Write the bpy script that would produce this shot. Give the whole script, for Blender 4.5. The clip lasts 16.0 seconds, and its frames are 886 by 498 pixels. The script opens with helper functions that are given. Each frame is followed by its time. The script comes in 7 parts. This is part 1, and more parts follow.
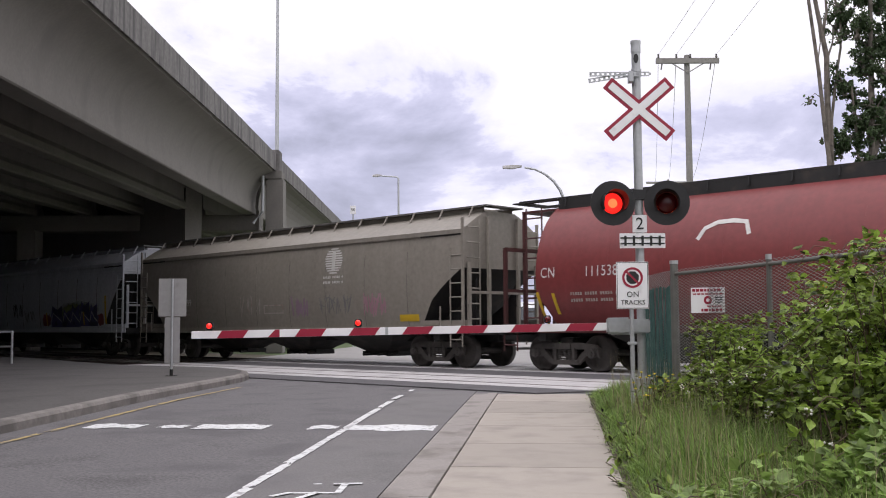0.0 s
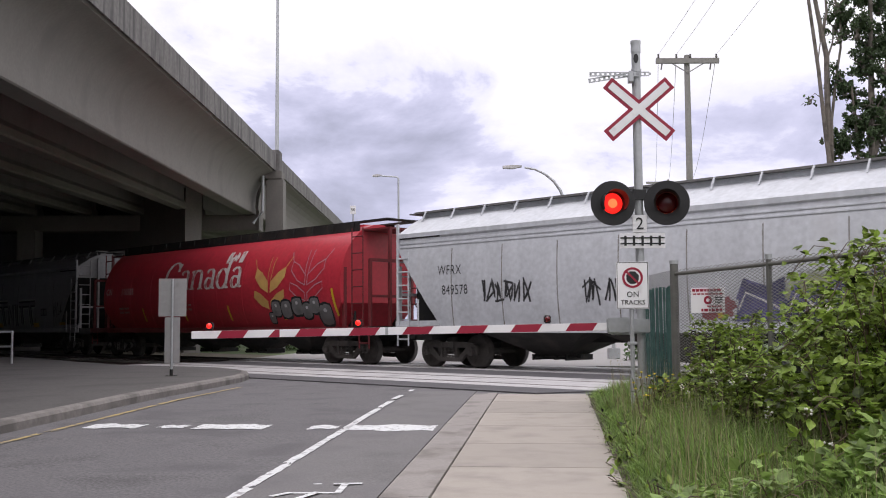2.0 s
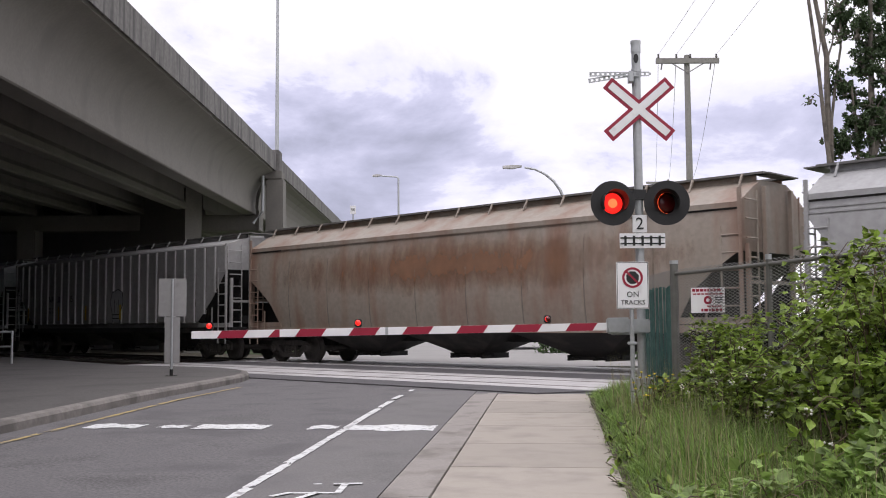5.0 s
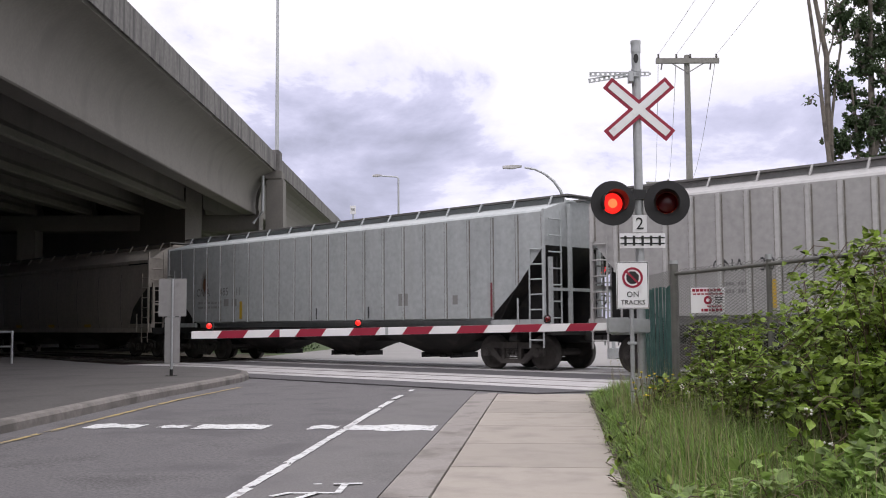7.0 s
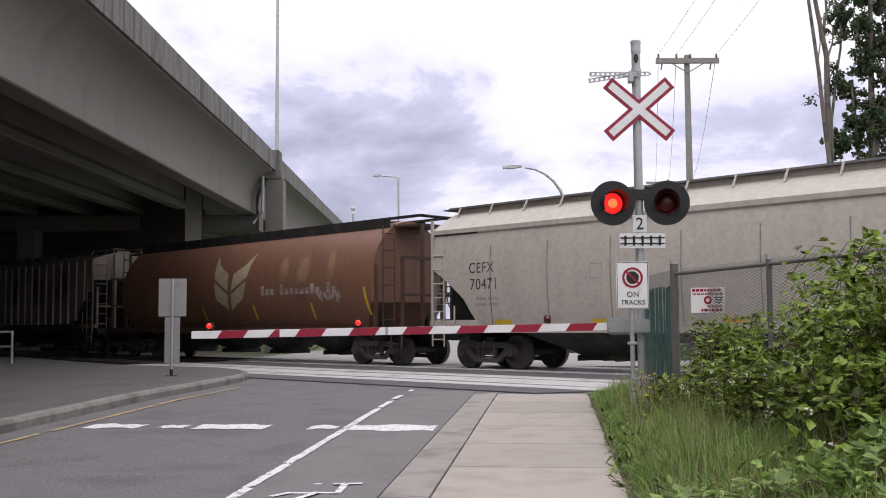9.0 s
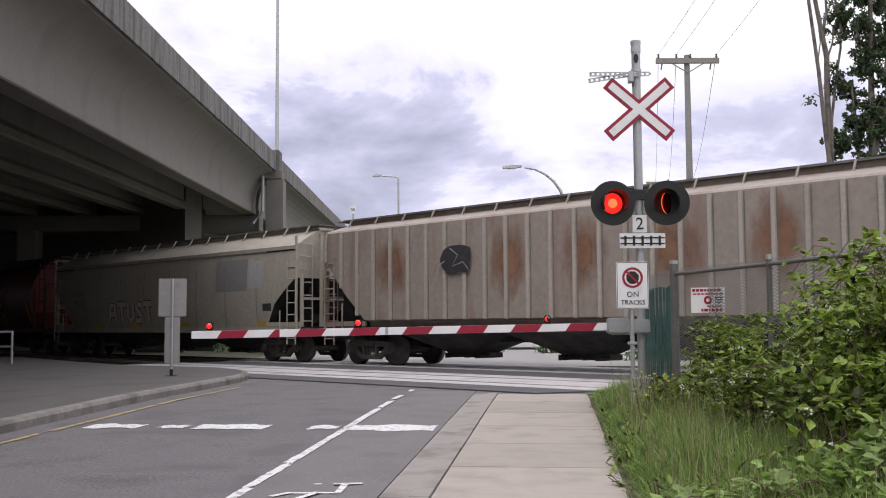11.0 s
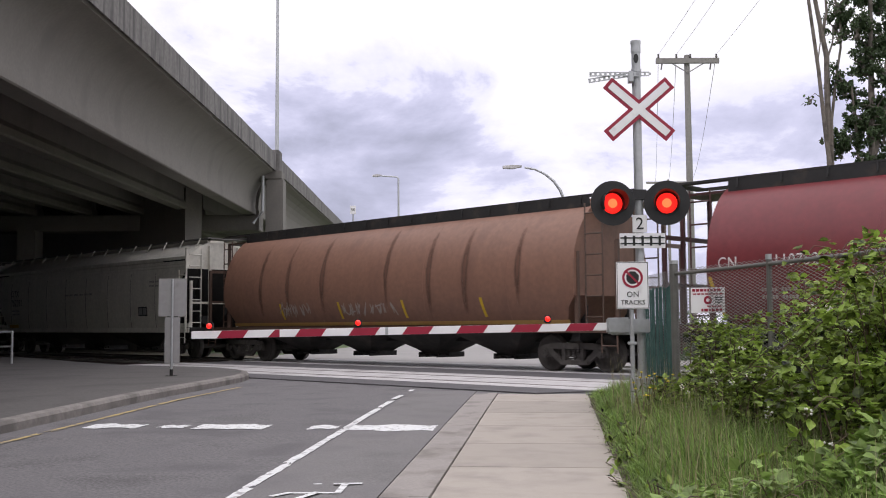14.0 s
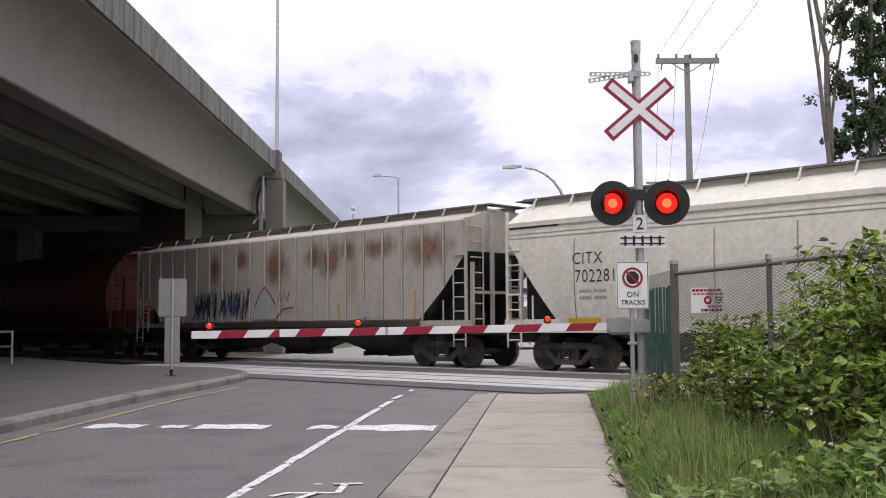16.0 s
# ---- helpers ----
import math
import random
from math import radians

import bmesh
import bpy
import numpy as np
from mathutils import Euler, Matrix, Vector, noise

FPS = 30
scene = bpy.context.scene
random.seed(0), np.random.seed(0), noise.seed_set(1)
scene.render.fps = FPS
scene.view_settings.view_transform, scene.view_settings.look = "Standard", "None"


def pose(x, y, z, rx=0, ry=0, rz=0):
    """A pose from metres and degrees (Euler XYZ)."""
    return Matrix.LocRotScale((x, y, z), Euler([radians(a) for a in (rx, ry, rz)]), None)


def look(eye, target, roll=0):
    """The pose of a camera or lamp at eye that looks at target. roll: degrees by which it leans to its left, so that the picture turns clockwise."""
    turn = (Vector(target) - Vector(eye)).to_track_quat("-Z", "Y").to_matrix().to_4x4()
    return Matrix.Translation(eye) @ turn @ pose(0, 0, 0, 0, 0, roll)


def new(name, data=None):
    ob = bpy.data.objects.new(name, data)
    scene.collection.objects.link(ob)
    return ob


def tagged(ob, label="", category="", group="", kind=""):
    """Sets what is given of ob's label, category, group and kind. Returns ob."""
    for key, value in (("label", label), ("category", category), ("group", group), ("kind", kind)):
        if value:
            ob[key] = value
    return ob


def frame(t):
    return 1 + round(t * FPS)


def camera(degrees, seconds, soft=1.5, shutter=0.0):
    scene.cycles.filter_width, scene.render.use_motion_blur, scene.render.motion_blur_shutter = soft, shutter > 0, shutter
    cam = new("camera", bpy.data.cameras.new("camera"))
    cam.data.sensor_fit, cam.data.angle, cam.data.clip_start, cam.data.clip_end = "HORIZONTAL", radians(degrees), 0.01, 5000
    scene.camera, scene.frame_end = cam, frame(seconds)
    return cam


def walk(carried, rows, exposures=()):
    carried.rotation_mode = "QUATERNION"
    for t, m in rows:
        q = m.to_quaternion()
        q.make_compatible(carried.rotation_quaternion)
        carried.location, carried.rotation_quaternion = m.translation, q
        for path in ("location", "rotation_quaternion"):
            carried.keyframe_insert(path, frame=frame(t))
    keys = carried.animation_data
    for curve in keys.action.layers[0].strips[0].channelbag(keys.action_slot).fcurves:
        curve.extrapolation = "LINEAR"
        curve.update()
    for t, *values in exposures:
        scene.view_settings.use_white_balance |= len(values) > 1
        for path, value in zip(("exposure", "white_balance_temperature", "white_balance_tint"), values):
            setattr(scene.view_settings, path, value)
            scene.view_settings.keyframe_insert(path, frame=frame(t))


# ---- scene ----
# Level railway crossing beside a concrete overpass: a grain train rolls by while the barrier is down.
# The eye stands at x = 0, y = 0 and looks along +y; z = 0 is the top of the rails.
EYE = (0.0, 0.0, 1.18)
AIM = look(EYE, (0.0, 10.0, EYE[2] + 10 * math.tan(0.0745)), -0.38)
cam = camera(46.8, 16.0, 1.0, 0.05)
walk(cam, [(0, AIM), (16, AIM)])

TRACK_TURN = -0.785          # the rails run towards +x and -y
TRACK_AWAY = 21.65           # from the eye to the centre line of the far track
NEAR_TRACK = -5.1            # centre line of the near track, across the rails
ROAD_TURN = radians(6.1)
SPEED = 16.87


def on_track(s, y, z=0.0):
    """A place s along the rails and y across them (away from the eye)."""
    c, n = math.cos(TRACK_TURN), -math.sin(TRACK_TURN)
    y += TRACK_AWAY
    return Vector((s * c + y * n, -s * n + y * c, z))


def track_pose(s, y, z=0.0):
    return Matrix.Translation(on_track(s, y, z)) @ Matrix.Rotation(TRACK_TURN, 4, "Z")


def ground_z(y):
    return min(-0.02, -0.305 + 0.0167 * y)


def on_road(a, w, lift=0.0):
    """A place a along the road and w across it (to its right)."""
    c, n = math.cos(ROAD_TURN), math.sin(ROAD_TURN)
    x, y = a * n + w * c, a * c - w * n
    return Vector((x, y, ground_z(y) + lift))


# ---- light ----
world = bpy.data.worlds.new("overcast_sky")
scene.world = world
world.use_nodes = True
wn = world.node_tree
wn.nodes.clear()


def sky_node(kind, **values):
    n = wn.nodes.new(kind)
    for k, v in values.items():
        n.inputs[k.replace("_", " ")].default_value = v
    return n


w_out = sky_node("ShaderNodeOutputWorld")
w_bg = sky_node("ShaderNodeBackground", Strength=1.0)
w_sky = wn.nodes.new("ShaderNodeTexSky")
w_sky.sky_type, w_sky.sun_disc = "NISHITA", False
w_sky.sun_elevation, w_sky.sun_rotation = radians(60), radians(196)
w_dim = wn.nodes.new("ShaderNodeVectorMath")
w_dim.operation = "SCALE"
w_dim.inputs["Scale"].default_value = 0.10
wn.links.new(w_sky.outputs[0], w_dim.inputs[0])
w_co = wn.nodes.new("ShaderNodeTexCoord")
w_map = wn.nodes.new("ShaderNodeMapping")
w_map.inputs["Scale"].default_value = (1.0, 1.0, 1.9)
w_map.inputs["Location"].default_value = (0.62, 0.1, 0.30)
wn.links.new(w_co.outputs["Generated"], w_map.inputs[0])
w_n1 = sky_node("ShaderNodeTexNoise", Scale=4.6, Detail=12.0, Roughness=0.58, Distortion=0.25)
wn.links.new(w_map.outputs[0], w_n1.inputs["Vector"])
# the cloud deck thins to a bright veil overhead and darkens in bands low down
w_sep = wn.nodes.new("ShaderNodeSeparateXYZ")
wn.links.new(w_co.outputs["Generated"], w_sep.inputs[0])
w_band = wn.nodes.new("ShaderNodeMapRange")
w_band.inputs[1].default_value, w_band.inputs[2].default_value = 0.18, 0.30
w_band.inputs[3].default_value, w_band.inputs[4].default_value = -0.02, 0.30
wn.links.new(w_sep.outputs[2], w_band.inputs[0])
w_add = wn.nodes.new("ShaderNodeMath")
w_east = wn.nodes.new("ShaderNodeMath")      # thinner cloud towards +x
w_east.operation = "MULTIPLY_ADD"
w_east.inputs[1].default_value = 0.21
wn.links.new(w_sep.outputs[0], w_east.inputs[0])
wn.links.new(w_n1.outputs[0], w_east.inputs[2])
wn.links.new(w_east.outputs[0], w_add.inputs[0])
wn.links.new(w_band.outputs[0], w_add.inputs[1])
w_ramp = wn.nodes.new("ShaderNodeValToRGB")
e = w_ramp.color_ramp.elements
e[0].position, e[0].color = 0.33, (0.44, 0.44, 0.58, 1)
e[1].position, e[1].color = 0.61, (1.10, 1.07, 1.14, 1)
for at, shade in ((0.43, (0.60, 0.595, 0.79, 1)), (0.50, (0.75, 0.735, 0.96, 1)), (0.535, (0.95, 0.925, 1.10, 1))):
    e.new(at).color = shade
wn.links.new(w_add.outputs[0], w_ramp.inputs[0])
w_mix = wn.nodes.new("ShaderNodeMix")
w_mix.data_type = "RGBA"
w_mix.inputs["Factor"].default_value = 0.93
wn.links.new(w_dim.outputs[0], w_mix.inputs["A"])
wn.links.new(w_ramp.outputs[0], w_mix.inputs["B"])
# the veil is brightest overhead, as under thin cloud at midday
w_high = wn.nodes.new("ShaderNodeMapRange")
w_high.inputs[1].default_value, w_high.inputs[2].default_value = 0.36, 0.85
w_high.inputs[3].default_value, w_high.inputs[4].default_value = 1.0, 1.65
wn.links.new(w_sep.outputs[2], w_high.inputs[0])
w_gain = wn.nodes.new("ShaderNodeVectorMath")
w_gain.operation = "SCALE"
wn.links.new(w_mix.outputs["Result"], w_gain.inputs[0])
wn.links.new(w_high.outputs[0], w_gain.inputs["Scale"])
wn.links.new(w_gain.outputs[0], w_bg.inputs[0])
wn.links.new(w_bg.outputs[0], w_out.inputs[0])

sun = new("sun", bpy.data.lights.new("sun", "SUN"))
sun.data.energy, sun.data.angle, sun.data.color = 0.9, radians(24), (1.0, 0.95, 0.93)
sun.matrix_world = look((-8, -28, 50), (0, 0, 0))
scene.view_settings.exposure = 0.0

# ---- materials ----
MATS = {}


def material(name, colour, rough=0.6, metal=0.0, vary=0.12, grain=30.0, bump=0.15, stain=None, stain_at=(0.55, 0.75), stain_scale=1.2,
             streak=0.0, islands=False, glow=None, spec=0.5):
    """Base colour with variation at two scales, a stain colour by noise, vertical streaks, fine relief."""
    m = bpy.data.materials.new(name)
    m.use_nodes = True
    nt = m.node_tree
    b = nt.nodes["Principled BSDF"]
    b.inputs["Roughness"].default_value, b.inputs["Metallic"].default_value = rough, metal
    b.inputs["Specular IOR Level"].default_value = spec
    if glow:
        b.inputs["Emission Color"].default_value = (*glow[0], 1)
        b.inputs["Emission Strength"].default_value = glow[1]
    co = nt.nodes.new("ShaderNodeTexCoord")
    small = nt.nodes.new("ShaderNodeTexNoise")
    small.inputs["Scale"].default_value, small.inputs["Detail"].default_value = grain, 4
    big = nt.nodes.new("ShaderNodeTexNoise")
    big.inputs["Scale"].default_value, big.inputs["Detail"].default_value = stain_scale, 6
    src = co.outputs["Object"]
    if streak:
        mp = nt.nodes.new("ShaderNodeMapping")
        mp.inputs["Scale"].default_value = (1, 1, streak)
        nt.links.new(src, mp.inputs[0])
        nt.links.new(mp.outputs[0], big.inputs["Vector"])
    else:
        nt.links.new(src, big.inputs["Vector"])
    nt.links.new(src, small.inputs["Vector"])
    tint = nt.nodes.new("ShaderNodeMapRange")
    tint.inputs[1].default_value, tint.inputs[2].default_value = 0.25, 0.75
    tint.inputs[3].default_value, tint.inputs[4].default_value = 1 - vary, 1 + vary
    addn = nt.nodes.new("ShaderNodeMath")
    addn.operation = "MULTIPLY_ADD"
    addn.inputs[1].default_value, addn.inputs[2].default_value = 0.5, 0.0
    nt.links.new(small.outputs[0], addn.inputs[0])
    half = nt.nodes.new("ShaderNodeMath")
    half.operation = "MULTIPLY_ADD"
    half.inputs[1].default_value = 0.5
    nt.links.new(big.outputs[0], half.inputs[0])
    nt.links.new(addn.outputs[0], half.inputs[2])
    fac = half.outputs[0]
    if islands:
        info = nt.nodes.new("ShaderNodeNewGeometry" if islands == "mesh" else "ShaderNodeObjectInfo")
        rnd = info.outputs["Random Per Island" if islands == "mesh" else "Random"]
        mx = nt.nodes.new("ShaderNodeMath")
        mx.operation = "MULTIPLY_ADD"
        mx.inputs[1].default_value, mx.inputs[2].default_value = 0.7, -0.35
        nt.links.new(rnd, mx.inputs[0])
        ad = nt.nodes.new("ShaderNodeMath")
        nt.links.new(fac, ad.inputs[0])
        nt.links.new(mx.outputs[0], ad.inputs[1])
        fac = ad.outputs[0]
        tint.clamp = False
    nt.links.new(fac, tint.inputs[0])
    col = nt.nodes.new("ShaderNodeVectorMath")
    col.operation = "SCALE"
    col.inputs[0].default_value = colour
    nt.links.new(tint.outputs[0], col.inputs["Scale"])
    last = col.outputs[0]
    if stain:
        rp = nt.nodes.new("ShaderNodeMapRange")
        rp.inputs[1].default_value, rp.inputs[2].default_value = stain_at
        rp.inputs[4].default_value = 0.85
        nt.links.new(big.outputs[0], rp.inputs[0])
        mix = nt.nodes.new("ShaderNodeMix")
        mix.data_type = "RGBA"
        mix.inputs["B"].default_value = (*stain, 1)
        nt.links.new(rp.outputs[0], mix.inputs["Factor"])
        nt.links.new(last, mix.inputs["A"])
        last = mix.outputs["Result"]
    nt.links.new(last, b.inputs["Base Color"])
    if bump:
        bp = nt.nodes.new("ShaderNodeBump")
        bp.inputs["Strength"].default_value, bp.inputs["Distance"].default_value = bump, 0.01
        nt.links.new(small.outputs[0], bp.inputs["Height"])
        nt.links.new(bp.outputs[0], b.inputs["Normal"])
    MATS[name] = m
    return m


asphalt = material("asphalt", (0.138, 0.130, 0.133), 0.85, vary=0.8, grain=32, bump=0.9, stain=(0.088, 0.082, 0.086), stain_at=(0.44, 0.64), stain_scale=0.9)
asphalt_lane = material("cycle_lane_asphalt", (0.165, 0.156, 0.155), 0.88, vary=0.5, grain=50, bump=0.6, stain=(0.125, 0.117, 0.12), stain_at=(0.45, 0.68), stain_scale=1.1)
asphalt_pale = material("pale_asphalt", (0.27, 0.258, 0.25), 0.9, vary=0.15, grain=20, bump=0.3, stain=(0.26, 0.25, 0.235), stain_scale=0.4)
asphalt_dark = material("patch_asphalt", (0.085, 0.08, 0.085), 0.85, vary=0.3, grain=50, bump=0.5, stain=(0.06, 0.056, 0.058), stain_scale=0.8)
concrete_walk = material("walk_concrete", (0.338, 0.30, 0.264), 0.85, vary=0.09, grain=70, bump=0.25, stain=(0.255, 0.226, 0.20), stain_at=(0.48, 0.72), stain_scale=2.2, islands="object")
concrete_kerb = material("kerb_concrete", (0.29, 0.262, 0.245), 0.9, vary=0.2, grain=40, bump=0.4, stain=(0.16, 0.143, 0.13), stain_at=(0.48, 0.68), stain_scale=2.0)
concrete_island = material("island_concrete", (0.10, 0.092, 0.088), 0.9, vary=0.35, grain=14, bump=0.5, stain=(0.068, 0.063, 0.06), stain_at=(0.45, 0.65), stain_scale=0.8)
kerb_old = material("old_kerb_concrete", (0.225, 0.205, 0.19), 0.9, vary=0.35, grain=11, bump=0.7, stain=(0.115, 0.104, 0.095), stain_at=(0.44, 0.62), stain_scale=1.8)
concrete_bridge = material("bridge_concrete", (0.178, 0.166, 0.151), 0.85, vary=0.16, grain=9, bump=0.2, stain=(0.138, 0.128, 0.117), stain_at=(0.5, 0.72), stain_scale=0.9, streak=0.6)
concrete_parapet = material("parapet_concrete", (0.20, 0.19, 0.183), 0.9, vary=0.45, grain=7, bump=0.3, stain=(0.07, 0.065, 0.066), stain_at=(0.43, 0.62), stain_scale=3.0, streak=0.12)
concrete_panel = material("panel_concrete", (0.45, 0.43, 0.43), 0.8, vary=0.2, grain=30, bump=0.3, stain=(0.2, 0.19, 0.19), stain_at=(0.5, 0.7), stain_scale=1.1)
paint_white = material("road_paint_white", (0.66, 0.66, 0.66), 0.7, vary=0.08, grain=50, bump=0.2, stain=(0.3, 0.29, 0.29), stain_at=(0.545, 0.60), stain_scale=13.0)
paint_yellow = material("road_paint_yellow", (0.42, 0.31, 0.13), 0.75, vary=0.15, grain=50, bump=0.2, stain=(0.16, 0.145, 0.125), stain_at=(0.47, 0.57), stain_scale=9.0)
soil = material("soil", (0.10, 0.085, 0.06), 0.95, vary=0.4, grain=14, bump=0.6, stain=(0.07, 0.09, 0.03), stain_scale=1.0)
grass_far = material("far_grass", (0.09, 0.13, 0.045), 0.95, vary=0.4, grain=5, bump=0.5, stain=(0.2, 0.19, 0.14), stain_scale=0.12)
screen_green = material("light_screen_green", (0.045, 0.07, 0.028), 0.9, vary=0.5, grain=4, bump=0.6)
ballast = material("ballast_stone", (0.17, 0.155, 0.14), 0.95, vary=0.55, grain=18, bump=0.9)
rail_steel = material("rail_steel", (0.30, 0.27, 0.25), 0.35, 0.8, vary=0.15, grain=20, bump=0.05)
rail_rust = material("rail_rust", (0.085, 0.06, 0.05), 0.85, vary=0.3, grain=25)
black_steel = material("black_steel", (0.018, 0.017, 0.017), 0.7, vary=0.4, grain=9, bump=0.2, stain=(0.06, 0.045, 0.035), stain_scale=2.2)
truck_steel = material("truck_steel", (0.088, 0.078, 0.073), 0.75, vary=0.3, grain=8, bump=0.3, stain=(0.03, 0.027, 0.025), stain_scale=3.0)
galvanised = material("galvanised_steel", (0.45, 0.46, 0.47), 0.5, 0.55, vary=0.15, grain=16, bump=0.08, stain=(0.33, 0.33, 0.33), stain_scale=3.0)
sign_white = material("sign_white", (0.82, 0.81, 0.82), 0.45, vary=0.04, grain=12, bump=0.0, stain=(0.55, 0.54, 0.53), stain_at=(0.6, 0.8), stain_scale=5)
sign_red = material("sign_red", (0.30, 0.014, 0.04), 0.45, vary=0.08, grain=10, bump=0.0)
sign_back = material("sign_back", (0.36, 0.35, 0.345), 0.55, 0.3, vary=0.1, grain=8, bump=0.05, stain=(0.27, 0.26, 0.25), stain_scale=4)
sign_black = material("sign_black", (0.015, 0.015, 0.015), 0.5, vary=0.2)
signal_black = material("signal_black", (0.017, 0.016, 0.017), 0.55, vary=0.3, grain=15)

# ---- building helpers ----


def mesh_of(name, bm, mat):
    me = bpy.data.meshes.new(name)
    bmesh.ops.recalc_face_normals(bm, faces=bm.faces[:])
    bm.to_mesh(me)
    bm.free()
    me.materials.append(mat)
    return me


def part(name, bm, mat, parent=None, label="", smooth=False):
    """Links a bmesh as one mesh object, under a thing or a part."""
    ob = new(name, mesh_of(name, bm, mat))
    if smooth:
        for f in ob.data.polygons:
            f.use_smooth = True
    if parent:
        ob.parent = parent
    return tagged(ob, label)


def empty(name, m, label, category, group="", kind=""):
    ob = new(name)
    ob.matrix_world = m
    ob.empty_display_size = 0.1
    return tagged(ob, label, category, group, kind)


def box(bm, x0, x1, y0, y1, z0, z1, m=None):
    vs = [bm.verts.new((x, y, z)) for z in (z0, z1) for x, y in ((x0, y0), (x1, y0), (x1, y1), (x0, y1))]
    for f in ((3, 2, 1, 0), (4, 5, 6, 7), (0, 1, 5, 4), (1, 2, 6, 5), (2, 3, 7, 6), (3, 0, 4, 7)):
        bm.faces.new([vs[i] for i in f])
    if m is not None:
        bmesh.ops.transform(bm, matrix=m, verts=vs)
    return vs


def bbox(*a, bev=0.01, m=None):
    """A bevelled box as a bmesh of its own."""
    bm = bmesh.new()
    box(bm, *a)
    bmesh.ops.bevel(bm, geom=bm.edges[:], offset=bev, segments=2, affect="EDGES")
    if m is not None:
        bm.transform(m)
    return bm


def prism(bm, outline, y0, y1):
    """Extrudes an outline in x and z along y."""
    a = [bm.verts.new((x, y0, z)) for x, z in outline]
    b = [bm.verts.new((x, y1, z)) for x, z in outline]
    n = len(a)
    bm.faces.new(a)
    bm.faces.new(b[::-1])
    for i in range(n):
        bm.faces.new((a[i], b[i], b[(i + 1) % n], a[(i + 1) % n]))
    return a + b


def loft(bm, rings, cap=True, closed=True):
    """Joins rings of points, all of one length."""
    vs = [[bm.verts.new(p) for p in r] for r in rings]
    n = len(vs[0])
    for a, b in zip(vs, vs[1:]):
        for i in range(n if closed else n - 1):
            bm.faces.new((a[i], a[(i + 1) % n], b[(i + 1) % n], b[i]))
    if cap and closed:
        bm.faces.new(vs[0][::-1])
        bm.faces.new(vs[-1])
    return vs


def tube(bm, points, radius, sides=8, cap=True):
    """A round bar through points; radius may be a list."""
    pts = [Vector(p) for p in points]
    rs = radius if isinstance(radius, (list, tuple)) else [radius] * len(pts)
    rings = []
    for i, p in enumerate(pts):
        d = (pts[min(i + 1, len(pts) - 1)] - pts[max(i - 1, 0)]).normalized()
        side = d.cross(Vector((0, 0, 1)) if abs(d.z) < 0.9 else Vector((1, 0, 0))).normalized()
        up = side.cross(d)
        rings.append([p + (side * math.cos(a) + up * math.sin(a)) * rs[i] for a in (2 * math.pi * k / sides for k in range(sides))])
    loft(bm, rings, cap)


def tubes(*lines, r=0.02, sides=8):
    bm = bmesh.new()
    for pts in lines:
        tube(bm, pts, r, sides)
    return bm


def sheet(points, thick=0.0):
    """A flat polygon, thickened downwards."""
    bm = bmesh.new()
    top = [bm.verts.new(p) for p in points]
    bm.faces.new(top)
    if thick:
        low = [bm.verts.new((p[0], p[1], p[2] - thick)) for p in points]
        bm.faces.new(low[::-1])
        n = len(top)
        for i in range(n):
            bm.faces.new((top[i], low[i], low[(i + 1) % n], top[(i + 1) % n]))
    return bm


def structure(name, bm, mat, label, category, smooth=False):
    return tagged(part(name, bm, mat, None, label, smooth), "", category, "", "structure")


def lettering(name, text, size, mat, parent, m, label="", deep=0.004):
    """Words in the built-in font as a mesh, standing in the x-z plane and facing -y."""
    cu = bpy.data.curves.new(name, "FONT")
    cu.body, cu.size, cu.extrude, cu.align_x, cu.align_y, cu.resolution_u = text, size, deep, "CENTER", "CENTER", 2
    tmp = bpy.data.objects.new(name, cu)
    me = bpy.data.meshes.new_from_object(tmp)
    bpy.data.objects.remove(tmp)
    me.transform(m @ Matrix.Rotation(math.pi / 2, 4, "X"))
    me.materials.clear()
    me.materials.append(mat)
    ob = new(name, me)
    ob.parent = parent
    return tagged(ob, label)

# ---- ground, road, tracks ----
STEPS = [-60, -20, 0, 4, 8, 12, 16, 18.26, 24, 40, 70, 150, 400, 1500]
bm = bmesh.new()
cols = [-1500, -300, -80, -30, -10, 0, 10, 30, 80, 300, 1500]
grid = [[bm.verts.new((x, y, ground_z(y) - 0.16 - (0.12 if y > 30 else 0))) for x in cols] for y in STEPS]
for a, b in zip(grid, grid[1:]):
    for i in range(len(cols) - 1):
        bm.faces.new((a[i], a[i + 1], b[i + 1], b[i]))
structure("ground", bm, grass_far, "uneven grass and bare earth beside the road and tracks", "ground")


def strip(a0, a1, w0, w1, lift, thick, step=2.0):
    """A strip that follows the road."""
    bm = bmesh.new()
    n = max(1, int((a1 - a0) / step))
    cuts = sorted([a0 + (a1 - a0) * i / n for i in range(n + 1)] + ([18.36] if a0 < 18.36 < a1 else []))
    rings = [[on_road(a, w0, lift), on_road(a, w1, lift), on_road(a, w1, lift - thick), on_road(a, w0, lift - thick)] for a in cuts]
    loft(bm, rings)
    return bm


structure("road", strip(-12, 30, -16.0, -1.40, 0.0, 0.3), asphalt, "worn grey asphalt road up to the crossing", "road")
structure("road_shoulder", strip(18.05, 30.0, -1.39, 1.2, 0.0, 0.3), asphalt, "asphalt apron between the footpath and the tracks", "road")
structure("road_far_side", strip(30.0, 160, -11.5, 5.0, 0.0, 0.3), asphalt_pale, "pale dusty asphalt beyond the tracks", "road")

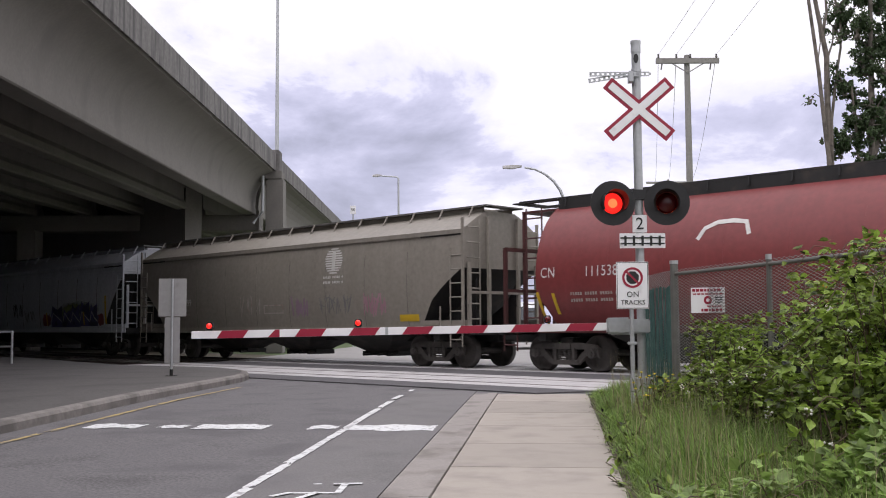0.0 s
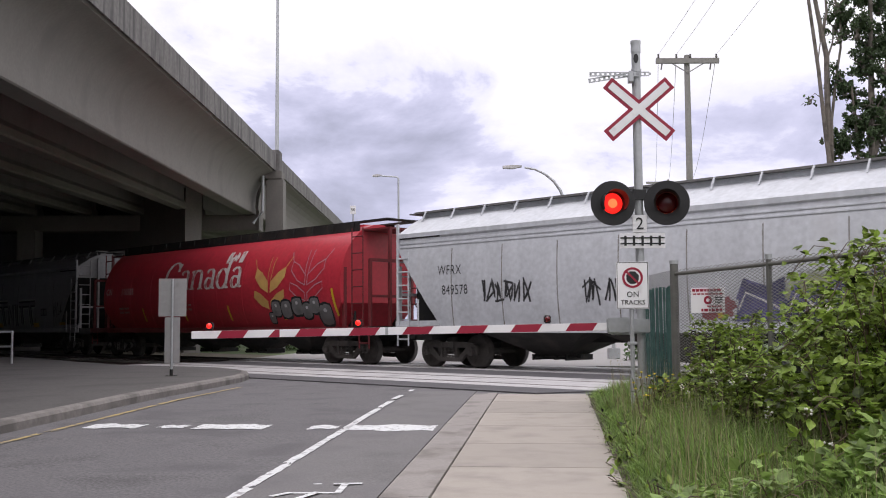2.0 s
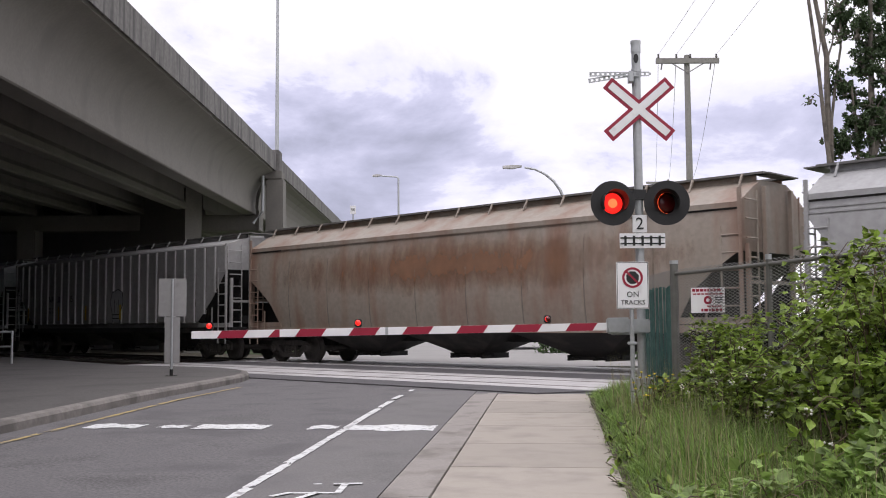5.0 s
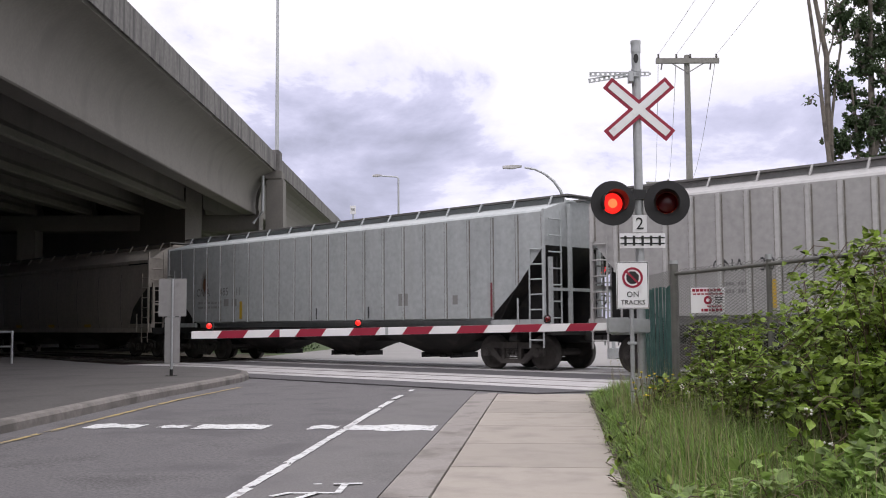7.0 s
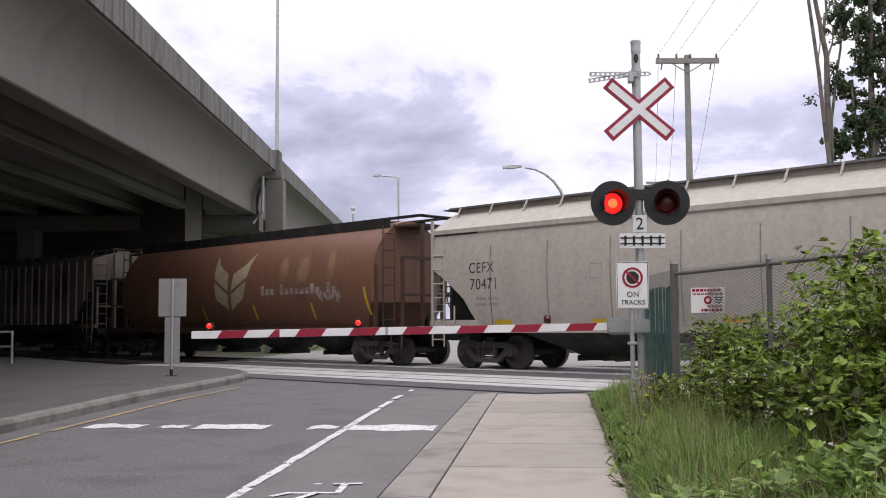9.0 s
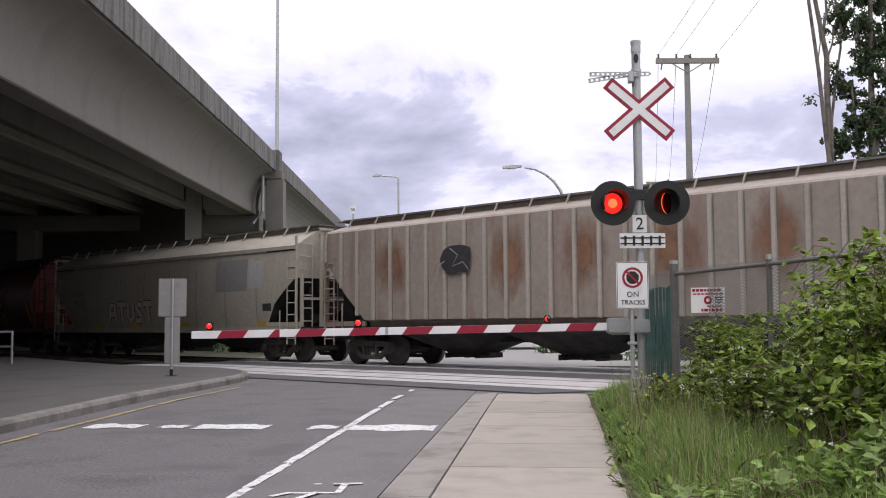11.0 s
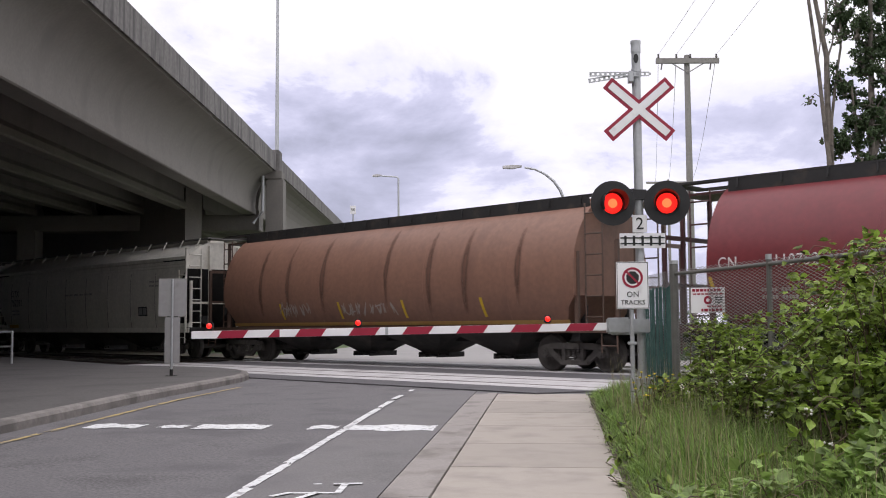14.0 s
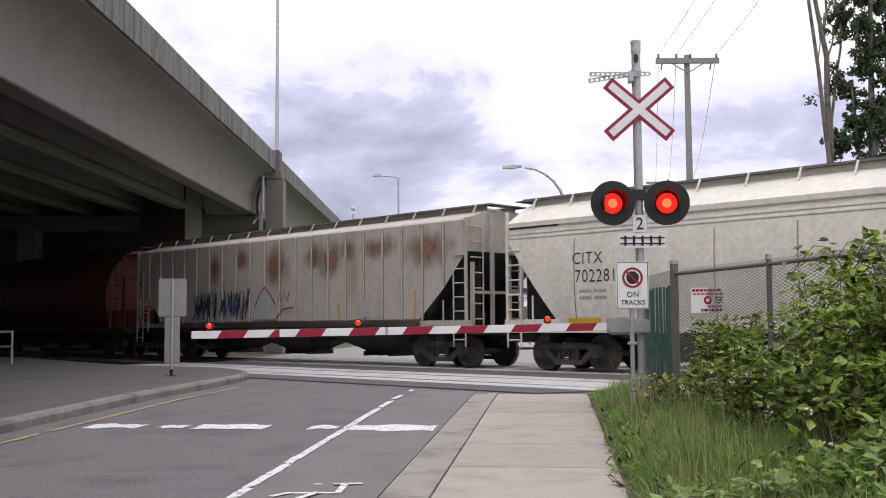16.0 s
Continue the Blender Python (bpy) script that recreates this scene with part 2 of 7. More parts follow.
structure("cycle_lane", strip(-12, 18.7, -2.50, -1.40, 0.003, 0.05), asphalt_lane, "paler smooth asphalt of the cycle lane", "road")

# gutter, kerb and footpath slabs
walkway = empty("pavement", pose(0, 0, 0), "light concrete footpath with cut joints beside the road", "pavement", kind="structure")
edges = [18.05 - 1.67 * i for i in range(18)]
for a1, a0 in zip(edges, edges[1:]):
    part("slab", strip(a0 + 0.009, a1 - 0.009, -0.975, 0.57, 0.0, 0.12), concrete_walk, walkway)
part("slab_bed", strip(-12, 18.0, -1.39, 0.56, -0.03, 0.3), soil, walkway, "dark earth in the joints")
for k in range(6):
    a1 = 18.05 - 5.0 * k
    part("gutter", strip(a1 - 4.985, a1, -1.388, -1.155, 0.004, 0.3), concrete_kerb, walkway, "worn concrete gutter strip")
    part("kerb", strip(a1 - 4.985, a1, -1.148, -0.986, 0.016, 0.3), concrete_kerb, walkway)


def blob(a, w, size, seed):
    """A worn patch of paint with a ragged edge."""
    rnd = random.Random(seed)
    return [on_road(a + size * math.sin(t) * rnd.uniform(0.5, 1), w + size * 1.6 * math.cos(t) * rnd.uniform(0.5, 1), 0.009) for t in (k * math.pi / 5 for k in range(10))]


def dash(a0, a1, w0, w1, seed, ragged=0.05):
    """A painted bar with worn, uneven ends."""
    rnd = random.Random(seed)
    n = 14
    pts = []
    for k in range(n + 1):
        pts.append(on_road(a0 + (a1 - a0) * k / n, w0 + rnd.uniform(0, ragged) * 0.5, 0.008))
    for k in range(5):
        pts.append(on_road(a1 + rnd.uniform(-ragged, ragged) * 2, w0 + (w1 - w0) * (k + 0.5) / 5, 0.008))
    for k in range(n, -1, -1):
        pts.append(on_road(a0 + (a1 - a0) * k / n, w1 - rnd.uniform(0, ragged) * 0.5, 0.008))
    for k in range(4, -1, -1):
        pts.append(on_road(a0 + rnd.uniform(-ragged, ragged) * 2, w0 + (w1 - w0) * (k + 0.5) / 5, 0.008))
    return sheet(pts)


# lane line, worn into dashes towards the rails
for k, (a0, a1, half_w) in enumerate(((2.0, 5.0, 0.055), (5.05, 7.2, 0.055), (7.22, 8.4, 0.055), (8.45, 9.7, 0.055), (9.75, 11.2, 0.055), (11.22, 12.55, 0.055), (12.6, 13.3, 0.055), (13.36, 15.1, 0.055), (15.3, 16.4, 0.055), (16.7, 17.6, 0.055), (18.7, 19.15, 0.05))):
    structure("lane_line", dash(a0, a1, -2.62 + 0.008 * (18 - (a0 + a1) / 2) - half_w, -2.62 + 0.008 * (18 - (a0 + a1) / 2) + half_w, k, 0.035), paint_white, "worn white painted line on asphalt", "road marking")
# stop line
for k, (w0, w1, d0, d1) in enumerate(((-5.95, -5.22, 0.05, 0.52), (-5.0, -4.62, 0.14, 0.44), (-4.52, -3.58, 0.02, 0.56), (-3.06, -2.68, 0.1, 0.5), (-2.60, -1.46, 0.0, 0.6))):
    structure("stop_line", dash(12.42 + d0, 12.42 + d1, w0, w1, 40 + k, 0.05), paint_white, "worn white stop line on asphalt", "road marking")
for k, (a0, a1, w) in enumerate(((3.0, 11.9, 0.05), (12.1, 15.5, 0.05), (15.6, 19.9, 0.05))):
    structure("edge_line", dash(a0, a1, -6.18 - w, -6.18 + w, 60 + k, 0.03), paint_yellow, "faded yellow edge line along the island kerb", "road marking")
# bicycle mark on the asphalt
bike = [((8.18, -2.16), (8.22, -1.72)), ((8.02, -2.24), (8.2, -2.12)), ((8.2, -1.74), (8.62, -1.76)), ((8.6, -1.86), (8.64, -1.62)), ((7.75, -2.05), (8.2, -1.9))]
for k, ((a0, w0), (a1, w1)) in enumerate(bike):
    d = Vector((w1 - w0, a1 - a0)).normalized() * 0.03
    structure("cycle_mark", sheet([on_road(a0 - d.x, w0 + d.y, 0.010 + 0.002 * k), on_road(a1 - d.x, w1 + d.y, 0.010 + 0.002 * k), on_road(a1 + d.x, w1 - d.y, 0.010 + 0.002 * k), on_road(a0 + d.x, w0 - d.y, 0.010 + 0.002 * k)]), paint_white, "white painted cycle symbol on asphalt", "road marking")
structure("cycle_mark", sheet(blob(8.62, -2.0, 0.035, 3)), paint_white, "white painted dot of the cycle symbol", "road marking")

# raised island with its kerb
outline = [(-10, -6.66), (0, -6.66), (8, -6.66), (12, -6.66), (16, -6.67), (20, -6.69), (21.8, -6.74), (23.0, -6.95), (24.0, -7.28), (25.0, -7.85), (25.8, -8.5), (26.4, -9.3), (26.8, -10.3), (27.5, -11.5)]
KERBED = len(outline)
outline += [(30.5, -14.5), (36.0, -19.5), (38, -60), (-10, -60)]
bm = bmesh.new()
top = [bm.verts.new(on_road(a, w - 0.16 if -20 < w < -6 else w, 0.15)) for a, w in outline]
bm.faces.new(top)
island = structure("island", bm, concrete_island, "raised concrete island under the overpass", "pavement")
bm = bmesh.new()
ring = outline[:KERBED]
loft(bm, [[on_road(a, w, -0.1), on_road(a, w, 0.10), on_road(a, w - 0.03, 0.145), on_road(a, w - 0.17, 0.156), on_road(a, w - 0.17, -0.1)] for a, w in ring], True, True)
part("kerb", bm, kerb_old, island, "rounded concrete kerb of the island")

# crossing panels, rails and ballast
for y0, nm in ((0.0, "far_track"), (NEAR_TRACK, "near_track")):
    track = empty(nm, pose(0, 0, 0), "steel rails on ballast with concrete crossing panels", "railway track", kind="structure")
    for s in (-1, 1):
        bm = bmesh.new()
        prof = [(-0.036, -0.01), (-0.03, 0.0), (0.03, 0.0), (0.036, -0.01), (0.036, -0.04), (0.01, -0.06), (0.01, -0.13), (0.07, -0.16), (-0.07, -0.16), (-0.01, -0.13), (-0.01, -0.06), (-0.036, -0.04)]
        loft(bm, [[on_track(x, y0 + s * 0.7535 + p, q) for p, q in prof] for x in (-420, 60)])
        part("rail", bm, rail_steel, track, "worn steel rail")
    bm = bmesh.new()
    loft(bm, [[on_track(x, y0 + p, q) for p, q in ((-2.3, -0.45), (-1.5, -0.12), (1.5, -0.12), (2.3, -0.45))] for x in (-420, -30.5)])
    loft(bm, [[on_track(x, y0 + p, q) for p, q in ((-2.3, -0.45), (-1.5, -0.12), (1.5, -0.12), (2.3, -0.45))] for x in (-8.5, 60)])
    part("ballast", bm, ballast, track, "grey-brown crushed stone ballast")
    for k in range(10):
        x0 = -30.4 + 2.2 * k
        for q0, q1 in ((-1.62, -0.83), (-0.66, 0.66), (0.83, 1.62)):
            part("crossing_panel", sheet([on_track(x0 + 0.01, y0 + q0, -0.004), on_track(x0 + 2.19, y0 + q0, -0.004), on_track(x0 + 2.19, y0 + q1, -0.004), on_track(x0 + 0.01, y0 + q1, -0.004)][::1], 0.2), concrete_panel, track)
    rnd = random.Random(5)
    for k in range(60):
        x = -30.7 - 0.62 * k
        part("sleeper", sheet([on_track(x, y0 - 1.3, -0.1), on_track(x + 0.23, y0 - 1.3, -0.1), on_track(x + 0.23, y0 + 1.3, -0.1), on_track(x, y0 + 1.3, -0.1)], 0.15), rail_rust, track)
structure("crossing_asphalt", sheet([on_track(-30.4, -3.45, -0.006), on_track(-8.6, -3.45, -0.006), on_track(-8.6, -1.64, -0.006), on_track(-30.4, -1.64, -0.006)], 0.2), asphalt_dark, "dark asphalt strip between the two tracks", "road")
structure("crossing_apron", sheet([on_track(-24, -7.9, 0.006), on_track(-11.5, -7.9, 0.006), on_track(-11.0, -6.74, 0.006), on_track(-29, -6.74, 0.006)], 0.1), asphalt_dark, "newer asphalt patch along the crossing panels", "road")

structure("trackside_earth", sheet([on_track(-150, 2.3, -0.16), on_track(-31, 2.3, -0.16), on_track(-36, 7.0, -0.16), on_track(-150, 7.0, -0.16)], 0.1), soil, "bare dark earth beside the tracks under the overpass", "ground")

# ---- overpass ----
BRIDGE_TURN = radians(-1.14)     # the way of the deck, seen from the eye
GIRDER_Z, RISE = 6.37, 0.020     # underside of the outer girder beside the eye; the deck climbs


def on_bridge(d, w, h):
    """A place d along the deck, w to the right of the outer girder's lower edge, h above its underside."""
    c, n = math.cos(BRIDGE_TURN), math.sin(BRIDGE_TURN)
    w += -9.49
    return Vector((d * n + w * c, d * c - w * n, GIRDER_Z + RISE * d + h))


def beam(profile, d0, d1):
    """A beam along the deck with an outline in w and h."""
    bm = bmesh.new()
    loft(bm, [[on_bridge(d, w, h) for w, h in profile] for d in (d0, d1)])
    return bm


PIER_D = 57.6
bridge = empty("overpass", pose(0, 0, 0), "weathered concrete girder overpass spanning the tracks", "bridge")
# girders and slab run on unseen to w = -60 to keep light out
for i in range(20):
    w = -3.1 * i
    girder = [(w, 0.06), (w - 0.06, 0), (w - 0.6, 0), (w - 0.66, 0.06), (w - 0.66, 0.3), (w - 0.5, 0.5), (w - 0.5, 2.75), (w - 0.12, 2.75), (w - 0.12, 0.5), (w, 0.3)] if i else [
        (0.0, 0.04), (-0.04, 0), (-0.7, 0), (-0.74, 0.04), (-0.70, 2.5), (-0.3, 2.5), (1.20, 2.42), (1.16, 2.30), (0.80, 2.17), (0.48, 1.98), (0.24, 1.72), (0.08, 1.40), (-0.01, 1.05), (-0.05, 0.42), (0.0, 0.30)]
    web = part("girder", beam(girder, -90, PIER_D + 0.7), concrete_bridge, bridge, smooth=not i)
    web.data.set_sharp_from_angle(angle=radians(30))
    if i < 6:
        part("girder", beam(girder, PIER_D + 1.7, 175), concrete_bridge, bridge)
part("deck_slab", beam([(1.22, 2.44), (1.22, 2.78), (-60, 2.78), (-60, 2.52), (-0.3, 2.52)], -90, 175), concrete_bridge, bridge)
for k in range(12):
    d0 = -89 + 22.0 * k
    part("parapet", beam([(1.0, 2.79), (1.225, 2.36), (1.30, 2.36), (1.30, 3.32), (1.26, 3.36), (1.06, 3.36), (1.02, 3.32)], d0, d0 + 21.98), concrete_parapet, bridge, "stained concrete edge parapet")
part("parapet", beam([(-59.9, 2.79), (-59.6, 2.79), (-59.7, 4.1), (-59.9, 4.1)], -90, 175), concrete_parapet, bridge)


def upright(d, w, wide, deep, h0, h1, taper=0.0):
    """A column block of the pier."""
    bm = bmesh.new()
    rings = []
    for h, k in ((h0, 1.0), (h1, 1.0 - taper)):
        rings.append([on_bridge(d + q * deep / 2 * k, w + p * wide / 2 * k, 0) for p, q in ((-1, -1), (1, -1), (1, 1), (-1, 1))])
        rings[-1] = [Vector((v.x, v.y, h)) for v in rings[-1]]
    loft(bm, rings)
    bmesh.ops.bevel(bm, geom=bm.edges[:], offset=0.05, segments=2, affect="EDGES")
    return bm


pier = empty("bridge_pier", pose(0, 0, 0), "square concrete pier with cap under the overpass", "bridge pier")
base_z = GIRDER_Z + RISE * PIER_D
part("cap", upright(PIER_D + 1.2, -20.0, 40.4, 1.7, base_z - 0.9, base_z - 0.01), concrete_bridge, pier)
for w in (1.22, -12.5, -33.4):
    part("column", upright(PIER_D, w, 0.98, 1.3, -0.3, base_z + (1.9 if w > 0 else -0.9)), concrete_bridge, pier)
part("bearing_block", upright(PIER_D, 1.12, 1.0, 1.4, base_z + 1.88, base_z + 2.36), concrete_bridge, pier)
bm = bmesh.new()
tube(bm, [on_bridge(PIER_D - 0.9, 0.62, 2.05), on_bridge(PIER_D - 0.9, 0.62, 0.05), on_bridge(PIER_D - 0.9, 0.1, -0.6)], 0.09)
tagged(part("drain_pipe", bm, galvanised, None, "grey downpipe fixed beside the bridge pier"), "", "pipe")

# wall beyond the tracks under the deck, and an unseen near-side light blocker
for s0, s1, y0, y1 in ((-48, -170, 7.0, 8.0), (-82, -170, -13.0, -12.0)):
    wall = bmesh.new()
    p = [on_track(s0, y0), on_track(s1, y0), on_track(s1, y1), on_track(s0, y1)]
    loft(wall, [[Vector((v.x, v.y, z)) for v in p] for z in (-0.5, 8.6)])
    structure("retaining_wall", wall, concrete_bridge, "concrete wall that closes off light beside the tracks under the overpass", "wall")
# side and end walls stand out of view, added to keep the underside dark
for name, d0, d1, w0, w1 in (("side", -85, 80, -59.0, -58.0), ("end", -14, -13, -58.0, -0.9)):
    wall = bmesh.new()
    p = [on_bridge(d0, w0, 0), on_bridge(d0, w1, 0), on_bridge(d1, w1, 0), on_bridge(d1, w0, 0)]
    loft(wall, [[Vector((v.x, v.y, z)) for v in p] for z in (-1.8, 8.2)])
    structure("retaining_wall", wall, concrete_bridge, "unseen concrete wall added to block light under the overpass", "wall")

# unseen dark green screen added behind the viewer to block low sky light
hedge = bmesh.new()
box(hedge, -9.2, 46, -22, -20.5, -1.2, 6.8)
bmesh.ops.subdivide_edges(hedge, edges=hedge.edges[:], cuts=14, use_grid_fill=True)
for v in hedge.verts:
    v.co += noise.noise_vector(v.co * 0.45) * 0.9
structure("hedge", hedge, screen_green, "unseen dark green screen added behind the viewer to block low sky light", "hedge")

# tall lamp post on the parapet
post = empty("light_pole", Matrix.Translation(on_bridge(PIER_D, 1.0, 0)), "tall galvanised light pole on the bridge parapet", "street lamp")
post.matrix_world = Matrix.Translation(on_bridge(PIER_D, 1.26, 2.42))
bm = bbox(-0.45, 0.22, -0.5, 0.5, -0.1, 1.15, bev=0.05)
part("plinth", bm, concrete_parapet, post, "widened parapet block")
bm = bmesh.new()
tube(bm, [(0, 0, 1.1), (0, 0, 6), (0, 0, 11.5)], [0.11, 0.095, 0.07], 12)
part("shaft", bm, galvanised, post)

# ---- the train ----


def paint(name, colour, dirt, amount=0.5, rough=0.55):
    return material(name, colour, rough, vary=0.24, grain=8, bump=0.08, stain=dirt, stain_at=(0.66 - 0.22 * amount, 0.95 - 0.2 * amount), stain_scale=1.5, streak=0.22)


SECTIONS = {
    "round": [(1.12, 1.30), (1.35, 1.46), (1.7, 1.56), (2.2, 1.615), (2.7, 1.60), (3.2, 1.50), (3.6, 1.32), (3.9, 1.10), (4.15, 0.80), (4.28, 0.5), (4.33, 0.0)],
    "curved": [(1.12, 1.50), (1.5, 1.56), (2.0, 1.60), (2.6, 1.61), (3.2, 1.58), (3.66, 1.52), (3.70, 1.57), (3.82, 1.57), (3.86, 1.50), (4.22, 0.92), (4.36, 0.6), (4.38, 0.0)],
    "flat": [(1.12, 1.30), (1.30, 1.34), (1.36, 1.56), (1.5, 1.56), (2.2, 1.56), (3.0, 1.56), (3.9, 1.56), (4.06, 1.56), (4.12, 1.50), (4.3, 0.9), (4.38, 0.6), (4.40, 0.0)],
}


def smooth_section(kind, n):
    """Resamples the bulged side so that it turns evenly."""
    sec = SECTIONS[kind]
    zs = [z for z, _ in sec]
    ys = [y for _, y in sec]
    top = {"round": len(sec) - 1, "curved": 5}[kind]
    fine = np.linspace(zs[0], zs[top], n)
    fit = np.polyfit(zs[:top + 1], ys[:top + 1], 4) if kind == "curved" else None
    if kind == "round":
        low = [(z, 1.615 * math.sqrt(max(0.0, 1 - ((z - 2.38) / 2.03) ** 2))) for z in 1.12 + np.linspace(0, 1, n) ** 0.8 * (4.39 - 1.12)]
        SECTIONS[kind] = low + [(4.41, 0.0)]
    else:
        SECTIONS[kind] = [(float(z), float(np.polyval(fit, z))) for z in fine] + sec[top + 1:]


smooth_section("round", 18)
smooth_section("curved", 10)


def half_width(kind, z):
    sec = SECTIONS[kind]
    for (z0, y0), (z1, y1) in zip(sec, sec[1:]):
        if z <= z1:
            return y0 + (y1 - y0) * max(0.0, (z - z0)) / (z1 - z0)
    return sec[-1][1]


def car_body(kind, reach, cut, run):
    """The hull: full length above, its ends sloped in below."""
    sec = SECTIONS[kind]
    bm = bmesh.new()
    rings = []
    bend = 1.0 if kind == "flat" else (1.0 if cut > 3 else 0.62)
    steps = (0.0, 0.08, 0.2, 0.35, 0.5, 0.7, 1.0) if kind == "curved" else (0.0, 0.5, 1.0)
    ends = [(q * run, 1.12 + (cut - 1.12) * (1 - q) ** bend) for q in steps]
    for x, low in [(-reach + d, z) for d, z in ends] + [(reach - d, z) for d, z in ends[::-1]]:
        zs = [max(z, low + 0.001 * i) for i, (z, _) in enumerate(sec)]
        side = [(half_width(kind, z) if z < sec[-1][0] else 0.0, z) for z in zs]
        rings.append([(x, -y, z) for y, z in side] + [(x, y, z) for y, z in side[-2::-1]])
    loft(bm, rings)
    return bm


def wheel_mesh():
    bm = bmesh.new()
    prof = [(0.06, 0.0), (0.10, 0.085), (0.02, 0.16), (0.03, 0.36), (0.07, 0.40), (0.07, 0.457), (-0.06, 0.465), (-0.09, 0.485), (-0.09, 0.40), (-0.03, 0.36), (-0.03, 0.16), (-0.10, 0.085), (-0.10, 0.0)]
    n = 28
    rings = [[(r * math.cos(2 * math.pi * k / n), -w, r * math.sin(2 * math.pi * k / n)) for w, r in prof] for k in range(n)]
    vs = [[bm.verts.new(p) for p in r] for r in rings]
    for i in range(n):
        a, b = vs[i], vs[(i + 1) % n]
        for j in range(len(prof) - 1):
            bm.faces.new((a[j], a[j + 1], b[j + 1], b[j]))
    bmesh.ops.remove_doubles(bm, verts=bm.verts[:], dist=1e-4)
    return mesh_of("wheel", bm, truck_steel)


WHEEL = wheel_mesh()
for f in WHEEL.polygons:
    f.use_smooth = True


def side_frame_mesh():
    """A cast truss: top and bottom chords, slanted arms, spring nest, round bearing ends."""
    bm = bmesh.new()
    prism(bm, [(-1.06, 0.58), (-0.94, 0.67), (-0.5, 0.72), (0.5, 0.72), (0.94, 0.67), (1.06, 0.58), (0.7, 0.56), (-0.7, 0.56)], -0.07, 0.06)
    prism(bm, [(-0.42, 0.17), (0.42, 0.17), (0.46, 0.29), (-0.46, 0.29)], -0.08, 0.06)
    for s in (-1, 1):
        prism(bm, [(s * 0.42, 0.18), (s * 0.84, 0.50), (s * 0.80, 0.60), (s * 0.66, 0.56), (s * 0.36, 0.29)][::s], -0.06, 0.05)
        box(bm, s * 0.89 - 0.17, s * 0.89 + 0.17, -0.05, 0.05, 0.36, 0.60)
        tube(bm, [(s * 0.89, -0.16, 0.457), (s * 0.89, -0.05, 0.457)], 0.115, 12)
        tube(bm, [(s * 0.89, -0.185, 0.457), (s * 0.89, -0.16, 0.457)], 0.06, 8)
        box(bm, s * 0.29 - 0.045, s * 0.29 + 0.045, -0.09, 0.02, 0.25, 0.60)
    for k in range(3):
        for j in range(4):      # coil springs as stacked turns
            z = 0.30 + 0.065 * j
            tube(bm, [(-0.15 + 0.15 * k, -0.03, z), (-0.15 + 0.15 * k, -0.03, z + 0.045)], 0.062, 10)
    box(bm, -0.22, 0.22, -0.12, 0.1, 0.56, 0.70)
    return mesh_of("side_frame", bm, truck_steel)


SIDE_FRAME = side_frame_mesh()


def share(name, me, parent, m):
    ob = new(name, me)
    ob.parent = parent
    ob.matrix_local = m
    return ob


bmx = tubes([(0, -0.72, 0), (0, 0.72, 0)], r=0.085)
AXLE = mesh_of("axle", bmx, truck_steel)
BOLSTER = mesh_of("bolster", bbox(-0.22, 0.22, -0.95, 0.95, 0.5, 0.85, bev=0.03), black_steel)
COUPLER = mesh_of("coupler", bbox(-0.75, 0.28, -0.16, 0.16, 0.74, 1.0, bev=0.04), black_steel)


def ladder(x0, x1, y, z0, z1, n, r=0.022):
    rails = [[(x, y, z0), (x, y, z1)] for x in (x0, x1)]
    rungs = [[(x0, y, z0 + (z1 - z0) * (i + 0.5) / n), (x1, y, z0 + (z1 - z0) * (i + 0.5) / n)] for i in range(n)]
    return tubes(*rails, *rungs, r=r, sides=6)


def bracket_mesh(kind, coat):
    bm = bmesh.new()
    ys = -(0.95 if kind != "round" else 0.80)
    top = 0.05 if kind == "round" else 0.15
    loft(bm, [[(-0.022, ys - 0.02, -0.16), (0.022, ys - 0.02, -0.16), (0.022, ys + 0.02, -0.16), (-0.022, ys + 0.02, -0.16)],
              [(-0.02, -0.79, top), (0.02, -0.79, top), (0.02, -0.75, top), (-0.02, -0.75, top)]])
    return mesh_of("walk_bracket", bm, coat)


def seam_mesh(kind, wide, proud, coat):
    """A welded upright seam that follows the bulge of the side, on the -y side."""
    bm = bmesh.new()
    top = 3.3 if kind == "curved" else 3.5
    rings = []
    for k in range(13):
        z = 1.16 + (top - 1.16) * k / 12
        y = -half_width(kind, z)
        rings.append([(-wide / 2, y - proud, z), (wide / 2, y - proud, z), (wide / 2, y + 0.02, z), (-wide / 2, y + 0.02, z)])
    loft(bm, rings)
    return mesh_of("seam", bm, coat)


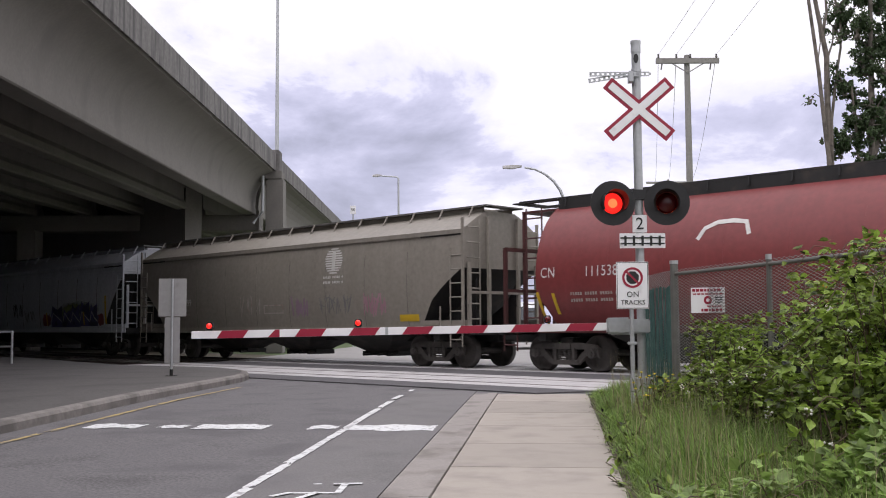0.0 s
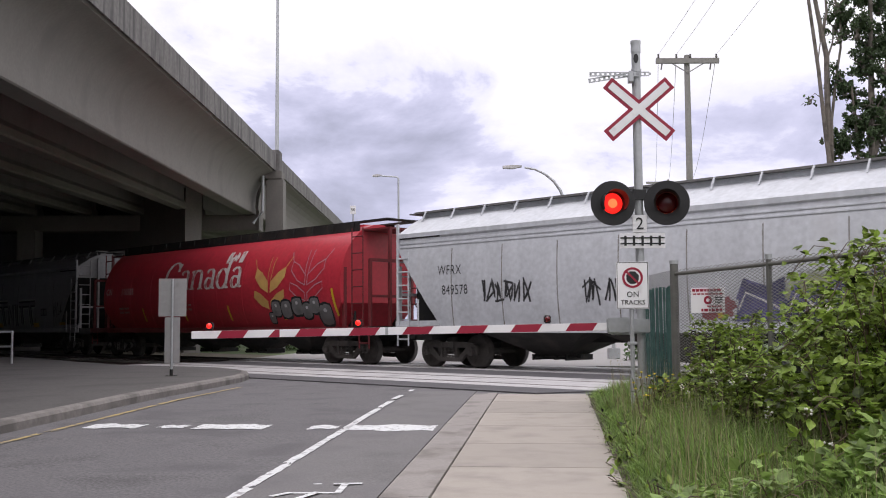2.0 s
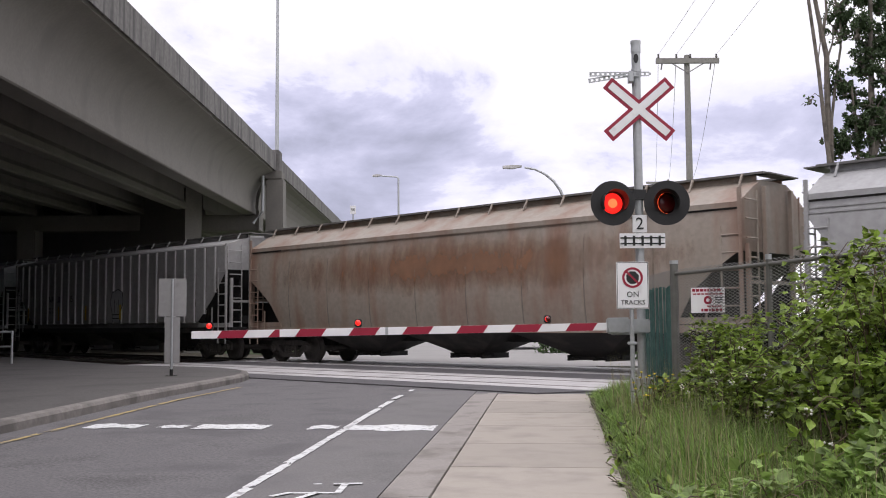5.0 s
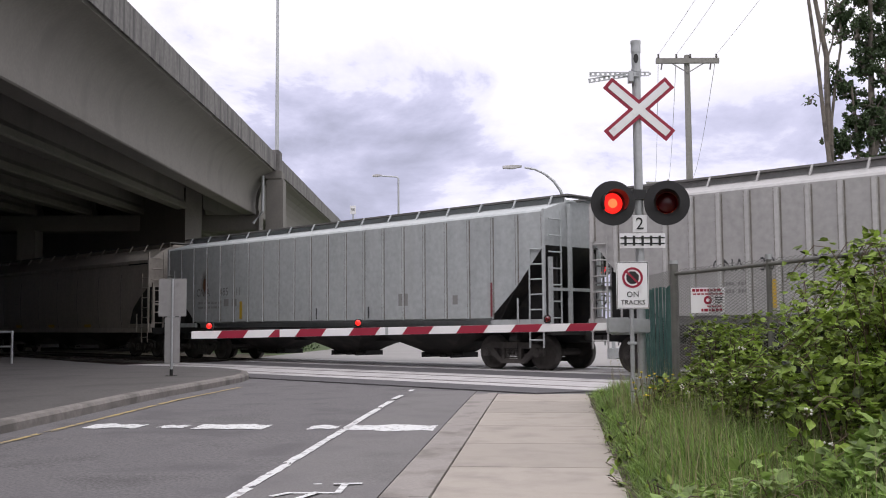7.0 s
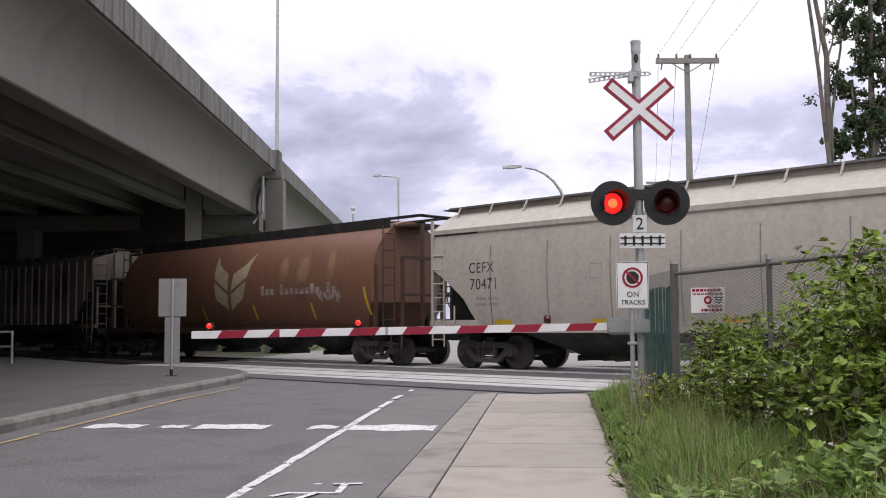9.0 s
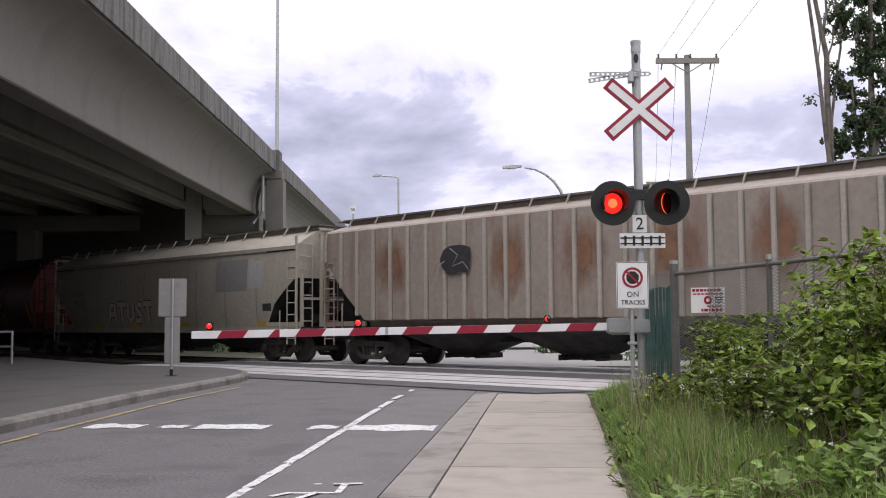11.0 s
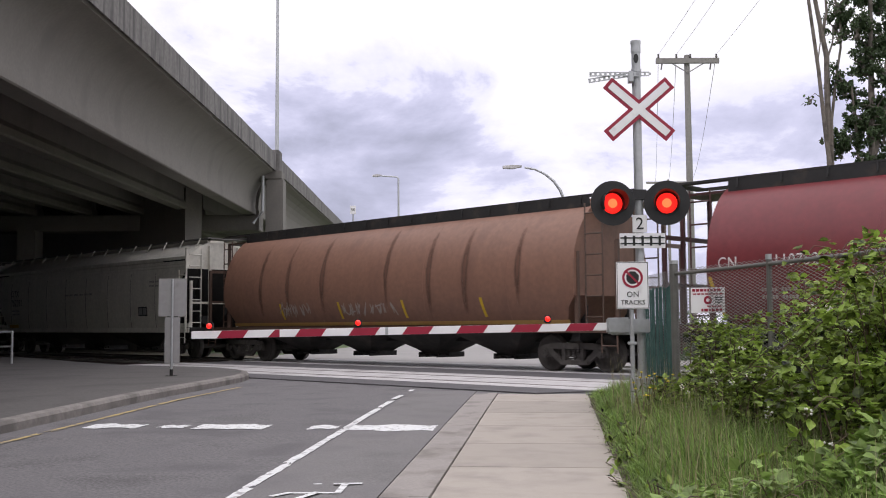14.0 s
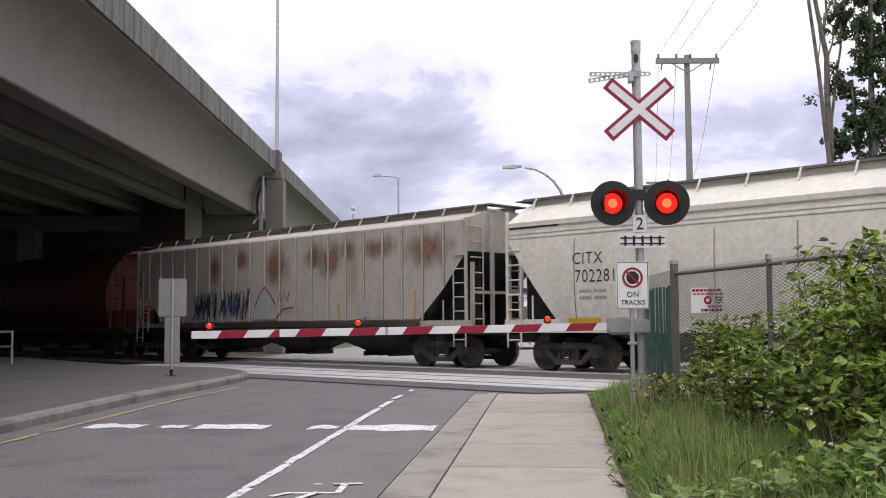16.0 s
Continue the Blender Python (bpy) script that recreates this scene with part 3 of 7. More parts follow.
def hopper_car(kind, length, coat, label, bays=3, frame_coat=None, ribs=0, rib_w=0.09, name="hopper_car", eaves=False):
    """A covered grain hopper: hull, sills, bays, trucks, end frames, roof walk. x runs along the rails."""
    car = empty(name, pose(0, 0, 0), label, "rail car", "grain train")
    fc = frame_coat or coat
    half = length / 2
    sill = half - 0.6
    reach = half - (1.85 if kind == "round" else 0.75)
    cut, run = {"round": (1.9, 0.45), "curved": (3.35, 1.7), "flat": (3.2, 1.85)}[kind]
    if kind == "curved" and not eaves:
        cut = 2.75
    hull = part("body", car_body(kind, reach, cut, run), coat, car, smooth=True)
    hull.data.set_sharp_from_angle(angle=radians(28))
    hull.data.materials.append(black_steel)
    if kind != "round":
        for f in hull.data.polygons:      # slope sheets over the trucks: dirt and shade painted as black
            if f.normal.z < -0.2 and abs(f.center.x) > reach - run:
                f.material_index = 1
    centre = half - 2.3
    # sills and end platforms
    bm = bmesh.new()
    for y in (-1.5, 1.5):
        box(bm, -sill, sill, y - 0.05, y + 0.05, 0.98, 1.16)
    part("side_sill", bm, black_steel if kind == "flat" else fc, car)
    bm = bmesh.new()
    box(bm, -sill, sill, -0.3, 0.3, 0.72, 1.05)
    for s in (-1, 1):
        box(bm, s * sill - 0.12, s * sill + 0.12, -1.5, 1.5, 0.92, 1.17)
        box(bm, s * (sill - 0.6) - 0.5, s * (sill - 0.6) + 0.5, -1.46, 1.46, 1.06, 1.12)
        box(bm, s * (sill - 1.3) - 0.12, s * (sill - 1.3) + 0.12, -1.46, 1.46, 0.78, 1.06)
    part("centre_sill", bm, black_steel, car)
    # bays under the hull
    span = (centre - 1.25) * 2
    pitch = span / bays
    for i in range(bays):
        c = -span / 2 + pitch * (i + 0.5)
        bm = bmesh.new()
        w = pitch * 0.5 - 0.02
        low = 0.26 if bays == 3 else 0.22
        loft(bm, [[(c + p * w * a, q * y, z) for p, q in ((-1, -1), (1, -1), (1, 1), (-1, 1))] for a, y, z in ((0.97, 1.42, 1.14), (0.93, 1.40, 1.02), (low + 0.1, 0.60, 0.50), (low, 0.44, 0.38), (low, 0.42, 0.27))])
        bay = part("hopper_bay", bm, bay_steel, car)
        bm = bmesh.new()
        g = w * low
        box(bm, c - g - 0.09, c + g + 0.09, -0.52, 0.52, 0.29, 0.35)
        for p in (-1, 1):
            box(bm, c + p * (g + 0.05) - 0.03, c + p * (g + 0.05) + 0.03, -0.56, 0.56, 0.25, 0.40)
            tube(bm, [(c + p * g * 0.6, -0.44, 0.30), (c + p * g * 0.6, -0.72, 0.30)], 0.035, 6)
        tube(bm, [(c + g, -0.5, 0.34), (c + g + 0.42, -0.5, 0.37)], 0.03, 6)
        tube(bm, [(c + g + 0.40, -0.5, 0.37), (c + g + 0.52, -0.5, 0.37)], 0.06, 8)
        part("outlet_gate", bm, black_steel, bay)
    # ends
    for s in (-1, 1):
        bm = bmesh.new()
        x = s * (sill - 0.06)
        top = 4.22 if kind != "flat" else 4.3
        for y in (-1.42, -0.62, 0.62, 1.42):
            box(bm, x - 0.045, x + 0.045, y - 0.045, y + 0.045, 1.1, top if abs(y) < 1 else (3.2 if kind == "round" else 2.9))
        if kind == "round":
            for y in (-1.42, 1.42):
                box(bm, s * (reach - 0.02) - 0.05, s * (reach - 0.02) + 0.05, y - 0.05, y + 0.05, 1.12, 3.0)
            box(bm, x - 0.04, x + 0.04, -1.42, 1.42, 3.12, 3.22)
            box(bm, min(x, s * reach), max(x, s * reach), -0.68, 0.68, 4.16, 4.22)
        box(bm, x - 0.03, x + 0.03, -1.42, 1.42, 2.04, 2.12)
        part("end_frame", bm, fc, car)
        for y in (-0.9, 0.9):
            bm = bmesh.new()
            prism(bm, [(s * (reach - 0.12), cut - 0.25), (s * (reach - run * 0.35), 1.12 + (cut - 1.12) * (0.65 if kind == "flat" else 0.42)), (s * (reach - run), 1.15), (s * (reach - 0.12), 1.15)], y - 0.04, y + 0.04)
            part("end_bracket", bm, black_steel, car)
        for y in (-1, 1):
            if kind == "round":
                part("ladder", ladder(s * (reach + 0.1), s * (reach + 0.62), y * 1.22, 1.1, 4.2, 6), fc, car)
                part("step_ladder", ladder(s * (sill - 0.05), s * (sill - 0.5), y * 1.48, 0.5, 1.15, 2), fc, car)
            else:
                part("ladder", ladder(s * (reach - 0.01), s * (reach - 0.46), y * 1.60, 0.6, 3.3, 7), fc, car)
                part("side_post", bbox(s * reach - 0.045, s * reach + 0.045, y * 1.58 - 0.03, y * 1.58 + 0.03, 1.0, 4.12, bev=0.008), fc, car)
                part("grab_rail", tubes([(s * (reach - 0.86), y * 1.6, 1.0), (s * (reach - 0.86), y * 1.6, 1.12 + (cut - 1.12) * 0.36)], r=0.025, sides=6), fc, car)
                rungs = [[(s * (reach + 0.1), y * 1.5, 1.35 + 0.42 * k), (s * (reach + 0.1), y * 1.0, 1.35 + 0.42 * k)] for k in range(7)]
                part("end_ladder", tubes([(s * (reach + 0.1), y * 1.0, 1.1), (s * (reach + 0.1), y * 1.0, 4.1)], *rungs, r=0.022, sides=6), fc, car)
                part("end_beam", bbox(min(s * (reach - run), s * sill), max(s * (reach - run), s * sill), y * 1.5 - 0.05, y * 1.5 + 0.05, 1.17, 1.32, bev=0.01), fc, car)
        if s > 0:
            bm = bmesh.new()
            tube(bm, [(sill - 0.1, 0.75 + 0.28 * math.cos(t), 1.95 + 0.28 * math.sin(t)) for t in (2 * math.pi * k / 20 for k in range(21))], 0.02, 6)
            for t in (0, 2.1, 4.2):
                tube(bm, [(sill - 0.1, 0.75, 1.95), (sill - 0.1, 0.75 + 0.28 * math.cos(t), 1.95 + 0.28 * math.sin(t))], 0.015, 6)
            part("brake_wheel", bm, black_steel, car)
            part("brake_cylinder", tubes([(reach - 1.0, -0.5, 1.45), (reach - 0.4, -0.5, 1.45)], r=0.16, sides=14), black_steel, car)
        share("coupler", COUPLER, car, Matrix.Translation((s * (half - 0.27), 0, 0)) @ (Matrix.Rotation(math.pi, 4, "Z") if s < 0 else Matrix()))
    # roof walk with its brackets, hatches
    bm = bmesh.new()
    rz = SECTIONS[kind][-1][0]
    wz = rz + (0.03 if kind == "round" else 0.11)
    for y in (-0.62, 0.62):
        box(bm, -sill, sill, y - 0.14, y + 0.14, wz, wz + 0.05)
    for s in (-1, 1):
        box(bm, s * sill - 0.3, s * sill + 0.1, -0.70, 0.70, wz, wz + 0.03)
    fy = 0.74 if kind == "round" else 0.60
    for y in (-fy, fy):
        part("roof_coaming", bbox(-reach + 0.1, reach - 0.1, y - 0.02, y + 0.02, rz - (0.26 if kind == "round" else 0.08), wz - 0.002, bev=0.006), black_steel if kind == "round" else coat, car)
    walkway = part("roof_walk", bm, black_steel if kind == "round" else walk_steel, car)
    n = 15
    bracket = bracket_mesh(kind, black_steel if kind == "round" else fc)
    for i in range(n):
        x = -reach + 0.35 + (2 * reach - 0.7) * i / (n - 1)
        for y in (0, 1):
            share("walk_bracket", bracket, walkway, Matrix.Translation((x, 0, rz)) @ Matrix.Rotation(math.pi * y, 4, "Z"))
    bm = bmesh.new()
    box(bm, -reach + 0.4, reach - 0.4, -0.3, 0.3, rz - 0.05, wz - 0.01)
    part("hatch", bm, coat, car)
    if ribs:
        for i in range(ribs):
            x = -reach + 0.03 + (2 * reach - 0.06) * i / (ribs - 1)
            low = 1.34
            if abs(x) > reach - run:
                low = max(low, 1.14 + (abs(x) - reach + run) / run * (cut - 1.14))
            for y in (-1, 1):
                part("side_rib", bbox(x - rib_w / 2, x + rib_w / 2, y * 1.57 - rib_w * 0.5, y * 1.57 + rib_w * 0.5, low, 4.04, bev=rib_w * 0.15), RIB_COAT[coat], car, "rib in a paler coat")
                for e in (-1, 1):      # dark strips paint the side shadow and dirt along each rib
                    bm = bmesh.new()
                    xe = x + e * (rib_w / 2 + 0.018)
                    box(bm, xe - 0.014, xe + 0.014, y * 1.566 - 0.004, y * 1.566 + 0.004, low + 0.02, 4.02)
                    part("weld_seam", bm, seam_dirt_shade, car)
    else:
        seam = seam_mesh(kind, 0.026, 0.006, seam_dirt_shade if kind == "curved" else coat)
        for i in range(8):
            x = (reach - 2.2) * (2 * i / 7 - 1)
            for y in (0, 1):
                share("seam", seam, car, Matrix.Translation((x, 0, 0)) @ Matrix.Rotation(math.pi * y, 4, "Z"))
    if eaves:
        for z in (3.42, 3.53):
            for y in (-1, 1):
                yy = y * half_width(kind, z)
                part("eave_rib", bbox(-reach + 0.02, reach - 0.02, yy - 0.022, yy + 0.022, z - 0.02, z + 0.02, bev=0.008), coat, car)
    # trucks
    for s in (-1, 1):
        truck = new("truck")
        truck.parent = car
        truck.location = (s * centre, 0, 0)
        for y in (-1, 1):
            share("side_frame", SIDE_FRAME, truck, Matrix.Translation((0, y * 1.0, 0)) @ (Matrix() if y < 0 else Matrix.Rotation(math.pi, 4, "Z")))
            for x in (-0.89, 0.89):
                share("wheel", WHEEL, truck, Matrix.Translation((x, y * 0.76, 0.457)) @ (Matrix() if y < 0 else Matrix.Rotation(math.pi, 4, "Z")))
        for x in (-0.89, 0.89):
            share("axle", AXLE, truck, Matrix.Translation((x, 0, 0.457)))
        share("bolster", BOLSTER, truck, Matrix())
    return car


bay_steel = material("sooty_bay_steel", (0.035, 0.032, 0.031), 0.75, vary=0.4, grain=7, bump=0.2, stain=(0.085, 0.072, 0.062), stain_at=(0.5, 0.8), stain_scale=1.8)
walk_steel = material("grating_steel", (0.16, 0.155, 0.15), 0.7, metal=0.3, vary=0.3, grain=25, stain=(0.09, 0.08, 0.07), stain_scale=2.0)
seam_dirt_shade = material("dusty_shade_seam", (0.16, 0.145, 0.125), 0.9, vary=0.3, grain=6, stain=(0.28, 0.26, 0.23), stain_scale=1.5)
JOINTS = [0.3, -18.55, -37.56, -56.4, -75.45, -94.6, -114.45, -133.8, -153.6, -173.05, -192.0, -211.6, -230.8, -249.85, -268.95, -288.35, -307.75, -326.7, -345.6]
red = paint("faded_red_paint", (0.185, 0.036, 0.036), (0.105, 0.024, 0.024), 0.5, 0.45)
bright_red = paint("bright_red_paint", (0.46, 0.03, 0.048), (0.31, 0.036, 0.042), 0.35, 0.42)
maroon = paint("maroon_paint", (0.15, 0.022, 0.026), (0.09, 0.017, 0.018), 0.45, 0.42)
dark_red = paint("dark_red_paint", (0.13, 0.018, 0.018), (0.09, 0.02, 0.02), 0.6)
olive = paint("olive_grey_paint", (0.245, 0.22, 0.19), (0.17, 0.155, 0.13), 0.5)
pale_grey = paint("pale_grey_paint", (0.52, 0.53, 0.56), (0.40, 0.39, 0.39), 0.35)
mid_grey = paint("mid_grey_paint", (0.325, 0.32, 0.325), (0.225, 0.215, 0.212), 0.45)
rusty = paint("rusty_tan_paint", (0.30, 0.255, 0.215), (0.17, 0.065, 0.035), 0.95)
rib_grey = paint("rib_grey_paint", (0.37, 0.36, 0.355), (0.25, 0.235, 0.225), 0.5)
cold_grey = paint("cold_grey_paint", (0.42, 0.44, 0.445), (0.33, 0.335, 0.335), 0.45)
tan = paint("tan_white_paint", (0.42, 0.38, 0.335), (0.29, 0.26, 0.222), 0.55)
brown = paint("brown_paint", (0.185, 0.088, 0.055), (0.09, 0.045, 0.032), 0.65)
rust_rib = paint("rust_streaked_paint", (0.30, 0.255, 0.22), (0.15, 0.075, 0.05), 0.75)
cream = paint("cream_paint", (0.40, 0.365, 0.31), (0.27, 0.24, 0.20), 0.55)
brown_light = paint("light_brown_paint", (0.22, 0.115, 0.08), (0.115, 0.058, 0.042), 0.6)
off_white = paint("off_white_paint", (0.62, 0.59, 0.525), (0.49, 0.445, 0.38), 0.4)
rust_white = paint("rust_patched_paint", (0.44, 0.41, 0.37), (0.24, 0.11, 0.06), 0.6)

CARS = [
    ("round", red, "faded red cylindrical grain hopper car on the far track", 4, 0),
    ("curved", olive, "olive-grey curved-side grain hopper car with pale logo", 3, 0),
    ("curved", pale_grey, "pale grey grain hopper car with purple graffiti", 3, 0),
    ("round", bright_red, "bright red cylindrical grain hopper car with white lettering", 4, 0),
    ("curved", mid_grey, "grey grain hopper car with large outlined graffiti", 3, 0),
    ("curved", rusty, "tan grain hopper car stained with brown rust", 3, 0),
    ("flat", rib_grey, "grey grain hopper car with upright side ribs", 3, 27),
    ("flat", cold_grey, "cold grey flat-sided grain hopper car with thin seams", 3, 22),
    ("curved", tan, "dusty tan-white curved-side grain hopper car", 3, 0),
    ("round", brown, "rusty brown cylindrical grain hopper car with wheat emblem", 4, 0),
    ("flat", rust_rib, "rust-streaked ribbed grain hopper car with black graffiti", 3, 25),
    ("curved", cream, "cream grain hopper car with painted-over grey patches", 3, 0),
    ("round", maroon, "maroon cylindrical grain hopper car with white lettering", 4, 0),
    ("round", brown_light, "dull brown cylindrical grain hopper car", 4, 0),
    ("curved", off_white, "off-white curved-side grain hopper car", 3, 0),
    ("flat", rust_white, "pale ribbed grain hopper car with rust patches", 3, 22),
    ("round", dark_red, "dark red cylindrical grain hopper car", 4, 0),
    ("curved", mid_grey, "grey curved-side grain hopper car", 3, 0),
]
# paler copy of each ribbed car's coat, so that the ribs stand out
RIB_COAT = {rib_grey: paint("pale_rib_grey", (0.46, 0.45, 0.445), (0.33, 0.315, 0.30), 0.4), cold_grey: paint("pale_rib_cold_grey", (0.47, 0.49, 0.495), (0.38, 0.385, 0.385), 0.4),
            rust_rib: paint("pale_rib_tan", (0.40, 0.36, 0.32), (0.26, 0.19, 0.15), 0.5), rust_white: paint("pale_rib_white", (0.50, 0.47, 0.43), (0.34, 0.25, 0.20), 0.45)}
# end and sill coats of the cylindrical cars, darkened to paint in their shade
SHADED_END = {red: paint("shaded_red_end", (0.075, 0.022, 0.022), (0.03, 0.016, 0.015), 0.6), bright_red: paint("shaded_bright_red_end", (0.15, 0.02, 0.024), (0.05, 0.018, 0.016), 0.6),
         maroon: paint("shaded_maroon_end", (0.055, 0.016, 0.016), (0.03, 0.014, 0.012), 0.6), dark_red: paint("shaded_dark_red_end", (0.06, 0.016, 0.016), (0.03, 0.014, 0.012), 0.6),
         brown: paint("shaded_brown_end", (0.075, 0.042, 0.03), (0.04, 0.025, 0.02), 0.6), brown_light: paint("shaded_light_brown_end", (0.10, 0.06, 0.045), (0.05, 0.032, 0.026), 0.6)}
train = []
for i, (kind, coat, label, bays, ribs) in enumerate(CARS):
    front, back = JOINTS[i], JOINTS[i + 1]
    car = hopper_car(kind, front - back, coat, label, bays, SHADED_END.get(coat), ribs, 0.11 if ribs > 22 else 0.05, eaves=coat in (off_white, pale_grey, mid_grey))
    mid = (front + back) / 2
    car.matrix_world = track_pose(mid, 0)
    train.append((car, mid))

# ---- crossing signal, barrier, signs ----
SIGNAL_Y = 14.4
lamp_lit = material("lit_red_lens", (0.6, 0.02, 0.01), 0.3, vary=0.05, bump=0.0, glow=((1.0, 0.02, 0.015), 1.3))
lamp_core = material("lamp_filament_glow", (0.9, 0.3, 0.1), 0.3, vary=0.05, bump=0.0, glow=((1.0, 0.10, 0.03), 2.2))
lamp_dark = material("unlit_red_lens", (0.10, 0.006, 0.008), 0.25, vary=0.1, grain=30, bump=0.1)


def disc(bm, r0, r1, y0, y1, n=32, cx=0.0, cz=0.0):
    """A ring or disc facing -y, from radius r0 to r1."""
    rings = []
    for y, r in ((y0, r0), (y0, r1), (y1, r1), (y1, r0)):
        rings.append([(cx + r * math.cos(2 * math.pi * k / n), y, cz + r * math.sin(2 * math.pi * k / n)) for k in range(n)])
    loft(bm, rings + [rings[0]], False)
    bmesh.ops.remove_doubles(bm, verts=bm.verts[:], dist=1e-5)


LENSES = []      # (object, which flash)


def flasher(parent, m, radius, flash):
    """A lamp cell: an added drum turns its glowing or dark lens to the road to imitate blinking."""
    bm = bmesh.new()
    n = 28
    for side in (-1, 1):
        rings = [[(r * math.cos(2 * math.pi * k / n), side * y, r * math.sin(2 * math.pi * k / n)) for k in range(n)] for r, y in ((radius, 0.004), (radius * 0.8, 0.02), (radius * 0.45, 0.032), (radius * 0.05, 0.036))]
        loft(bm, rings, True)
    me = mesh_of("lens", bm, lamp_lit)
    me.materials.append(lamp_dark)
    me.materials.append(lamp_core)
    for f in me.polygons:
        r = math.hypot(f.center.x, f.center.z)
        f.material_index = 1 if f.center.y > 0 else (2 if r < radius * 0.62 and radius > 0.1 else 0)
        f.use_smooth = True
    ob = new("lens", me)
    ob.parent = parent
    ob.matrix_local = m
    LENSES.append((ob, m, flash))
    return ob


def signal_head(parent, x, z, y, flash, turn=0.0):
    head = new("signal_head")
    head.parent = parent
    head.matrix_local = pose(x, y, z, 0, 0, turn)
    bm = bmesh.new()
    disc(bm, 0.165, 0.315, 0.0, 0.012, 40)
    part("background_disc", bm, signal_black, head)
    bm = bmesh.new()
    disc(bm, 0.0, 0.17, 0.09, 0.22, 28)
    disc(bm, 0.155, 0.175, 0.0, 0.1, 28)
    part("housing", bm, signal_black, head)
    bm = bmesh.new()
    n = 24
    arc = [math.radians(-35 + 250 * k / n) for k in range(n + 1)]
    rows = []
    for y1, r in ((0.0, 0.172), (-0.24, 0.180), (-0.24, 0.172), (0.0, 0.164)):
        rows.append([(r * math.cos(t), y1 * (1.0 if math.sin(t) > 0 else 1.0 + 0.6 * math.sin(t)), r * math.sin(t)) for t in arc])
    loft(bm, rows + [rows[0]], False, False)
    part("hood", bm, signal_black, head)
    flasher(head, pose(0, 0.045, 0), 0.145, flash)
    return head


def board(length, wide, thick, angle, y):
    bm = bmesh.new()
    box(bm, -length / 2, length / 2, y, y + thick, -wide / 2, wide / 2)
    bm.transform(Matrix.Rotation(radians(angle), 4, "Y"))
    return bm


signal = empty("crossing_signal", pose(2.775, SIGNAL_Y, -0.07, 0, 0, 0), "galvanised railway crossing signal mast with crossbuck and red lamps", "crossing signal")
bm = bmesh.new()
tube(bm, [(0, 0, 0), (0, 0, 1.2), (0, 0, 5.16)], 0.062, 20)
part("mast", bm, galvanised, signal)
bm = bmesh.new()
for z in (5.27, 4.86, 4.80):
    tube(bm, [(0, 0, z - 0.02), (0, 0, z + 0.02)], 0.074, 20)
tube(bm, [(0, 0, 5.12), (0, 0, 5.29)], 0.07, 20)
part("mast_cap", bm, galvanised, signal, "collared mast top")
bm = bmesh.new()
disc(bm, 0.0, 0.042, -0.070, -0.055, 20, -0.012, 5.02)
bm.transform(Matrix.Diagonal((0.8, 1, 1.6, 1)) @ Matrix.Translation((0, 0, -1.88)))
part("cable_hole", bm, sign_black, signal, "dark oval cable opening")
bm = bmesh.new()
tube(bm, [(0.0, 0, 0.0), (0, 0, 0.5)], 0.17, 12)
box(bm, -0.26, 0.26, -0.26, 0.26, -0.15, 0.06)
part("base", bm, galvanised, signal)
# bare bell bracket: two perforated straps
bm = bmesh.new()
for tilt, x0, x1, z in ((0.0, -0.68, 0.17, 4.79), (8.5, -0.70, -0.14, 4.80)):
    strap = bmesh.new()
    for e0, e1 in ((-0.032, -0.016), (0.016, 0.032)):
        box(strap, x0, x1, -0.10, -0.092, e0, e1)
    for j in range(int((x1 - x0) / 0.07) + 1):
        box(strap, x0 + 0.07 * j, x0 + 0.07 * j + 0.032, -0.0995, -0.0925, -0.016, 0.016)
    strap.transform(Matrix.Translation((0, 0.012 * bool(tilt), z)) @ Matrix.Rotation(radians(-tilt), 4, "Y"))
    piece = bpy.data.meshes.new("strap")
    strap.to_mesh(piece)
    strap.free()
    bm.from_mesh(piece)
box(bm, -0.12, -0.06, -0.12, 0.02, 4.68, 4.83)
part("bracket", bm, galvanised, signal, "empty galvanised strap bracket")
cross = new("crossbuck")
cross.parent = signal
cross.location = (0.015, -0.09, 4.285)
for k, a in enumerate((41, -41)):
    part("board", board(1.17, 0.20, 0.012, a, -0.002 * k), sign_red, cross, "red-edged board")
for k, a in enumerate((41, -41)):
    part("inset", board(1.07, 0.108, 0.004, a, -0.007 - 0.002 * k), sign_white, cross, "white reflective inset")
bm = tubes([(-0.38, -0.02, 3.07), (0.42, -0.02, 3.07)], r=0.028)
box(bm, -0.09, 0.09, -0.09, 0.09, 3.0, 3.14)
part("crossarm", bm, signal_black, signal)
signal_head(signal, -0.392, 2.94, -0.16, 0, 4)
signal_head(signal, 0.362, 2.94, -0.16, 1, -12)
plate = part("number_plate", bbox(-0.115, 0.09, -0.10, -0.094, 2.53, 2.78, bev=0.003), sign_white, signal, "grey plate with track count")
lettering("numeral", "2", 0.24, sign_black, signal, Matrix.Translation((-0.012, -0.104, 2.65)))
plate = part("track_plate", bbox(-0.30, 0.34, -0.11, -0.104, 2.31, 2.52, bev=0.004), sign_white, signal, "white plate with a track symbol")
bm = bmesh.new()
for z in (2.375, 2.455):
    box(bm, -0.29, 0.33, -0.117, -0.112, z - 0.009, z + 0.009)
for k in range(5):
    x = -0.22 + 0.12 * k
    box(bm, x - 0.016, x + 0.016, -0.119, -0.113, 2.345, 2.485)
part("track_symbol", bm, sign_black, plate)
bm = bbox(-0.20, 0.10, -0.14, 0.12, 1.12, 1.32, bev=0.02)
part("gate_machine", bm, galvanised, signal, "grey barrier machine box")

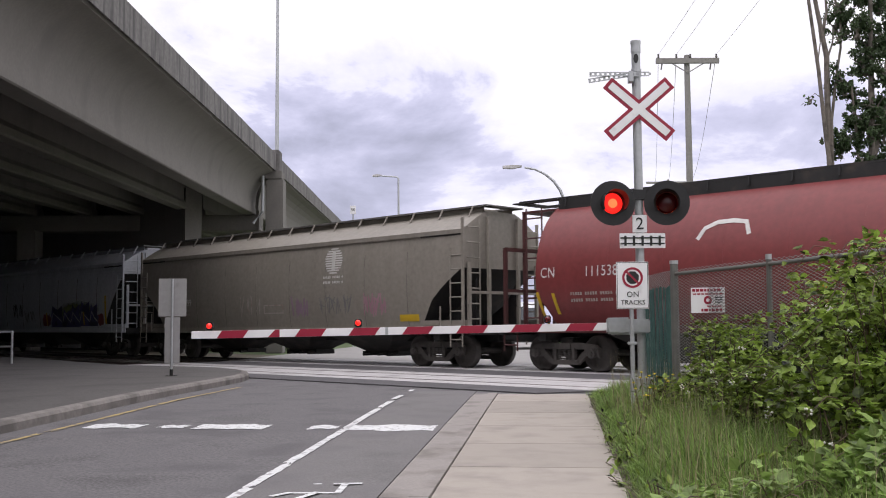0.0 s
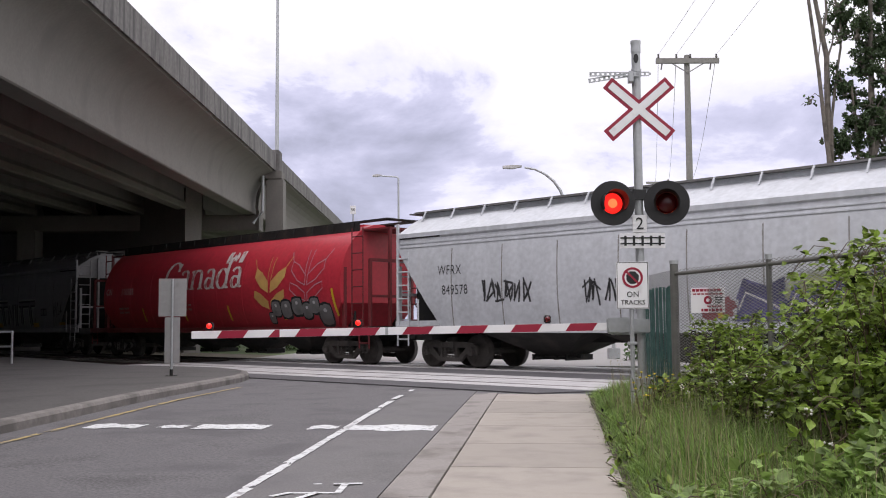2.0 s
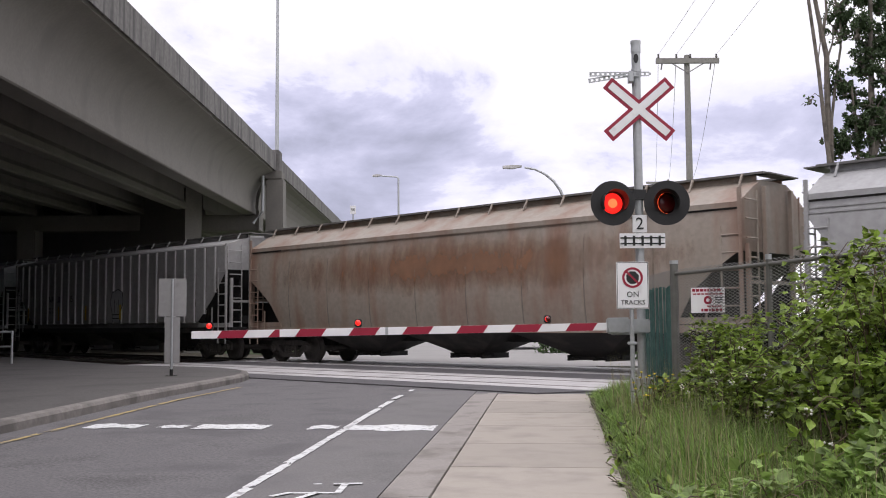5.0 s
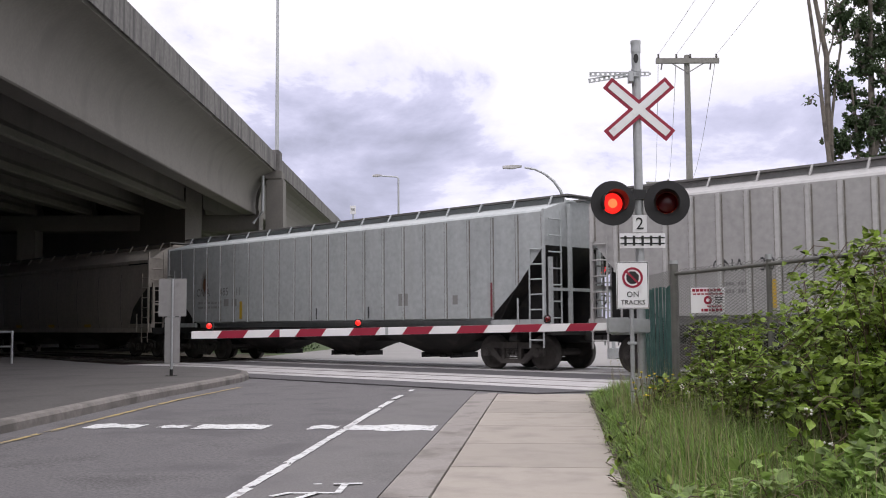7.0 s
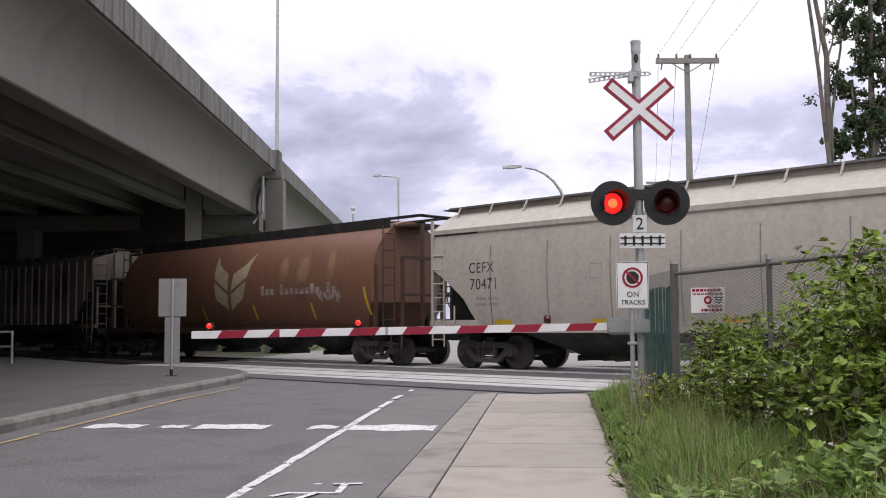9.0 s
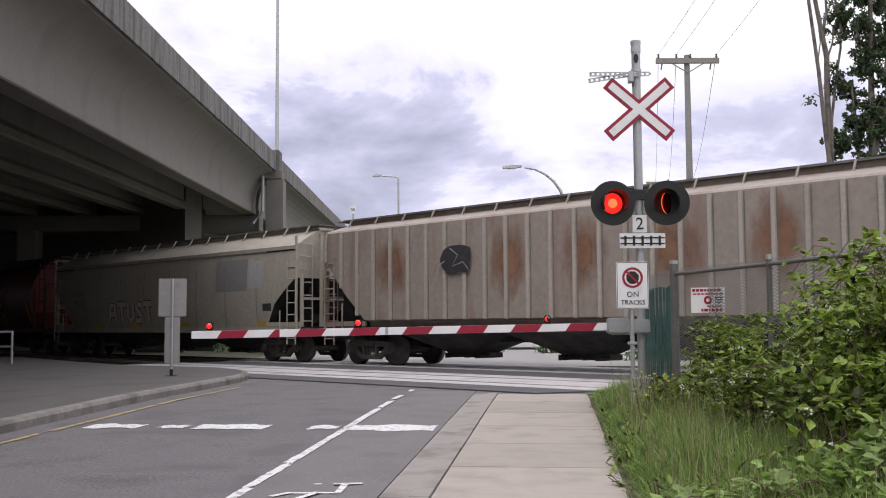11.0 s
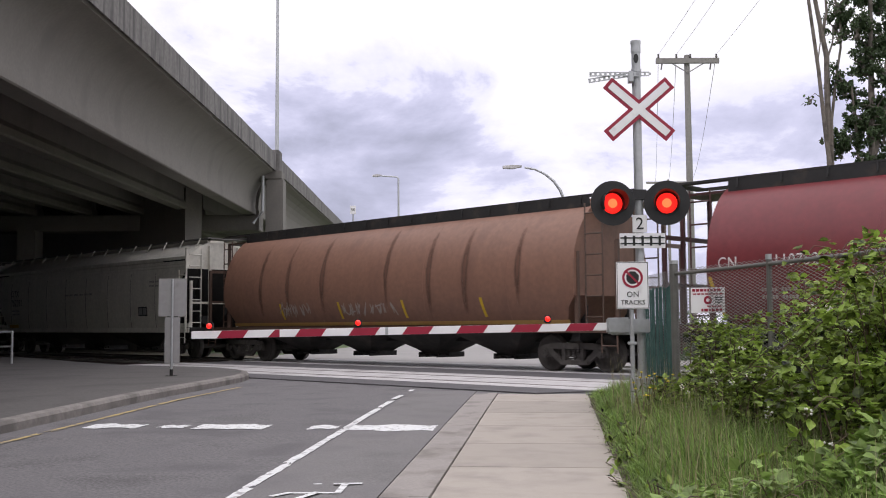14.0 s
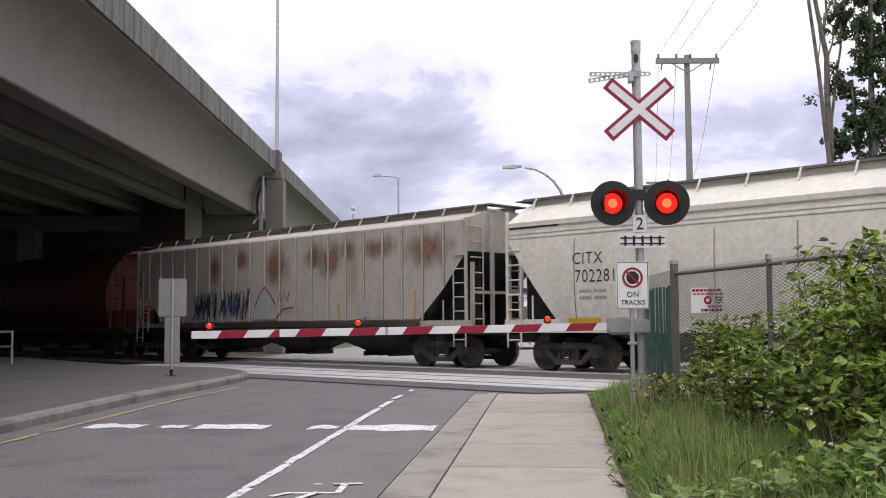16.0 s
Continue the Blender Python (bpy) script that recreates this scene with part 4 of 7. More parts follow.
# barrier arm, lowered across the lane
arm = empty("barrier_arm", pose(2.26, SIGNAL_Y - 0.30, 1.15, 0, -0.80, 0), "lowered red and white striped barrier arm with red lamps", "barrier")
L = 5.72
part("pole", bbox(-L, 0, -0.012, 0.012, -0.053, 0.053, bev=0.004), sign_white, arm, "white enamelled arm board")
part("joint", bbox(-L + 2.66, -L + 2.70, -0.018, 0.018, -0.055, 0.055, bev=0.003), galvanised, arm, "overlapped joint of the arm")
for start, w in ((0.347, 0.36), (1.05, 0.16), (1.42, 0.36), (2.155, 0.36), (2.89, 0.36), (3.63, 0.37), (4.375, 0.37), (5.13, 0.37)):
    x = -L + start
    bm = bmesh.new()
    prism(bm, [(x, -0.052), (x + w, -0.052), (x + w + (0.075 if w > 0.2 else 0.0), 0.052), (x + (0.075 if w > 0.2 else 0.10), 0.052)], -0.016, -0.0125)
    part("stripe", bm, sign_red, arm, "red slanted stripe")
bm = bbox(-0.02, 0.30, -0.05, 0.05, -0.10, 0.12, bev=0.02)
box(bm, 0.05, 0.34, 0.03, 0.05, -0.12, 0.06)
part("arm_bracket", bm, galvanised, arm, "grey arm bracket with counterweight plate")
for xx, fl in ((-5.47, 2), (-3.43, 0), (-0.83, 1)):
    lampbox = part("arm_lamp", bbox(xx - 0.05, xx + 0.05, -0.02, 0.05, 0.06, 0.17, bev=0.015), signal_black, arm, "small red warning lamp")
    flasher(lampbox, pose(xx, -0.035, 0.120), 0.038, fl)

# no-stopping sign on its own post
sign = empty("no_stopping_sign", pose(2.497, 13.6, -0.11), "white no stopping on tracks sign on a steel post", "road sign")
part("post", tubes([(0, 0, -0.3), (0, 0, 2.08)], r=0.03, sides=12), galvanised, sign)
bm = bbox(-0.205, 0.222, -0.05, -0.042, 1.49, 2.115, bev=0.003)
panel = part("panel", bm, sign_white, sign)
bm = bmesh.new()
for x0, x1, z0, z1 in ((-0.197, 0.214, 2.100, 2.107), (-0.197, 0.214, 1.498, 1.505), (-0.197, -0.190, 1.498, 2.107), (0.207, 0.214, 1.498, 2.107)):
    box(bm, x0, x1, -0.0525, -0.0505, z0, z1)
part("border", bm, sign_black, panel)
bm = bmesh.new()
disc(bm, 0.107, 0.137, -0.056, -0.051, 36, 0.01, 1.905)
part("ring", bm, sign_red, panel, "red prohibition ring")
bm = bmesh.new()
pts = [(0.01 + 0.088 * math.cos(math.radians(22.5 + 45 * k)), 1.905 + 0.088 * math.sin(math.radians(22.5 + 45 * k))) for k in range(8)]
prism(bm, pts, -0.0545, -0.051)
part("octagon", bm, sign_black, panel, "black stop octagon")
bm = board(0.23, 0.026, 0.002, 45, 0)
bm.transform(Matrix.Translation((0.01, -0.058, 1.905)))
part("slash", bm, sign_red, panel)
lettering("word", "ON", 0.105, sign_black, panel, Matrix.Translation((0.01, -0.0525, 1.68)))
lettering("word", "TRACKS", 0.088, sign_black, panel, Matrix.Translation((0.01, -0.0525, 1.575)))
part("clamp", bbox(-0.06, 0.06, -0.045, 0.045, 1.02, 1.06, bev=0.01), galvanised, sign)

# rear of two signs on the island
back = empty("island_sign", pose(-5.89, 22.3, 0.128) @ Matrix.Diagonal((0.832, 0.832, 0.905, 1)), "grey backs of two road signs on a post", "road sign")
part("post", tubes([(0, -0.04, 0.0), (0, -0.04, 2.32)], r=0.032, sides=12), galvanised, back)
part("upper_panel", bbox(-0.37, 0.36, 0.0, 0.005, 1.42, 2.33, bev=0.03 * 0.06), sign_back, back, "square grey sign back")
part("lower_panel", bbox(-0.20, 0.20, 0.0, 0.005, 0.30, 1.40, bev=0.0015), sign_back, back, "narrow grey sign back")
part("sleeve", tubes([(0, -0.04, 0.0), (0, -0.04, 0.16)], r=0.045, sides=12), sign_black, back)
part("foot_plate", bbox(-0.12, 0.12, -0.15, 0.07, -0.005, 0.015, bev=0.004), black_steel, back)

# hand rail on the island
rail = empty("hand_rail", pose(-12.85, 30.6, 0.14, 0, 0, 8), "grey tubular hand rail on the island", "railing")
part("top_rail", tubes([(0, 0, 0.93), (-2.6, 0, 0.93)], r=0.035), galvanised, rail)
part("middle_rail", tubes([(0, 0, 0.5), (-2.6, 0, 0.5)], r=0.028), galvanised, rail)
for x in (0, -1.3, -2.6):
    part("post", tubes([(x, 0, -0.05), (x, 0, 0.96)], r=0.035), galvanised, rail)

# ---- chain link fence ----
FENCE = [(3.05, 15.8), (3.07, 13.6), (3.63, 11.4), (4.12, 9.2), (4.62, 7.0), (5.1, 4.8)]
fence_dark = material("weathered_post_steel", (0.145, 0.142, 0.13), 0.65, 0.3, vary=0.2, grain=14)
wire = material("chain_wire", (0.19, 0.188, 0.18), 0.55, 0.4, vary=0.2, grain=30, bump=0)
green_slat = material("green_plastic_slat", (0.062, 0.128, 0.115), 0.9, vary=0.45, grain=16, stain=(0.12, 0.19, 0.175), stain_scale=4.0, spec=0.1)
fence = empty("chain_link_fence", pose(0, 0, 0), "galvanised chain link fence with steel posts beside the tracks", "fence")
ZB, ZT = -0.08, 1.84
for i, (x, y) in enumerate(FENCE):
    big = i == 1
    part("post", tubes([(x, y, -0.3), (x, y, 1.985 if big else 1.9)], r=0.055 if big else 0.032, sides=12), fence_dark, fence, "thick weathered corner post" if big else "")
    bm = bmesh.new()
    tube(bm, [(x, y, 1.975 if big else 1.89), (x, y, 2.02 if big else 1.95)], 0.060 if big else 0.036, 12)
    part("post_cap", bm, galvanised, fence)


def weave(a, b, z0, z1, mesh=0.11, rise=0.038, r=0.0042):
    """Chain link between two posts: zigzag wires."""
    a, b = Vector((*a, 0)), Vector((*b, 0))
    length = (b - a).length
    d = (b - a) / length
    bm = bmesh.new()
    n = int(length / mesh)
    m = int((z1 - z0) / rise)
    across, up = Vector((-d.y, d.x, 0)) * r, Vector((0, 0, r))
    for i in range(n):
        last = None
        for j in range(m + 1):
            off = (i + (j % 2) * 1.0) * mesh
            p = a + d * min(off, length) + Vector((0, 0, z0 + (z1 - z0) * j / m))
            ring = [bm.verts.new(p + up), bm.verts.new(p + across), bm.verts.new(p - up), bm.verts.new(p - across)]
            if last:
                for k in range(4):
                    bm.faces.new((last[k], last[(k + 1) % 4], ring[(k + 1) % 4], ring[k]))
            last = ring
    # second set, the mirror of the first
    for i in range(n):
        last = None
        for j in range(m + 1):
            off = (i + 1 - (j % 2) * 1.0) * mesh
            p = a + d * min(off, length) + Vector((0, 0, z0 + (z1 - z0) * j / m))
            ring = [bm.verts.new(p + up), bm.verts.new(p + across), bm.verts.new(p - up), bm.verts.new(p - across)]
            if last:
                for k in range(4):
                    bm.faces.new((last[k], last[(k + 1) % 4], ring[(k + 1) % 4], ring[k]))
            last = ring
    return bm


for i, (a, b) in enumerate(zip(FENCE, FENCE[1:])):
    tagged(part("wire_mesh", weave(a, b, 0.0, 1.90), wire, fence, "woven diamond wire"), kind="stuff")
    if i:
        part("top_rail", tubes([(*a, ZT), (*b, ZT)], r=0.024, sides=10), fence_dark, fence)
# faded green slats woven into the end panel
rnd = random.Random(8)
for k in range(15):
    y = 13.72 + 0.135 * k
    top = 1.70 - 0.03 * rnd.random() - (0.0 if k < 11 else 0.05 * (k - 10))
    bm = bmesh.new()
    x = 3.065 - 0.008 * (k / 15) - 0.022
    lean = rnd.uniform(-0.03, 0.03)
    vs = [(x, y, 0.02), (x + rnd.uniform(-0.01, 0.01), y + lean, top)]
    wv = 0.05
    loft(bm, [[(vx - 0.003, vy - wv, vz), (vx + 0.003, vy - wv, vz), (vx + 0.003, vy + wv, vz), (vx - 0.003, vy + wv, vz)] for vx, vy, vz in vs])
    part("privacy_slat", bm, green_slat, fence, "faded green privacy slat")

# warning board wired to the fence; its small print becomes bars
notice = empty("fence_notice", pose(3.10, 12.82, 1.315, 0, 0, -24) @ Matrix.Diagonal((0.9, 1, 0.95, 1)), "small white notice with red print on the fence", "sign")
part("panel", bbox(0.0, 0.46, -0.012, -0.008, 0.0, 0.33, bev=0.001), sign_white, notice)
rnd = random.Random(12)
for z, x0, x1, h in ((0.295, 0.02, 0.44, 0.035), (0.245, 0.03, 0.43, 0.018), (0.035, 0.14, 0.44, 0.035), (0.085, 0.22, 0.43, 0.018)):
    x = x0
    while x < x1 - 0.03:
        w = rnd.uniform(0.025, 0.055)
        bm = bmesh.new()
        box(bm, x, min(x + w, x1), -0.0165, -0.0125, z - h / 2, z + h / 2)
        part("print_bar", bm, sign_red, notice, "red bar of small print")
        x += w + 0.012
bm = bmesh.new()
disc(bm, 0.025, 0.055, -0.0165, -0.0125, 20, 0.23, 0.165)
part("symbol", bm, sign_red, notice)
bm = bmesh.new()
for k in range(3):
    box(bm, 0.33, 0.43, -0.0165, -0.0125, 0.13 + 0.03 * k, 0.143 + 0.03 * k)
part("small_print", bm, sign_black, notice)

# ---- lettering, emblems and graffiti on the cars ----
ink_white = material("white_marking", (0.62, 0.60, 0.58), 0.6, vary=0.15, grain=8, bump=0, stain=(0.35, 0.22, 0.2), stain_at=(0.58, 0.8), stain_scale=3)
ink_dull = material("dull_white_marking", (0.36, 0.32, 0.29), 0.7, vary=0.2, grain=8, bump=0, stain=(0.2, 0.12, 0.1), stain_at=(0.5, 0.75), stain_scale=3)
ink_black = material("black_marking", (0.03, 0.03, 0.032), 0.6, vary=0.2, grain=8, bump=0, stain=(0.12, 0.12, 0.12), stain_at=(0.6, 0.9), stain_scale=4)
ink_grey = material("grey_marking", (0.17, 0.165, 0.165), 0.6, vary=0.2, grain=6, bump=0, stain=(0.08, 0.08, 0.08), stain_at=(0.5, 0.8), stain_scale=3)
ink_soft = material("soft_grey_marking", (0.25, 0.245, 0.24), 0.6, vary=0.15, grain=6, bump=0)
ink_yellow = material("yellow_marking", (0.55, 0.36, 0.02), 0.5, vary=0.12, grain=8, bump=0)
ink_gold = material("gold_marking", (0.52, 0.32, 0.10), 0.6, vary=0.15, grain=6, bump=0, stain=(0.40, 0.16, 0.08), stain_at=(0.5, 0.8), stain_scale=3)
ink_violet = material("violet_spray", (0.10, 0.09, 0.24), 0.6, vary=0.2, grain=4, bump=0, stain=(0.035, 0.035, 0.08), stain_at=(0.48, 0.56), stain_scale=2.2)
ink_lime = material("lime_spray", (0.33, 0.36, 0.16), 0.7, vary=0.15, grain=4, bump=0, stain=(0.45, 0.46, 0.4), stain_scale=2)
ink_crimson = material("crimson_spray", (0.22, 0.05, 0.06), 0.6, vary=0.2, grain=4, bump=0)
ink_pink = material("pink_spray", (0.36, 0.20, 0.24), 0.7, vary=0.2, grain=4, bump=0)
ink_mauve = material("mauve_spray", (0.25, 0.17, 0.22), 0.7, vary=0.2, grain=4, bump=0)
ink_blue = material("blue_spray", (0.06, 0.09, 0.25), 0.6, vary=0.2, grain=4, bump=0)
ink_rust = material("rust_bloom", (0.25, 0.125, 0.07), 0.9, vary=0.35, grain=4, bump=0.1)
ink_patch = material("grey_overpaint", (0.26, 0.25, 0.25), 0.6, vary=0.1, grain=4, bump=0)
ink_pale = material("pale_mint_spray", (0.50, 0.52, 0.47), 0.6, vary=0.12, grain=4, bump=0)
ink_bulb = material("pale_grey_spray", (0.40, 0.40, 0.41), 0.6, vary=0.1, grain=4, bump=0)


def feather(m, scale, bias, most=0.85):
    """Thins a sprayed or rusty film towards its rim and in ragged holes."""
    nt = m.node_tree
    co = nt.nodes.new("ShaderNodeTexCoord")
    far = nt.nodes.new("ShaderNodeVectorMath")
    far.operation = "SUBTRACT"
    far.inputs[1].default_value = (0.5, 0.5, 0.5)
    nt.links.new(co.outputs["Generated"], far.inputs[0])
    flat = nt.nodes.new("ShaderNodeVectorMath")
    flat.operation = "MULTIPLY"
    flat.inputs[1].default_value = (1, 0, 1)
    nt.links.new(far.outputs[0], flat.inputs[0])
    ln = nt.nodes.new("ShaderNodeVectorMath")
    ln.operation = "LENGTH"
    nt.links.new(flat.outputs[0], ln.inputs[0])
    mp = nt.nodes.new("ShaderNodeMapping")
    mp.inputs["Scale"].default_value = (1, 1, 0.35)
    nt.links.new(co.outputs["Object"], mp.inputs[0])
    nz = nt.nodes.new("ShaderNodeTexNoise")
    nz.inputs["Scale"].default_value, nz.inputs["Detail"].default_value, nz.inputs["Roughness"].default_value = scale, 6, 0.65
    nt.links.new(mp.outputs[0], nz.inputs["Vector"])
    mix = nt.nodes.new("ShaderNodeMath")
    mix.operation = "MULTIPLY_ADD"
    mix.inputs[1].default_value, mix.inputs[2].default_value = -1.5, bias
    nt.links.new(ln.outputs[1], mix.inputs[0])
    ad = nt.nodes.new("ShaderNodeMath")
    nt.links.new(mix.outputs[0], ad.inputs[0])
    nt.links.new(nz.outputs[0], ad.inputs[1])
    rp = nt.nodes.new("ShaderNodeMapRange")
    rp.inputs[1].default_value, rp.inputs[2].default_value, rp.inputs[4].default_value = 0.42, 0.9, most
    nt.links.new(ad.outputs[0], rp.inputs[0])
    nt.links.new(rp.outputs[0], nt.nodes["Principled BSDF"].inputs["Alpha"])


ink_worn = material("worn_white_wordmark", (0.60, 0.57, 0.55), 0.6, vary=0.2, grain=10, bump=0, stain=(0.36, 0.16, 0.15), stain_at=(0.50, 0.62), stain_scale=5)
ink_cream = material("cream_marking", (0.42, 0.35, 0.23), 0.6, vary=0.2, grain=6, bump=0, stain=(0.28, 0.19, 0.11), stain_at=(0.5, 0.75), stain_scale=3)
ink_ghost = material("ghost_of_an_emblem", (0.17, 0.062, 0.03), 0.7, vary=0.2, grain=4, bump=0)
ink_tanned = material("bleached_brown_film", (0.30, 0.17, 0.10), 0.8, vary=0.2, grain=4, bump=0)
ink_umber = material("dark_dust_film", (0.13, 0.065, 0.045), 0.9, vary=0.2, grain=4, bump=0)
ink_grime = material("brown_grime_film", (0.19, 0.16, 0.13), 0.9, vary=0.2, grain=4, bump=0)
feather(ink_grime, 1.2, 0.35)
feather(ink_tanned, 1.6, 0.6)
feather(ink_umber, 1.8, 0.6)
feather(ink_rust, 2.2, 0.62, 0.7)
feather(ink_lime, 2.5, 0.75)


DRAWN_AHEAD = {7: 0.8, 8: 0.8}     # markings that sit off the middle of their car


def on_side(car_index, bm, mat, name, label="", layer=1):
    """Lays a flat drawing in x and z onto the near side of a car, following its bulge."""
    car, _ = train[car_index]
    kind = CARS[car_index][0]
    bmesh.ops.translate(bm, verts=bm.verts[:], vec=(DRAWN_AHEAD.get(car_index, 0.0), 0, 0))
    zs = [v.co.z for v in bm.verts]
    z = math.floor(min(zs) / 0.1) * 0.1 + 0.1
    while z < max(zs):
        bmesh.ops.bisect_plane(bm, geom=bm.verts[:] + bm.edges[:] + bm.faces[:], plane_co=(0, 0, z), plane_no=(0, 0, 1))
        z += 0.1
    for v in bm.verts:
        v.co.y = -half_width(kind, v.co.z) - 0.006 * layer - (0.005 if kind == "round" else 0.0)
    me = bpy.data.meshes.new(name)
    for f in bm.faces:
        f.normal_update()
        if f.normal.y > 0:
            f.normal_flip()
    bm.to_mesh(me)
    bm.free()
    me.materials.append(mat)
    ob = new(name, me)
    ob.parent = car
    return tagged(ob, label, kind="stuff" if name in ("graffiti", "small_print", "stencil_box", "emblem", "lettering") else "")


def words(i, text, x, z, size, mat, wide=1.0, name="lettering", label="", layer=1, bold=0.0):
    cu = bpy.data.curves.new(name, "FONT")
    cu.body, cu.size, cu.align_x, cu.align_y, cu.resolution_u, cu.offset = text, size, "CENTER", "CENTER", 6, bold
    cu.space_character = 1.1
    tmp = bpy.data.objects.new(name, cu)
    me = bpy.data.meshes.new_from_object(tmp)
    bpy.data.objects.remove(tmp)
    bm = bmesh.new()
    bm.from_mesh(me)
    bm.transform(Matrix(((wide, 0, 0, x), (0, 0, 0, 0), (0, 1, 0, z), (0, 0, 0, 1))))
    return on_side(i, bm, mat, name, label, layer)


def wordmark(x, z, size, wide):
    """The large word in a seriffed hand: thick uprights, thin turns, feet on the stems."""
    cu = bpy.data.curves.new("wordmark", "FONT")
    cu.body, cu.size, cu.align_x, cu.align_y, cu.space_character = "Canada", size, "CENTER", "CENTER", 1.1
    tmp = bpy.data.objects.new("wordmark", cu)
    me = bpy.data.meshes.new_from_object(tmp)
    bpy.data.objects.remove(tmp)
    xs, ys = [v.co.x * wide + x for v in me.vertices], [v.co.y + z for v in me.vertices]

    def arc(cx, cz, rx, rz, a0, a1, n=18):
        return [(cx + rx * math.cos(radians(a0 + (a1 - a0) * k / n)), cz + rz * math.sin(radians(a0 + (a1 - a0) * k / n))) for k in range(n + 1)]

    def small_a(o):
        return [arc(o + 0.36, 0.68, 0.26, 0.27, 160, 0) + [(o + 0.62, 0.3), (o + 0.64, 0.14)] + arc(o + 0.76, 0.16, 0.12, 0.12, 190, 300, 6), arc(o + 0.33, 0.28, 0.23, 0.26, 60, 330), [(o + 0.45, 0.5), (o + 0.62, 0.56)]]

    def stem(xa, z0, z1):
        return [[(xa, z0), (xa, (z0 + z1) / 2), (xa, z1)], [(xa - 0.2, z0 + 0.03), (xa + 0.2, z0 + 0.03)], [(xa - 0.22, z1 - 0.08), (xa, z1 - 0.03)]]

    lines = [arc(0.62, 0.72, 0.52, 0.70, 42, 318, 26), [(1.02, 0.95), (1.02, 1.36)]]
    lines += small_a(1.28) + small_a(3.28) + small_a(5.22)
    lines += stem(2.36, 0.0, 0.95) + [arc(2.68, 0.62, 0.31, 0.32, 165, 0, 12) + [(2.99, 0.3), (2.99, 0.0)], [(2.79, 0.03), (3.19, 0.03)]]
    lines += stem(4.93, 0.0, 1.45) + [arc(4.58, 0.47, 0.34, 0.46, 35, 325)]
    sx, sz = (max(xs) - min(xs)) / 6.1, (max(ys) - min(ys)) / 1.46
    for pts in lines:
        bm = bmesh.new()
        path = [Vector((min(xs) + px * sx, 0, min(ys) + pz * sz)) for px, pz in pts]
        last = None
        for k, q in enumerate(path):
            d = (path[min(k + 1, len(path) - 1)] - path[max(k - 1, 0)]).normalized()
            half = (0.035 + 0.085 * abs(d.z)) * sz
            side = Vector((-d.z, 0, d.x)) * half
            pair = (bm.verts.new(q + side), bm.verts.new(q - side))
            if last:
                bm.faces.new((last[0], last[1], pair[1], pair[0]))
            last = pair
        yield bm


def poly(points):
    bm = bmesh.new()
    f = bm.faces.new([bm.verts.new((x, 0, z)) for x, z in points])
    bmesh.ops.triangulate(bm, faces=[f])
    return bm


def rects(items):
    bm = bmesh.new()
    for x0, x1, z0, z1 in items:
        bm.faces.new([bm.verts.new((x, 0, z)) for x, z in ((x0, z0), (x1, z0), (x1, z1), (x0, z1))])
    return bm


def strokes(lines, w):
    bm = bmesh.new()
    for pts in lines:
        pts = [Vector((x, 0, z)) for x, z in pts]
        last = None
        for k, p in enumerate(pts):
            d = (pts[min(k + 1, len(pts) - 1)] - pts[max(k - 1, 0)]).normalized()
            side = Vector((-d.z, 0, d.x)) * w / 2
            pair = (bm.verts.new(p + side), bm.verts.new(p - side))
            if last:
                bm.faces.new((last[0], last[1], pair[1], pair[0]))
            last = pair
    return bm


def scrawl(x0, x1, z0, z1, n, seed):
    """Sprayed loops and slashes that spell nothing."""
    rnd = random.Random(seed)
    lines = []
    for k in range(n):
        cx = x0 + (x1 - x0) * (k + 0.5) / n
        w = (x1 - x0) / n * 0.5
        m = rnd.randint(4, 6)
        pts = [(cx + w * rnd.uniform(-1, 1), (z0 if (j + k) % 2 else z1) + (z1 - z0) * rnd.uniform(-0.12, 0.2) * (1 if (j + k) % 2 else -1)) for j in range(m)]
        out = []
        for (xa, za), (xb, zb) in zip(pts, pts[1:]):
            for q in (0.0, 0.35, 0.7):
                bow = math.sin(q * math.pi) * 0.12 * w
                out.append((xa + (xb - xa) * q + bow, za + (zb - za) * q))
        lines.append(out + [pts[-1]])
        if rnd.random() < 0.4:
            lines.append([(cx - w, z0 + (z1 - z0) * rnd.random()), (cx + w, z0 + (z1 - z0) * rnd.random())])
    return lines


def ragged(x0, x1, z0, z1, seed, n=26, rough=0.18):
    rnd = random.Random(seed)
    cx, cz, rx, rz = (x0 + x1) / 2, (z0 + z1) / 2, (x1 - x0) / 2, (z1 - z0) / 2
    out = []
    for k in range(n):
        t = 2 * math.pi * k / n
        q = 1 + rnd.uniform(-rough, rough)
        sq = 1 / max(abs(math.cos(t)), abs(math.sin(t))) ** 0.55
        out.append((cx + rx * math.cos(t) * q * sq * 0.9, max(z0 - 0.05, cz + rz * math.sin(t) * q * sq * 0.9)))
    return out


def yellow_bars(i, xs, z=1.66, lean=0.05):
    for x in xs:
        on_side(i, poly([(x - 0.05 - lean, z + 0.26), (x + 0.05 - lean, z + 0.26), (x + 0.05 + lean, z - 0.26), (x - 0.05 + lean, z - 0.26)]), ink_yellow, "reflector_bar", "yellow reflective bar")


def small_print(i, x, z, n=2, mat=None, w=0.9):
    on_side(i, rects([(x + 0.075 * k, x + 0.075 * k + 0.05, z - 0.16 * r, z - 0.16 * r + 0.075) for r in range(n) for k in range(int(w / 0.075)) if k % 6 != 5]), mat or ink_dull, "small_print", "bars of small stencilled print")


